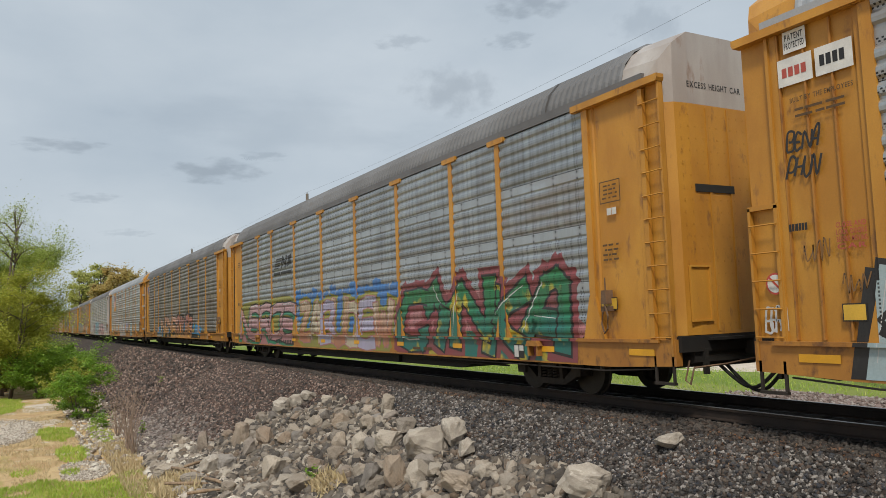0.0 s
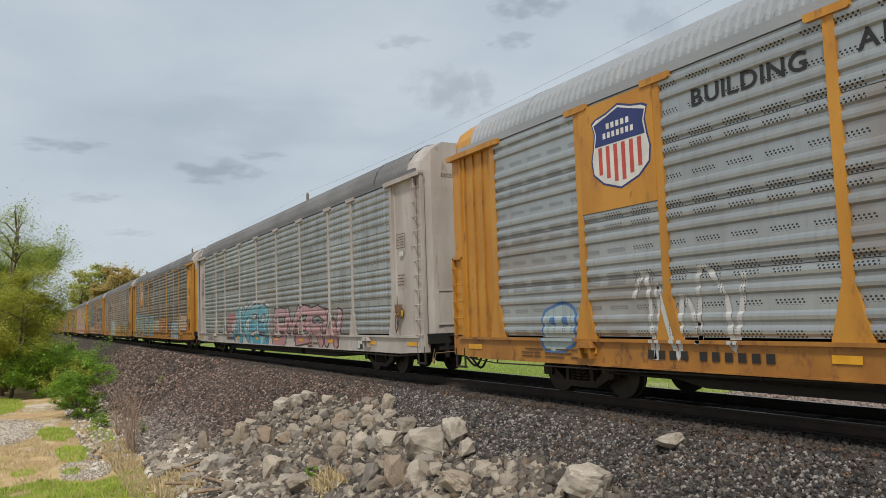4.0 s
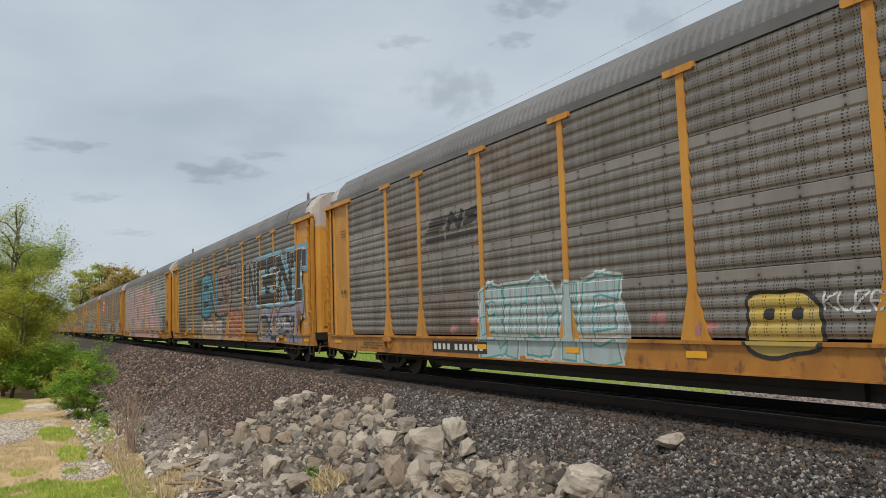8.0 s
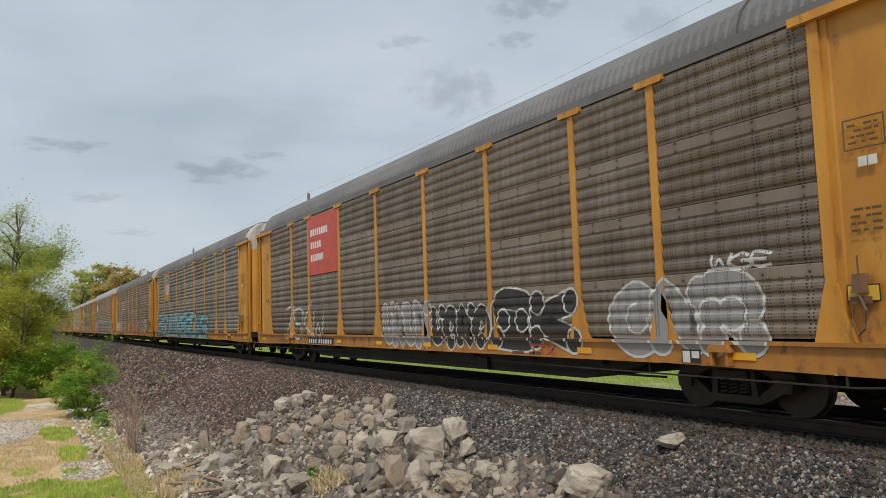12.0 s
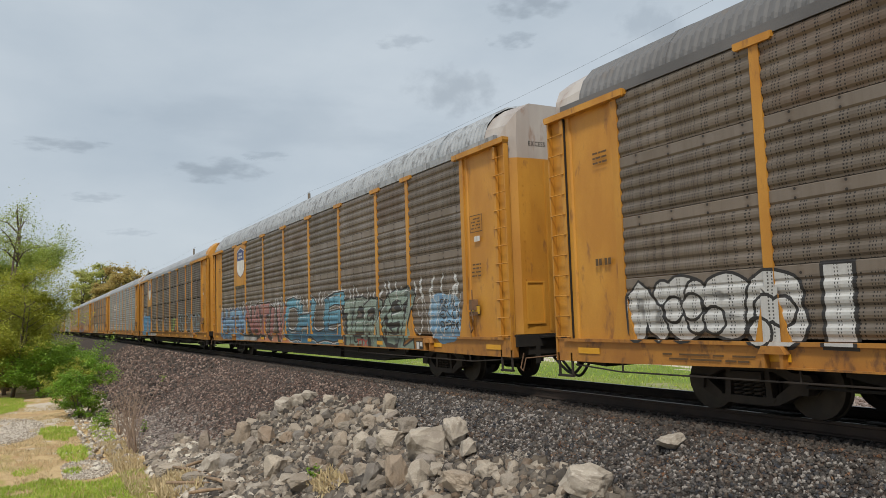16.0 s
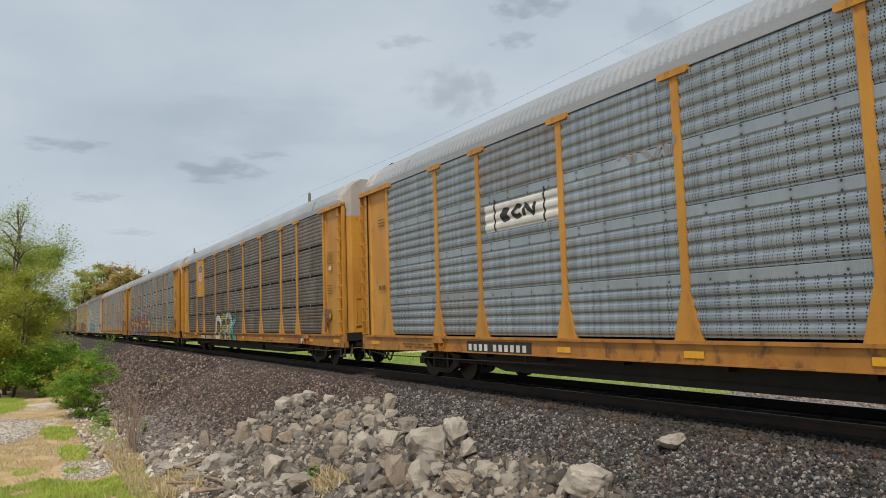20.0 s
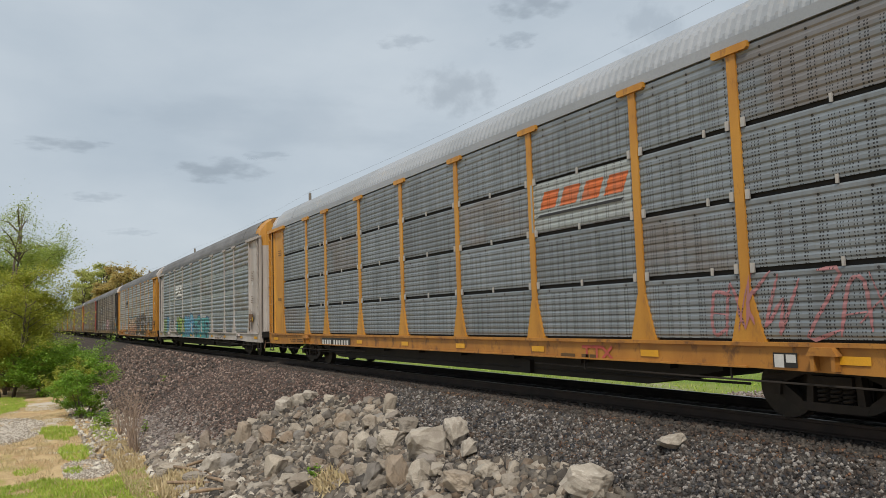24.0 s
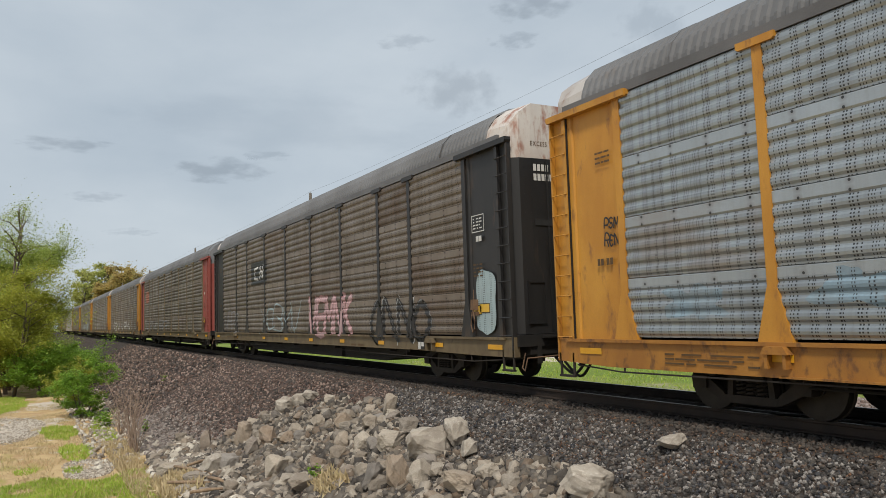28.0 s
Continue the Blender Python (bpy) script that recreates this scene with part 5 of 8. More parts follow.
for i in range(90):
    put("board", shared(("board",), lambda bm: box(bm, -0.14, 0.14, -0.02, 0.02, 0, 1.0), M["fence_white"]), fence, (-45 + i * 0.32, 14.0, -0.65 + 0.02 * math.sin(i * 5.1)))
box_ = tagged(new("utility_cabinet"), "grey metal utility cabinet in the grass", "cabinet")
bm = bmesh.new()
box(bm, -1.1, 1.1, -0.4, 0.4, 0, 0.9)
part("cabinet_body", bm, M["concrete"], box_)
bm = bmesh.new()
box(bm, -1.15, 1.15, -0.45, 0.45, 0.9, 0.96)
part("lid", bm, M["concrete"], box_)
box_.location = (-10.5, 11.0, -0.65)

# ---------------------------------------------------------------- clouds
def cloud_material(seed, dark):
    m, n, l, b = shader("thin_cloud")
    n.remove(b)
    tc = n.new("ShaderNodeTexCoord").outputs["Object"]
    ln = n.new("ShaderNodeVectorMath")
    ln.operation = "LENGTH"
    l.new(tc, ln.inputs[0])
    off = n.new("ShaderNodeMapping")
    off.inputs["Location"].default_value = (seed * 3.1, seed * 1.7, 0)
    off.inputs["Scale"].default_value = (1.6, 1.0, 1.0)
    l.new(tc, off.inputs["Vector"])
    f = noise_node(n, l, off.outputs[0], 1.4, 6.0, 0.5, 0.2, 0.8)
    body = math_node(n, l, "ADD", math_node(n, l, "SUBTRACT", 0.78, ln.outputs["Value"]), math_node(n, l, "MULTIPLY", math_node(n, l, "SUBTRACT", f, 0.5), 1.5))
    k = n.new("ShaderNodeMapRange")
    k.interpolation_type = "SMOOTHSTEP"
    k.inputs["From Min"].default_value, k.inputs["From Max"].default_value = -0.15, 0.75
    l.new(body, k.inputs["Value"])
    rim = n.new("ShaderNodeMapRange")
    rim.interpolation_type = "SMOOTHSTEP"
    rim.inputs["From Min"].default_value, rim.inputs["From Max"].default_value = 1.0, 0.8
    l.new(ln.outputs["Value"], rim.inputs["Value"])
    k = math_node(n, l, "MULTIPLY", k.outputs["Result"], rim.outputs["Result"])
    t = n.new("ShaderNodeBsdfTransparent")
    l.new(mix_color(n, l, k, (1, 1, 1), dark), t.inputs["Color"])
    l.new(t.outputs[0], n["Material Output"].inputs["Surface"])
    return m


CLOUDS = []
for i, (x, y, z, w, h, d) in enumerate(((-1122, 805, 573, 105, 34, 0.62), (-1156, 794, 518, 64, 20, 0.7), (-1261, 612, 524, 66, 20, 0.75), (-1242, 710, 436, 115, 66, 0.66), (-1465, 44, 321, 98, 18, 0.66), (-1438, 306, 288, 118, 30, 0.62), (-1478, 96, 233, 64, 12, 0.75), (-1411, 390, 317, 64, 12, 0.75), (-1481, 153, 171, 56, 11, 0.8), (-1393, 397, 381, 420, 90, 0.86), (-993, 990, 515, 90, 60, 0.78))):
    bm = bmesh.new()
    sweep(bm, [[(f * math.cos(a), f * math.sin(a), 0) for a in (2 * math.pi * k / 24 for k in range(24))] for f in (0.001, 0.5, 1.0)], True)
    c = new("cloud", mesh_of("cloud", bm, cloud_material(i + 1, (0.35 + 0.65 * d, 0.36 + 0.65 * d, 0.38 + 0.64 * d))))
    tagged(c, "thin dark grey cloud under a pale overcast", "cloud", kind="structure")
    turn = (Vector((x, y, z)) - Vector(EYE)).to_track_quat("-Z", "Y")
    c.matrix_basis = Matrix.LocRotScale((x, y, z), turn, (w, h, 1))
    CLOUDS.append(c)
# ---------------------------------------------------------------- paint and lettering on the cars
def spray(name, color, fade=0.3, rough=0.55, upper=None, fleck=None):
    """Aerosol or roller paint over perforated sheet: faded patches, dust, the sheet's holes showing through.
    upper: a second colour blended in above; fleck: cloudy spots of a third."""
    m, n, l, b = shader(name)
    tc = n.new("ShaderNodeTexCoord").outputs["Object"]
    geo = n.new("ShaderNodeSeparateXYZ")
    l.new(tc, geo.inputs[0])
    x, z = geo.outputs["X"], geo.outputs["Z"]
    big = noise_node(n, l, scaled(n, l, tc, (1, 1, 1.6)), 1.7, 5.0, 0.65, 0.42, 0.66)
    fine = noise_node(n, l, tc, 30.0, 3.0, 0.6, 0.35, 0.7)
    worn = noise_node(n, l, scaled(n, l, tc, (2.2, 1, 0.5)), 3.1, 6.0, 0.7, 0.52, 0.72)
    col = color
    if upper:
        f = n.new("ShaderNodeMapRange")
        f.inputs["From Min"].default_value, f.inputs["From Max"].default_value = 1.0, 1.9
        wave = noise_node(n, l, tc, 1.3, 2.0, 0.5, 0.0, 1.0)
        l.new(math_node(n, l, "ADD", z, math_node(n, l, "MULTIPLY", math_node(n, l, "SUBTRACT", wave, 0.5), 1.6)), f.inputs["Value"])
        col = mix_color(n, l, f.outputs["Result"], color, upper)
    if fleck:
        col = mix_color(n, l, noise_node(n, l, tc, 2.3, 2.0, 0.4, 0.56, 0.64), col, fleck)
    grey = sum(color) / 3 * 0.6 + 0.03
    col = mix_color(n, l, math_node(n, l, "MULTIPLY", big, fade), col, (grey, grey, grey * 0.97))
    col = mix_color(n, l, math_node(n, l, "MULTIPLY", fine, 0.22), col, tuple(c * 0.45 for c in color))
    col = mix_color(n, l, math_node(n, l, "MULTIPLY", worn, 0.3), col, (0.11, 0.095, 0.08))
    bend = math_node(n, l, "ADD", x, math_node(n, l, "MULTIPLY", math_node(n, l, "SINE", math_node(n, l, "MULTIPLY", x, 9.0)), 0.035))
    fx = math_node(n, l, "LESS_THAN", math_node(n, l, "ABSOLUTE", math_node(n, l, "SUBTRACT", math_node(n, l, "PINGPONG", bend, 0.11), 0.022)), 0.008)
    fz = math_node(n, l, "LESS_THAN", math_node(n, l, "PINGPONG", z, 0.0225), 0.012)
    holes = math_node(n, l, "MULTIPLY", math_node(n, l, "MULTIPLY", fx, fz), math_node(n, l, "GREATER_THAN", z, 1.09))
    col = mix_color(n, l, math_node(n, l, "MULTIPLY", holes, 0.9), col, (0.012, 0.012, 0.013))
    l.new(col, b.inputs["Base Color"])
    b.inputs["Roughness"].default_value = rough
    return m


C = {}
for key, col in dict(black=(0.018, 0.018, 0.02), white=(0.50, 0.51, 0.51), green=(0.02, 0.20, 0.11), teal=(0.05, 0.30, 0.30), lime=(0.26, 0.38, 0.07), olive=(0.25, 0.24, 0.04), red=(0.36, 0.05, 0.05), rust=(0.42, 0.12, 0.06), maroon=(0.22, 0.05, 0.06), orange=(0.55, 0.24, 0.09), peach=(0.46, 0.28, 0.16), pink=(0.55, 0.345, 0.365), rose=(0.36, 0.15, 0.16), blue=(0.04, 0.17, 0.45), sky=(0.11, 0.34, 0.50), cyan=(0.22, 0.52, 0.62), azure=(0.03, 0.25, 0.52), pale=(0.33, 0.43, 0.46), mint=(0.26, 0.37, 0.30), lilac=(0.36, 0.34, 0.48), cream=(0.46, 0.40, 0.29), gold=(0.46, 0.34, 0.07), navy=(0.03, 0.05, 0.17), grey=(0.25, 0.25, 0.26)).items():
    C[key] = spray(key + "_spray_paint", col)
C["flame"] = spray("flame_orange_paint", (0.55, 0.13, 0.03))
C["blue_haze"] = spray("worn_off_blue_paint", (0.21, 0.30, 0.37), 0.5)
C["stain"] = spray("thin_brown_marker", (0.20, 0.10, 0.03))
C["sea"] = spray("sea_green_spray_paint", (0.015, 0.15, 0.13), upper=(0.02, 0.17, 0.06), fleck=(0.45, 0.36, 0.03))
C["dusty_pink"] = spray("dusty_pink_spray_paint", (0.40, 0.19, 0.20), upper=(0.46, 0.29, 0.31))
C["sunset"] = spray("sunset_spray_paint", (0.50, 0.26, 0.08), upper=(0.52, 0.29, 0.21))
C["ember"] = spray("ember_spray_paint", (0.45, 0.20, 0.07), upper=(0.44, 0.18, 0.16), fleck=(0.36, 0.11, 0.07))
C["lagoon"] = spray("lagoon_spray_paint", (0.03, 0.20, 0.30), upper=(0.06, 0.24, 0.36), fleck=(0.03, 0.26, 0.26))
C["iron_rust"] = spray("rust_grey_spray_paint", (0.42, 0.10, 0.05), upper=(0.24, 0.17, 0.15), fleck=(0.20, 0.15, 0.14))
C["coral"] = spray("coral_spray_paint", (0.46, 0.15, 0.06), upper=(0.40, 0.09, 0.04), fleck=(0.48, 0.22, 0.10))
C["mist"] = spray("lilac_mist_spray_paint", (0.22, 0.21, 0.30), upper=(0.26, 0.24, 0.33), fleck=(0.20, 0.27, 0.32))
C["glacier"] = spray("glacier_spray_paint", (0.05, 0.27, 0.38), upper=(0.13, 0.38, 0.47), fleck=(0.30, 0.48, 0.52))
C["brick"] = spray("brick_pink_spray_paint", (0.27, 0.09, 0.08), upper=(0.34, 0.15, 0.14))
C["ocean"] = spray("ocean_spray_paint", (0.02, 0.12, 0.22), upper=(0.13, 0.35, 0.47), fleck=(0.06, 0.22, 0.31))
C["frost"] = spray("frost_spray_paint", (0.13, 0.27, 0.42), upper=(0.20, 0.36, 0.52), fleck=(0.07, 0.19, 0.38))
C["sage"] = spray("sage_spray_paint", (0.17, 0.24, 0.19), upper=(0.24, 0.31, 0.27), fleck=(0.10, 0.13, 0.12))
C["moss_mint"] = spray("moss_mint_spray_paint", (0.24, 0.34, 0.25), upper=(0.27, 0.37, 0.30), fleck=(0.20, 0.30, 0.26))
C["clay"] = spray("clay_spray_paint", (0.44, 0.17, 0.09), upper=(0.46, 0.37, 0.27), fleck=(0.46, 0.28, 0.14))
M["sign_red"] = plain("sign_red", (0.50, 0.07, 0.05), 0.5)
M["stencil"] = plain("dark_stencil", (0.10, 0.055, 0.02), 0.6)
M["stencil_white"] = plain("white_stencil", (0.62, 0.62, 0.60), 0.6)
M["stencil_red"] = plain("red_stencil", (0.42, 0.08, 0.06), 0.6)
M["board_black"] = plain("black_board", (0.015, 0.015, 0.016), 0.5)
M["reflector"] = plain("yellow_reflector", (0.72, 0.36, 0.02), 0.35)
M["label_yellow"] = plain("yellow_label", (0.68, 0.42, 0.05), 0.4)
M["shield_blue"] = plain("shield_blue", (0.02, 0.035, 0.16), 0.45)
M["plate_white"] = plain("white_plate", (0.68, 0.68, 0.66), 0.5)


def relief(z, style):
    """Depth of the side sheet's surface at a height."""
    for a, b in zip(LEVELS, LEVELS[1:]):
        if a <= z <= b:
            pr = profile(b - a - 0.01, style)
            f = z - a
            for (z0, d0), (z1, d1) in zip(pr, pr[1:]):
                if z0 <= f <= z1:
                    return d0 + (d1 - d0) * (f - z0) / max(1e-6, z1 - z0)
    return 0.0


def breaks(style):
    out = []
    for a, b in zip(LEVELS, LEVELS[1:]):
        out += [a + z for z, d in profile(b - a - 0.01, style)]
    return out


CUTS = {k: breaks(k) for k in ("wide", "fine", "bold")}
TAIL = POSTS[-1]


def halve(poly, axis, at, keep_low):
    """The part of a convex outline on one side of a line."""
    out = []
    for p, q in zip(poly, poly[1:] + poly[:1]):
        a, b = p[axis] - at, q[axis] - at
        if not keep_low:
            a, b = -a, -b
        if a <= 0:
            out.append(p)
        if a * b < 0:
            t = a / (a - b)
            out.append((p[0] + (q[0] - p[0]) * t, p[1] + (q[1] - p[1]) * t))
    return out


def clip(verts, faces, x0, x1, z0, z1, levels=()):
    """The part of flat faces inside a rectangle, cut along the given heights."""
    if any(len(f) > 4 for f in faces):
        return clip_any(verts, faces, x0, x1, z0, z1, levels)
    V, F = [], []
    marks = [z for z in levels if z0 < z < z1]
    for f in faces:
        poly = [verts[i] for i in f]
        for axis, at, low in ((0, x0, False), (0, x1, True), (1, z0, False), (1, z1, True)):
            lo, hi = min(p[axis] for p in poly), max(p[axis] for p in poly)
            if (lo < at) if not low else (hi > at):
                poly = halve(poly, axis, at, low)
                if len(poly) < 3:
                    break
        if len(poly) < 3:
            continue
        lo, hi = min(p[1] for p in poly), max(p[1] for p in poly)
        bands = []
        for z in marks:
            if lo < z < hi:
                low_part = halve(poly, 1, z, True)
                poly = halve(poly, 1, z, False)
                if len(low_part) > 2:
                    bands.append(low_part)
                if len(poly) < 3:
                    break
        for g in bands + ([poly] if len(poly) > 2 else []):
            F.append(list(range(len(V), len(V) + len(g))))
            V.extend(g)
    return V, F


def clip_any(verts, faces, x0, x1, z0, z1, levels=()):
    bm = bmesh.new()
    vs = [bm.verts.new((x, 0, z)) for x, z in verts]
    for f in faces:
        try:
            bm.faces.new([vs[i] for i in f])
        except ValueError:
            pass
    for co, no in (((x0, 0, 0), (-1, 0, 0)), ((x1, 0, 0), (1, 0, 0)), ((0, 0, z0), (0, 0, -1)), ((0, 0, z1), (0, 0, 1))):
        bmesh.ops.bisect_plane(bm, geom=bm.verts[:] + bm.edges[:] + bm.faces[:], plane_co=co, plane_no=no, clear_outer=True)
        if not bm.faces:
            break
    else:
        for z in levels:
            bmesh.ops.bisect_plane(bm, geom=bm.verts[:] + bm.edges[:] + bm.faces[:], plane_co=(0, 0, z), plane_no=(0, 0, 1))
    bm.verts.index_update()
    got = [(v.co.x, v.co.z) for v in bm.verts], [[v.index for v in f.verts] for f in bm.faces]
    bm.free()
    return got


def decal(index, name, pieces, material, layer=1.0, label="", split=False):
    """Paint laid over sheets, posts and sill. pieces: (points x-z, faces)."""
    if split and len(pieces) > 1:
        for k, piece in enumerate(pieces):
            decal(index, name, [piece], material, layer + 0.16 * (k % 6), label if k == 0 else "")
        return None
    car, style = STYLE[index]
    V, F = [], []

    def add(vs, fs, depth):
        base = len(V)
        V.extend((x, depth(z), z) for x, z in vs)
        F.extend([base + i for i in f] for f in fs)

    for k, (verts, faces) in enumerate(pieces):
        if not faces:
            continue
        lift = 0.0025 * layer + 0.0004 * (k % 6)
        xa, xb = min(v[0] for v in verts), max(v[0] for v in verts)
        za, zb = min(v[1] for v in verts), max(v[1] for v in verts)
        if zb > DECK:
            lv = [z for z in CUTS[style] if za < z < zb]
            if xa < -ENDW and xb > TAIL:
                add(*clip(verts, faces, TAIL, -ENDW, DECK + 0.01, 4.95, lv), lambda z: SHEET - relief(z, style) - lift)
            if xb > -ENDW:
                add(*clip(verts, faces, -ENDW, 0.0, DECK, 4.95), lambda z: SHEET - 0.008 - lift)
            if xa < TAIL:
                add(*clip(verts, faces, -BODY, TAIL, DECK, 4.95), lambda z: SHEET - 0.008 - lift)
            for p in POSTS:
                if xa < p + 0.12 and xb > p - 0.12:
                    if zb > 1.75:
                        add(*clip(verts, faces, p - 0.075, p + 0.075, 1.75, 4.98), lambda z: FACE - lift)
                    if za < 1.75:
                        add(*clip(verts, faces, p - 0.13, p + 0.13, DECK, 1.75), lambda z: FACE - 0.012 - lift)
        if za < DECK:
            add(*clip(verts, faces, -BODY, 0.0, 0.63 if index in DEEP else 0.735, DECK - 0.05), lambda z: FACE - lift)
            add(*clip(verts, faces, -BODY, 0.0, DECK - 0.05, DECK), lambda z: FACE - 0.05 - lift)
    seat, spots, sides = {}, [], []
    for f in F:
        g = []
        for i in f:
            k = tuple(round(c, 4) for c in V[i])
            if k not in seat:
                seat[k] = len(spots)
                spots.append(V[i])
            if seat[k] not in g:
                g.append(seat[k])
        if len(g) > 2:
            sides.append(g)
    me = bpy.data.meshes.new(name)
    me.from_pydata(spots, [], sides)
    me.materials.append(material)
    return put(name, me, car, label=label)


GLYPHS = {}


def glyph(ch, fat):
    """A letter of the built-in font as flat faces, and the box of its plain form."""
    if (ch, fat) not in GLYPHS:
        cu = bpy.data.curves.new("letter", "FONT")
        cu.body, cu.size, cu.offset, cu.resolution_u = ch, 1.0, fat, 3
        ob = bpy.data.objects.new("letter", cu)
        me = bpy.data.meshes.new_from_object(ob)
        GLYPHS[ch, fat] = ([(v.co.x, v.co.y) for v in me.vertices], [list(p.vertices) for p in me.polygons])
        bpy.data.objects.remove(ob)
        bpy.data.meshes.remove(me)
        bpy.data.curves.remove(cu)
    return GLYPHS[ch, fat]


# letters as pen strokes on a grid of seven by seven
ABC = dict(A="00 26 46 60|12 52", B="00 06 46 55 43 13|43 62 50 00", C="55 36 04 02 30 51", D="00 06 46 63 40 00", E="55 16 04 02 20 51|03 43", F="56 06 00|03 43", G="55 36 04 02 30 61 53 33", H="00 06|60 66|03 63", I="36 30", J="66 61 30 01", K="00 06|56 13 60", L="06 00 50", M="00 06 32 66 60", N="00 06 60 66", O="30 02 04 36 64 62 30", P="00 06 46 64 42 02", Q="30 02 04 36 64 62 30|32 60", R="00 06 46 64 43 03|33 60", S="55 36 05 23 43 51 30 01", T="06 66|36 30", U="06 02 30 62 66", V="06 30 66", W="06 10 34 50 66", X="06 60|00 66", Y="06 33 66|33 30", Z="06 56 00 60")


# squarer letters for stout painted pieces
BLOCK = dict(B="00 06 56 54 43 03|43 61 60 00", C="65 66 06 00 60 61", D="00 06 46 64 62 40 00", E="66 06 00 60|03 53", F="66 06 00|03 53", G="65 66 06 00 60 63 43", J="66 60 00 01", O="06 66 60 00 06", P="00 06 66 63 03", R="00 06 66 63 03|33 60", S="65 66 06 03 63 60 00 01", U="06 00 60 66", W="06 10 34 50 66", Q="06 66 60 00 06|42 60")


def curve(p, sub=4):
    """A smooth line through the points."""
    if len(p) < 3 or sub < 2:
        return list(p)
    closed = p[0] == p[-1]
    q = [p[-2] if closed else p[0]] + list(p) + [p[1] if closed else p[-1]]
    out = []
    for i in range(1, len(q) - 2):
        for s in range(sub):
            t = s / sub
            out.append(tuple(0.5 * (2 * b + (c - a) * t + (2 * a - 5 * b + 4 * c - d) * t * t + (3 * b - a - 3 * c + d) * t ** 3) for a, b, c, d in zip(q[i - 1], q[i], q[i + 1], q[i + 2])))
    return out + [p[-1]]


def ribbon(p, w, tip=0.0, end=None):
    """A stripe of the given width along a line; its ends reach past by tip, and are end wide."""
    n = len(p)
    vs = []
    for i in range(n):
        a, b = p[max(0, i - 1)], p[min(n - 1, i + 1)]
        dx, dz = b[0] - a[0], b[1] - a[1]
        d = math.hypot(dx, dz) or 1
        k = w / 2 if end is None or 0 < i < n - 1 else end / 2
        e = tip * (-1 if i == 0 else 1 if i == n - 1 else 0)
        x, z = p[i][0] + dx / d * e, p[i][1] + dz / d * e
        vs += [(x - dz / d * k, z + dx / d * k), (x + dz / d * k, z - dx / d * k)]
    return vs, [[2 * i, 2 * i + 1, 2 * i + 3, 2 * i + 2] for i in range(n - 1)]


def pen(word, x0, x1, z0, z1, w, seed, jitter=0.06, shear=0.12, overlap=0.1, sub=4):
    """Each letter of a word as smooth lines fitted into its cell, with a little disorder."""
    r = random.Random(seed)
    out = []
    c = (x1 - x0) / len(word)
    for i, ch in enumerate(word.upper()):
        hh = (z1 - z0 - w) * (1 + r.uniform(-1, 0.5) * jitter * 2)
        ww = max(0.1, c * (1 + overlap) - w)
        cx, cz = x0 + c * (i + 0.5) + r.uniform(-1, 1) * jitter * c, (z0 + z1) / 2 + r.uniform(-1, 1) * jitter * (z1 - z0)
        tilt, lines = r.uniform(-1, 1) * jitter * 1.6, []
        for run in (BLOCK.get(ch) or ABC[ch] if sub == 1 else ABC[ch]).split("|"):
            pts = []
            for g in run.split():
                px, pz = (int(g[0]) / 6 - 0.5) * ww + r.uniform(-1, 1) * jitter * ww, (int(g[1]) / 6 - 0.5) * hh + r.uniform(-1, 1) * jitter * hh * 0.6
                px += shear * pz
                pts.append((cx + px * math.cos(tilt) - pz * math.sin(tilt), cz + px * math.sin(tilt) + pz * math.cos(tilt)))
            lines.append(curve(pts, sub))
        out.append(lines)
    return out


def lay(index, name, lines, w, material, layer, label="", tip=0.0, end=None):
    for k, group in enumerate(lines):
        decal(index, name, [ribbon(p, w, tip, end) for p in group], material, layer + 0.14 * (k % 6), label if k == 0 else "")


def slab(p, w, grow=0.0, flare=1.25):
    """A broken line as a row of stout bars with mitred corners and splayed free ends."""
    out, closed = [], p[0] == p[-1]
    n = len(p)
    for i in range(n - 1):
        (x0, z0), (x1, z1) = p[i], p[i + 1]
        d = math.hypot(x1 - x0, z1 - z0) or 1
        dx, dz = (x1 - x0) / d, (z1 - z0) / d
        free0, free1 = i == 0 and not closed, i == n - 2 and not closed
        e0 = w * (0.42 if free0 else 0.36) + grow
        e1 = w * (0.42 if free1 else 0.36) + grow
        a, b = w / 2 * (flare if free0 else 1) + grow, w / 2 * (flare if free1 else 1) + grow
        x0, z0, x1, z1 = x0 - dx * e0, z0 - dz * e0, x1 + dx * e1, z1 + dz * e1
        out.append(([(x0 - dz * a, z0 + dx * a), (x0 + dz * a, z0 - dx * a), (x1 + dz * b, z1 - dx * b), (x1 - dz * b, z1 + dx * b)], [[0, 1, 2, 3]]))
    return out


def disc(x, z, r, n=14):
    return [(x + r * math.cos(2 * math.pi * k / n), z + r * math.sin(2 * math.pi * k / n)) for k in range(n)] + [(x, z)], [[k, (k + 1) % n, n] for k in range(n)]


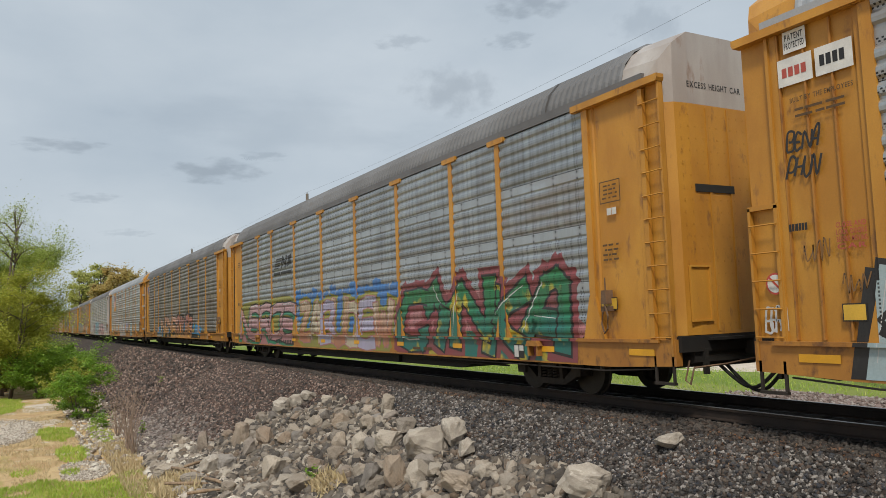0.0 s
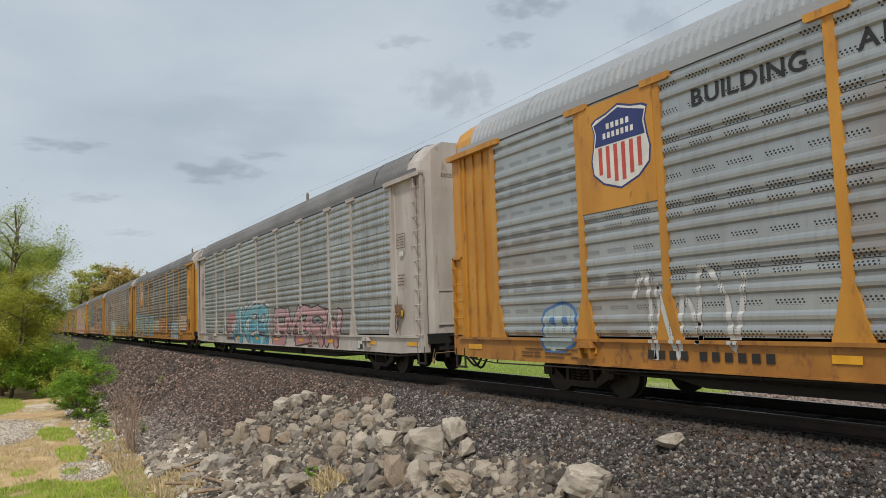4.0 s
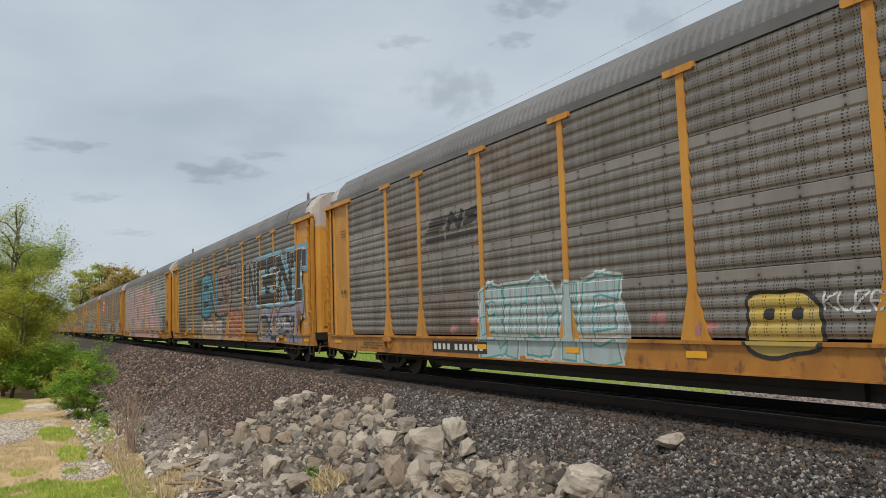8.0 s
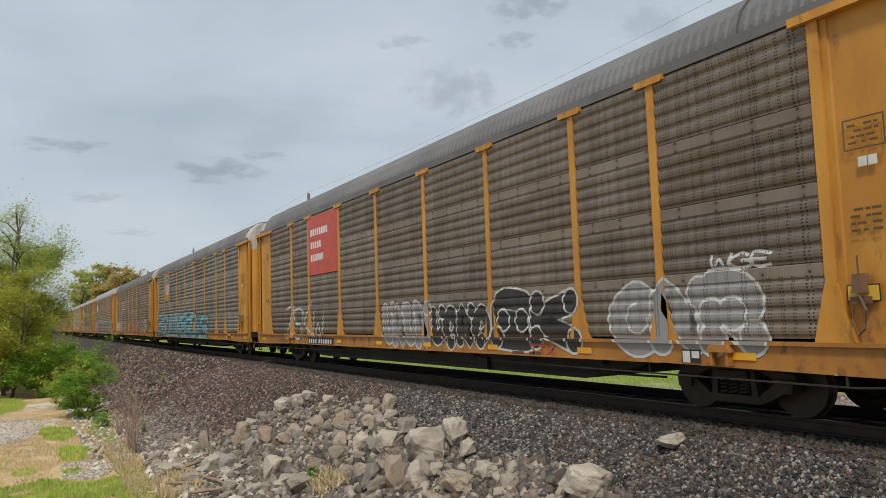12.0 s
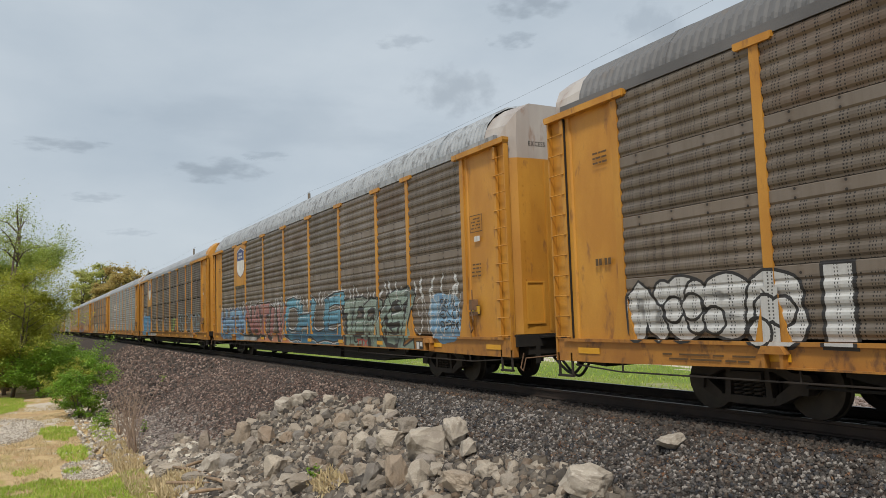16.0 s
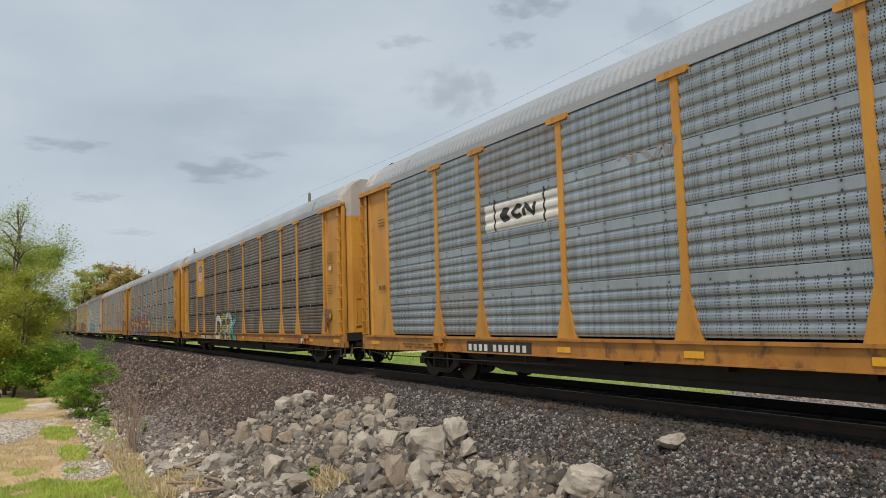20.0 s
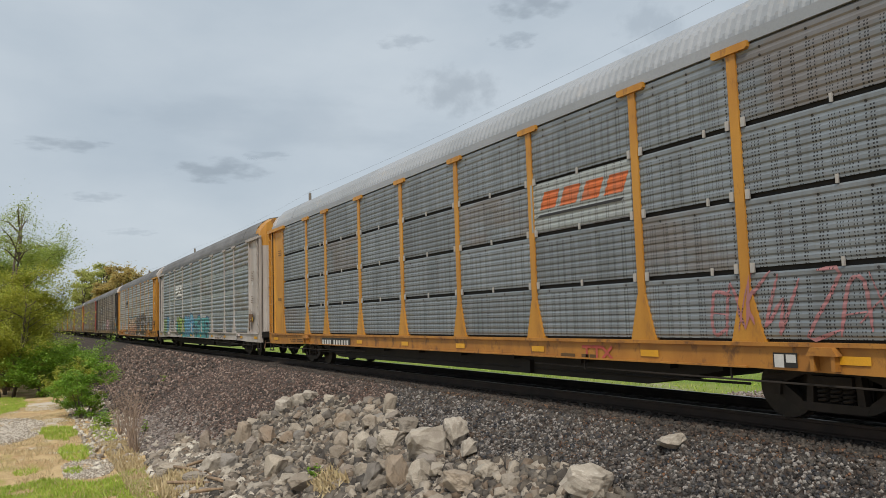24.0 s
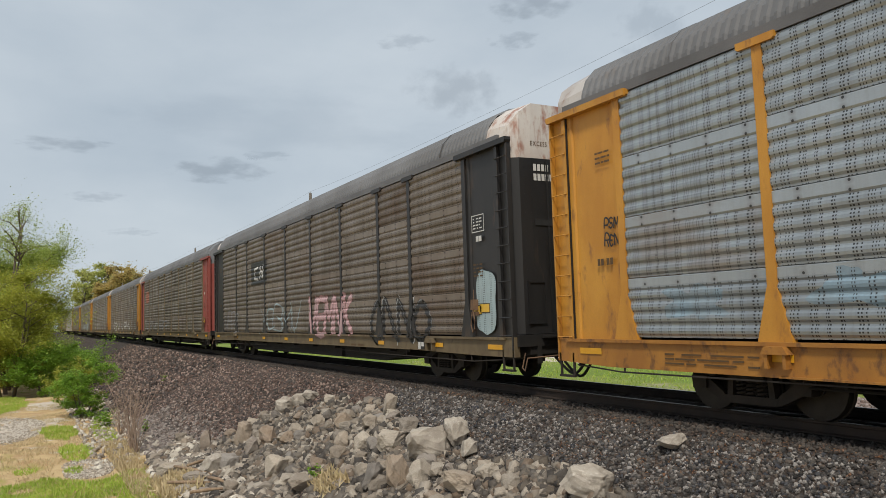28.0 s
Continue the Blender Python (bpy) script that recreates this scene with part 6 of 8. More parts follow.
def letter(index, lines, w, ink, fill, edge, level, label="", halo=None, shine=None, drop=None, flare=1.25, far=0.2):
    """One stout painted letter: halo, drop shadow, outline, fill and a thin highlight."""
    if flare > 1.12:                # lively letters bow a little between their corners
        lines = [curve(p, 2) for p in lines]
    bars_of = lambda grow, dx=0.0, dz=0.0: [q for p in lines for q in slab([(x + dx, z + dz) for x, z in p], w, grow, flare)]
    if halo:
        decal(index, "graffiti_halo", bars_of(ink + far * 0.5), C[halo], 0.9 + 0.05 * level)
    if drop:
        decal(index, "graffiti_shadow", bars_of(ink, -0.13, -0.10), C[drop], 1.5 + 0.05 * level)
    decal(index, "graffiti_outline", bars_of(ink), C[edge], 2 + 0.4 * level)
    decal(index, "graffiti_fill", bars_of(0.0), C[fill], 2.2 + 0.4 * level, label)
    if shine:
        d = w * 0.34
        decal(index, "graffiti_highlight", [ribbon([(x - d * 0.7, z + d) for x, z in p], min(0.035, w * 0.13), 0.0, 0.012) for p in lines], C[shine], 2.4 + 0.4 * level)


def graffiti(index, word, u1, u0, z0, z1, fill, edge, halo=None, shine=None, seed=1, label="", jitter=0.05, shear=0.12, thick=0.30, ink=0.04, drop=None, flare=1.25, overlap=0.12, far=0.2):
    """A painted piece of stout letters; fill may name a colour for each letter in turn."""
    fills = [fill] if isinstance(fill, str) else fill
    w = min(thick * (u1 - u0) / len(word), 0.215 * (z1 - z0))
    for k, lines in enumerate(pen(word, -u1, -u0, z0, z1, w + ink, seed, jitter, shear, overlap, 1)):
        letter(index, lines, w, ink, fills[k % len(fills)], edge, k % 4, label if k == 0 else "", halo, shine, drop, flare, far)


def flames(index, count, u1, u0, z0, z1, color, seed, w=0.07):
    """Short tapering licks of paint above a piece."""
    r = random.Random(seed)
    out = []
    for k in range(count):
        x = -u1 + (u1 - u0) * (k + r.uniform(0.1, 0.9)) / count
        h = (z1 - z0) * r.uniform(0.4, 1.0)
        out.append(ribbon(curve([(x, z0), (x + r.uniform(-0.12, 0.12), z0 + h * 0.5), (x + r.uniform(-0.16, 0.16), z0 + h)], 3), w * r.uniform(0.6, 1.3), 0.02, 0.012))
    decal(index, "graffiti_flames", out, C[color], 1.9)


def runs(index, count, u1, u0, z0, z1, color, seed, w=0.025):
    """Thin wandering upright lines."""
    r = random.Random(seed)
    out = []
    for k in range(count):
        x = -u1 + (u1 - u0) * (k + 0.5 + r.uniform(-0.3, 0.3)) / count
        out.append(ribbon(curve([(x + r.uniform(-0.1, 0.1), z0 + (z1 - z0) * f) for f in (0, 0.25, 0.5, 0.75, 1.0)], 3), w))
    decal(index, "paint_line", out, C[color], 5.5)


def stroke(points, w):
    """A bent stripe through the points."""
    out = []
    for (x0, z0), (x1, z1) in zip(points, points[1:]):
        d = math.hypot(x1 - x0, z1 - z0) or 1
        nx, nz = -(z1 - z0) / d * w / 2, (x1 - x0) / d * w / 2
        ex, ez = (x1 - x0) / d * w * 0.3, (z1 - z0) / d * w * 0.3
        out.append(([(x0 + nx - ex, z0 + nz - ez), (x0 - nx - ex, z0 - nz - ez), (x1 - nx + ex, z1 - nz + ez), (x1 + nx + ex, z1 + nz + ez)], [[0, 1, 2, 3]]))
    return out


def shapes(n, x0, x1, z0, z1, w, seed):
    """Heavy interlocking strokes."""
    r = random.Random(seed)
    lines = pen("".join(r.choice("ZSNECX") for _ in range(n)), x0, x1, z0, z1, w, seed, 0.04, 0.1, 0.0, 2)
    return [ribbon(p, w) for g in lines for p in g]


def wild(index, n, u1, u0, z0, z1, fill, edge, second=None, halo=None, w=0.22, seed=1, label=""):
    """Illegible interlocking letters with sharp ends."""
    r = random.Random(seed)
    word = "".join(r.choice("AEKNRSVXZMBW") for _ in range(n))
    if w < 0.15:
        lines = pen(word, -u1, -u0, z0, z1, w * 1.5, seed, 0.10, 0.22, 0.28, 3)
        lay(index, "tag_stroke", lines, w, C[fill], 3, label, 0.03, w * 0.4)
        return
    graffiti(index, word, u1, u0, z0, z1, fill, edge, halo, second, seed, label, 0.08, 0.2, 0.30, 0.04, None, 1.5, 0.3)


def scrawl(index, n, u1, u0, z0, z1, color, seed, w=0.035, label=""):
    """A thin hand-style tag."""
    r = random.Random(seed)
    p = []
    for i in range(n * 3 + 1):
        f = i / (n * 3)
        p.append((-u1 + (u1 - u0) * f + r.uniform(-0.3, 0.3) * (u1 - u0) / n, z0 + (z1 - z0) * (0.5 + 0.5 * math.sin(i * 2.2 + r.uniform(-0.6, 0.6)))))
    decal(index, "tag", [ribbon(curve(p, 4), w)], C[color], 3, label)


def blob(x0, x1, z0, z1, seed, rough=0.3, n=36):
    pts = []
    for k in range(n):
        a = 2 * math.pi * k / n
        g = 1 + rough * noise.noise((math.cos(a) * 1.8, math.sin(a) * 1.8, seed * 3.3))
        ca, sa = math.cos(a), math.sin(a)
        sq = (abs(ca) ** 4 + abs(sa) ** 4) ** -0.25
        pts.append(((x0 + x1) / 2 + (x1 - x0) / 2 * ca * sq * g * 0.92, (z0 + z1) / 2 + (z1 - z0) / 2 * sa * sq * g * 0.92))
    return pts + [((x0 + x1) / 2, (z0 + z1) / 2)], [[k, (k + 1) % n, n] for k in range(n)]


def blotch(index, u1, u0, z0, z1, color, seed, layer=0.5, rough=0.3, name="graffiti_ground", label=""):
    decal(index, name, [blob(-u1, -u0, z0, z1, seed, rough)], C[color], layer, label)


def bubbles(index, count, u1, u0, z0, z1, edge, fill, seed, label="", word=""):
    """Round throw-up letters: fat strokes with an outline."""
    r = random.Random(seed)
    if count == 1:
        decal(index, "graffiti_outline", [blob(-u1, -u0, z0, z1, seed, 0.16)], C[edge], 2)
        decal(index, "graffiti_fill", [blob(-u1 + 0.06, -u0 - 0.06, z0 + 0.06, z1 - 0.06, seed, 0.16)], C[fill], 3, label)
        for f in (0.35, 0.68):
            x = -u1 + (u1 - u0) * f
            decal(index, "graffiti_mark", [blob(x - 0.09, x + 0.09, z0 + 0.55 * (z1 - z0), z0 + 0.72 * (z1 - z0), seed + 3, 0.1, 16)], C[edge], 4)
        return
    w = min(0.46 * (u1 - u0) / count, 0.34 * (z1 - z0))
    word = word or "".join(r.choice("SEACONRUB") for _ in range(count))
    for k, g in enumerate(pen(word, -u1, -u0, z0, z1, w + 0.10, seed, 0.04, 0.05, 0.30, 4)):
        caps = [q for p in g for q in (p[0], p[-1])]
        for name, more, key, lift in (("graffiti_outline", 0.045, edge, 2.0), ("graffiti_fill", 0.0, fill, 2.22)):
            decal(index, name, [ribbon(p, w + 2 * more) for p in g] + [disc(x, z, w / 2 + more) for x, z in caps], C[key], lift + 0.45 * (k % 4), label if k == 0 and not more else "")


def outline_word(index, word, u1, u0, z0, z1, edge, shine, seed, w=0.09, label="", shear=0.1):
    """Letters drawn as one thick line with a thin highlight, not filled."""
    lines = pen(word, -u1, -u0, z0, z1, w, seed, 0.05, shear, 0.15, 5)
    lay(index, "graffiti_outline", lines, w, C[edge], 2, label)
    if shine:
        lay(index, "graffiti_highlight", [[[(x + w * 0.35, z) for x, z in p] for p in g] for g in lines], w * 0.35, C[shine], 3)


def rect(x0, x1, z0, z1):
    return [(x0, z0), (x1, z0), (x1, z1), (x0, z1)], [[0, 1, 2, 3]]


def lettering(index, text, x0, x1, z0, z1, material, name="lettering", label=""):
    """Plain legible words, fitted between x0 and x1."""
    plain_letters = []
    pen = 0.0
    widths = []
    for ch in text:
        if ch == " ":
            widths.append((ch, 0.35))
            continue
        vs = glyph(ch, 0.02)[0]
        widths.append((ch, max(v[0] for v in vs) - min(v[0] for v in vs) + 0.12))
    total = sum(w for _, w in widths)
    sx = (x1 - x0) / total
    for ch, w in widths:
        if ch != " ":
            vs, fs = glyph(ch, 0.02)
            ax, az, bz = min(v[0] for v in vs), 0.0, 0.70
            plain_letters.append(([(x0 + (pen + v[0] - ax) * sx, z0 + (v[1] - az) / (bz - az) * (z1 - z0)) for v in vs], fs))
        pen += w
    return decal(index, name, plain_letters, material, 4, label)


def bars(index, u1, u0, z0, z1, cells, material, name="stencil_bars", gap=0.3, rows=1, seed=0):
    """Plain bars in place of writing that is not spelt out. cells: lengths in a row, 0 for a space."""
    out = []
    r = random.Random(seed)
    h = (z1 - z0) / rows
    pad = 0.12 if rows == 1 else 0.3
    for k in range(rows):
        unit = (u1 - u0) / sum(c or 0.6 for c in cells)
        x = -u1
        for c in cells:
            if c:
                out.append(rect(x, x + c * unit * (1 - gap * 0.5), z0 + h * k + h * pad, z0 + h * (k + 1) - h * pad))
            x += (c or 0.6) * unit
        cells = tuple(r.sample(cells, len(cells)))
    if name == "number_bars":
        for piece in out:
            decal(index, "number_bar", [piece], material, 5)
    else:
        decal(index, name, out, material, 5)


def number_board(index, u1, u0, z0, z1, board=True):
    if board:
        decal(index, "number_board", [rect(-u1, -u0, z0, z1)], M["board_black"], 4, "black board for the car's number")
    bars(index, u1 - 0.08, u0 + 0.08, z0 + 0.04, z1 - 0.04, (1, 1, 1, 1, 0, 1, 1, 1, 1, 1, 1), M["stencil_white"] if board else M["board_black"], "number_bars", 0.8)


def frame_mark(index, u1, u0, z0, z1, material, w=0.018):
    decal(index, "stencil_frame", [rect(-u1, -u0, z0, z0 + w), rect(-u1, -u0, z1 - w, z1), rect(-u1, -u1 + w, z0 + w, z1 - w), rect(-u0 - w, -u0, z0 + w, z1 - w)], material, 4)
    bars(index, u1 - 0.06, u0 + 0.06, z0 + 0.05, z1 - 0.05, (2, 0, 1, 0, 2), material, "stencil_bars", 0.4, 4, index)


def yellow_label(index, u1, u0, z0, z1):
    decal(index, "height_label", [rect(-u1, -u0, z0, z1)], M["board_black"], 4)
    decal(index, "label_face", [rect(-u1 + 0.015, -u0 - 0.015, z0 + 0.015, z1 - 0.015)], M["label_yellow"], 5, "yellow excess height label")
    for k, w in enumerate(("EXCESS HEIGHT", "THIS CAR")):
        h = (z1 - z0) * 0.3
        zz = z0 + (z1 - z0) * (0.14 + 0.42 * k)
        lettering(index, w, -u1 + 0.04, -u0 - 0.04, zz, zz + h, M["board_black"], "label_text")


def round_sign(index, u, z, r=0.14):
    ring = lambda a: ([(-u + a * math.cos(2 * math.pi * k / 20), z + a * math.sin(2 * math.pi * k / 20)) for k in range(20)], [list(range(20))])
    decal(index, "warning_disc", [ring(r)], M["sign_red"], 4, "round red and white prohibition sign")
    decal(index, "disc_face", [ring(r * 0.82)], M["plate_white"], 5)
    decal(index, "disc_bar", stroke([(-u - r * 0.55, z + r * 0.55), (-u + r * 0.55, z - r * 0.55)], r * 0.2), M["sign_red"], 6)


def shield(index, u1, u0, z0, z1, faded=False, plate=True, tail=3.15):
    """A yellow plate with a shield emblem: blue head, striped body."""
    car, _ = STYLE[index]
    a, b = -u1, -u0
    if plate:
        bm = bmesh.new()
        box(bm, POSTS[8] + 0.07, POSTS[7] - 0.07, SHEET - 0.050, SHEET - 0.038, tail, 4.97)
        part("sign_plate", bm, M["yellow"], car, "yellow plate with a shield emblem")
    y = SHEET - 0.05

    def flat(name, outline, k, material):
        bm = bmesh.new()
        bm.faces.new([bm.verts.new((x, y - 0.002 - 0.002 * k, z)) for x, z in outline])
        part(name, bm, material, car)

    def outline(g):
        w, h, cx, cz = (b - a) / 2 * g, (z1 - z0) / 2 * g, (a + b) / 2, (z0 + z1) / 2
        pts = [(-0.95, 0.72), (-0.80, 0.80), (-0.45, 0.86), (0, 1.0), (0.45, 0.86), (0.80, 0.80), (0.95, 0.72), (0.86, 0.45), (0.92, 0.1), (1.0, -0.2), (0.95, -0.55), (0.6, -0.82), (0, -1.0), (-0.6, -0.82), (-0.95, -0.55), (-1.0, -0.2), (-0.92, 0.1), (-0.86, 0.45)]
        return [(cx + x * w, cz + z * h) for x, z in pts][::-1]

    flat("shield_border", outline(1.0), 0, M["shield_blue"])
    flat("shield_face", outline(0.95), 1, M["plate_white"])
    cx, cz, w, h = (a + b) / 2, (z0 + z1) / 2, (b - a) / 2 * 0.9, (z1 - z0) / 2 * 0.9
    flat("shield_head", [(cx + x * w, cz + z * h) for x, z in ((-0.93, 0.12), (0.93, 0.12), (0.86, 0.45), (0.95, 0.72), (0.45, 0.86), (0, 1.0), (-0.45, 0.86), (-0.95, 0.72), (-0.86, 0.45))], 2, M["shield_blue"])
    if not faded:
        for k in range(6):
            x = -0.8 + k * 0.29
            low = -0.95 + 0.42 * abs(x + 0.07)
            flat("shield_stripe", [(cx + p * w, cz + q * h) for p, q in ((x, low), (x + 0.14, low), (x + 0.14, 0.08), (x, 0.08))], 2, M["sign_red"])
    for p, q, n in ((0.36, 0.60, 7), (0.60, 0.46, 5)):
        for k in range(n):
            a0 = -q + 2 * q * k / n
            flat("shield_bar", [(cx + x * w, cz + z * h) for x, z in ((a0, p - 0.075), (a0 + 1.25 * q / n, p - 0.075), (a0 + 1.25 * q / n, p + 0.075), (a0, p + 0.075))], 3, M["plate_white"])


def end_words(index, z=4.92, material="board_black"):
    """The words painted across an end hood."""
    car, _ = STYLE[index]
    V, F = [], []
    pen = -1.0
    for ch in "EXCESS HEIGHT CAR":
        if ch == " ":
            pen += 0.05
            continue
        vs, fs = glyph(ch, 0.015)
        ax, bx = min(v[0] for v in vs), max(v[0] for v in vs)
        base = len(V)
        V.extend((0.004, pen + (v[0] - ax) * 0.105, z + v[1] * 0.135) for v in vs)
        F.extend([base + i for i in f] for f in fs)
        pen += (bx - ax) * 0.105 + 0.018
    me = bpy.data.meshes.new("end_lettering")
    me.from_pydata(V, [], F)
    me.materials.append(M[material])
    put("end_lettering", me, car)


def stripes_logo(index, u1, u0, z0, z1, material):
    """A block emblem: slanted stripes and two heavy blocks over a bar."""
    x0, w, h = -u1, u1 - u0, z1 - z0
    p = [rect(x0 + 0.03 * w * k, x0 + (0.10 + 0.05 * k) * w + 0.18 * w, z0 + h * (0.34 + 0.12 * k), z0 + h * (0.41 + 0.12 * k)) for k in range(5)]
    p += stroke([(x0 + 0.45 * w, z0 + 0.40 * h), (x0 + 0.52 * w, z0 + 0.9 * h), (x0 + 0.66 * w, z0 + 0.42 * h), (x0 + 0.72 * w, z0 + 0.92 * h)], 0.15)
    p += stroke([(x0 + 0.97 * w, z0 + 0.88 * h), (x0 + 0.80 * w, z0 + 0.8 * h), (x0 + 0.95 * w, z0 + 0.58 * h), (x0 + 0.76 * w, z0 + 0.46 * h)], 0.13)
    p += [rect(x0, x0 + 0.38 * w, z0, z0 + 0.16 * h), rect(x0 + 0.42 * w, x0 + w, z0, z0 + 0.16 * h)]
    decal(index, "emblem", p, material, 4, "black slanted block emblem")


def common(index, plain_end=False):
    """Stencils and reflectors that every car carries."""
    if index <= 20 and not plain_end:
        frame_mark(index, 1.52, 1.02, 3.27, 3.64, M["stencil_white"] if index == 19 else M["stencil"])
        bars(index, 1.50, 1.10, 2.30, 2.62, (2, 1, 0, 2), M["stencil"], "stencil_bars", 0.4, 4, index)
        bars(index, 1.36, 1.12, 3.05, 3.20, (1, 1), M["stencil_white"], "stencil_bars", 0.2, 1, index)
        bars(index, 26.0, 25.62, 3.95, 4.20, (2, 1, 2), M["stencil"], "stencil_bars", 0.3, 3, index + 1)
        bars(index, 26.05, 25.65, 2.25, 2.40, (1, 1, 0, 1, 1), M["stencil"], "stencil_bars", 0.4, 1, index + 2)
        yellow_label(index, 1.62, 1.22, 1.52, 1.72)
    if index <= 20:
        end_words(index, 4.92, "stencil" if index == 19 else "board_black")
    for u in (0.7, 3.1, 6.4, 9.3, 12.2, 15.0, 18.0, 22.6, 26.3):
        w = 0.55 if u in (0.7, 26.3) else 0.38
        decal(index, "reflector", [rect(-u - w / 2, -u + w / 2, 0.80, 0.90)], M["reflector"], 6)
    if index <= 19:
        decal(index, "data_plate", [rect(-4.2, -3.85, 0.66, 0.92)], M["board_black"], 6)
        decal(index, "data_face", [rect(-4.18, -4.04, 0.68, 0.90), rect(-4.01, -3.87, 0.80, 0.90)], M["stencil_white"], 7)
        bars(index, 24.6, 22.9, 0.68, 0.88, (2, 1, 0, 3, 0, 1), M["stencil"], "stencil_bars", 0.2, 3, index)
        bars(index, 8.6, 7.6, 0.72, 0.80, (2, 0, 1, 1), M["stencil"], "stencil_bars", 0.2, 1, index)


for i in range(-1, 28):
    common(i, i in (-1, 2))

# car with flat end panels, at the head of the view
for index, t in ((-1, 1), (2, 0)):
    a, b = (27.22 - 0.60, 27.22 - 1.78) if t else (1.70, 0.35)
    bars(index, a - 0.02, b + 0.9, 2.40, 2.52, (1, 1, 0.4, 1, 1, 1, 1), M["board_black"], "stencil_bars", 0.4)
decal(-1, "maker_plate", [rect(-26.60, -26.12, 4.25, 4.60), rect(-26.08, -25.60, 4.25, 4.60)], M["plate_white"], 4, "white maker's plate in two halves")
bars(-1, 26.54, 26.18, 4.34, 4.50, (1, 1, 1, 1), M["stencil_red"], "plate_bars", 0.5)
bars(-1, 26.02, 25.68, 4.34, 4.52, (1, 1, 1, 1), M["board_black"], "plate_bars", 0.5)
decal(-1, "patent_plate", [rect(-26.50, -26.18, 4.66, 4.94)], M["plate_white"], 4)
lettering(-1, "PATENT", -26.47, -26.21, 4.82, 4.90, M["board_black"])
lettering(-1, "PROTECTED", -26.48, -26.20, 4.71, 4.79, M["board_black"])
lettering(-1, "BUILT BY THE EMPLOYEES", -26.46, -25.62, 4.02, 4.08, M["stencil"])
bars(-1, 26.40, 25.70, 3.80, 3.96, (2, 1, 2), M["stencil"], "stencil_bars", 0.3, 2)
outline_word(-1, "BENA", 26.55, 26.08, 3.40, 3.66, "black", None, 5, 0.03, "black scrawled tag", 0.25)
outline_word(-1, "PHUN", 26.56, 26.12, 3.06, 3.34, "black", None, 6, 0.03, "", 0.25)
for k, wd in enumerate(("CAR", "BEFORE MOVING", "LOCK DOORS", "CLOSE AND")):
    lettering(-1, wd, -25.98, -25.60, 2.14 + 0.085 * k, 2.20 + 0.085 * k, M["stencil_red"])
    lettering(2, wd, -1.45, -0.98, 2.0 + 0.10 * k, 2.07 + 0.10 * k, M["stencil_red"])
round_sign(-1, 26.86, 1.78)
outline_word(-1, "BERA", 27.03, 26.72, 1.15, 1.50, "white", None, 8, 0.03, "small white scrawled tag")
scrawl(-1, 4, 26.42, 26.05, 2.02, 2.30, "stain", 9, 0.018)
scrawl(-1, 4, 25.95, 25.62, 1.62, 1.86, "stain", 10, 0.018)
yellow_label(-1, 25.98, 25.68, 1.29, 1.50)
graffiti(-1, "KUESRA", 25.5, 17.0, 0.62, 2.1, "pale", "black", None, "white", 9, "black and silver graffiti", 0.06, 0.15, 0.3, 0.07, "black")

# green piece, pale piece in a blue cloud, pink piece
blotch(0, 26.0, 17.7, 1.0, 2.45, "olive", 4, 0.3, 0.25)
blotch(0, 25.4, 17.75, 0.55, 1.12, "rose", 5, 0.8, 0.15)
graffiti(0, "NERCE", 25.5, 18.0, 0.80, 2.15, "dusty_pink", "black", None, "white", 3, "pink graffiti letters with black outline", 0.05, 0.2, 0.33, 0.05, "green", 1.35)
outline_word(0, "AUM", 18.5, 18.0, 1.45, 1.66, "green", None, 12, 0.03)
blotch(0, 17.9, 9.4, 0.85, 2.35, "blue", 3, 0.3, 0.16)
blotch(0, 17.5, 9.6, 0.53, 1.05, "olive", 13, 0.45, 0.1)
for k in range(15):
    blotch(0, 17.8 - 0.56 * k, 17.2 - 0.56 * k, 2.0, 2.45 + 0.14 * (k % 3 == 0), "blue", 70 + k, 0.32, 0.4)
graffiti(0, "ZABUCEW", 17.3, 9.9, 0.74, 2.08, ("clay", "cream", "lilac"), "rose", "olive", "white", 11, "pale letters with rose outline in a blue cloud", 0.06, 0.12, 0.30, 0.035, None, 1.2, 0.2)
blotch(0, 9.4, 2.0, 0.80, 2.15, "rose", 6, 0.3, 0.25)
blotch(0, 9.0, 2.2, 0.53, 1.2, "sea", 16, 0.5, 0.12)
graffiti(0, "CYNKA", 9.1, 2.3, 0.72, 2.22, "sea", "black", "maroon", "white", 4, "large green graffiti letters on red", 0.07, 0.28, 0.36, 0.05, None, 1.5, 0.2, 0.3)
stripes_logo(0, 20.4, 18.2, 3.25, 3.95, M["board_black"])
number_board(0, 20.3, 17.95, 0.66, 0.90, False)

# orange piece on blue
blotch(1, 21.6, 5.2, 0.55, 1.62, "azure", 7, 0.3, 0.08)
blotch(1, 19.2, 5.4, 0.55, 1.02, "black", 8, 0.5, 0.06)
graffiti(1, "NANE", 19.3, 13.5, 0.66, 2.02, "sunset", "black", None, "white", 5, "orange wildstyle graffiti on blue", 0.07, 0.22, 0.30, 0.05, "black", 1.5, 0.25)
graffiti(1, "RILES", 13.3, 8.4, 0.66, 2.02, "ember", "black", "black", "white", 6, "orange letters with heavy black shadow", 0.05, 0.2, 0.32, 0.055, "black", 1.4, 0.15)
blotch(1, 13.0, 8.6, 0.60, 0.95, "sunset", 9, 3.9, 0.5)
letter(1, [[(-8.2, 1.12), (-7.75, 1.22), (-7.62, 1.5)]], 0.14, 0.05, "gold", "black", 1)
outline_word(1, "O", 10.9, 9.3, 1.5, 2.5, "black", None, 71, 0.035)
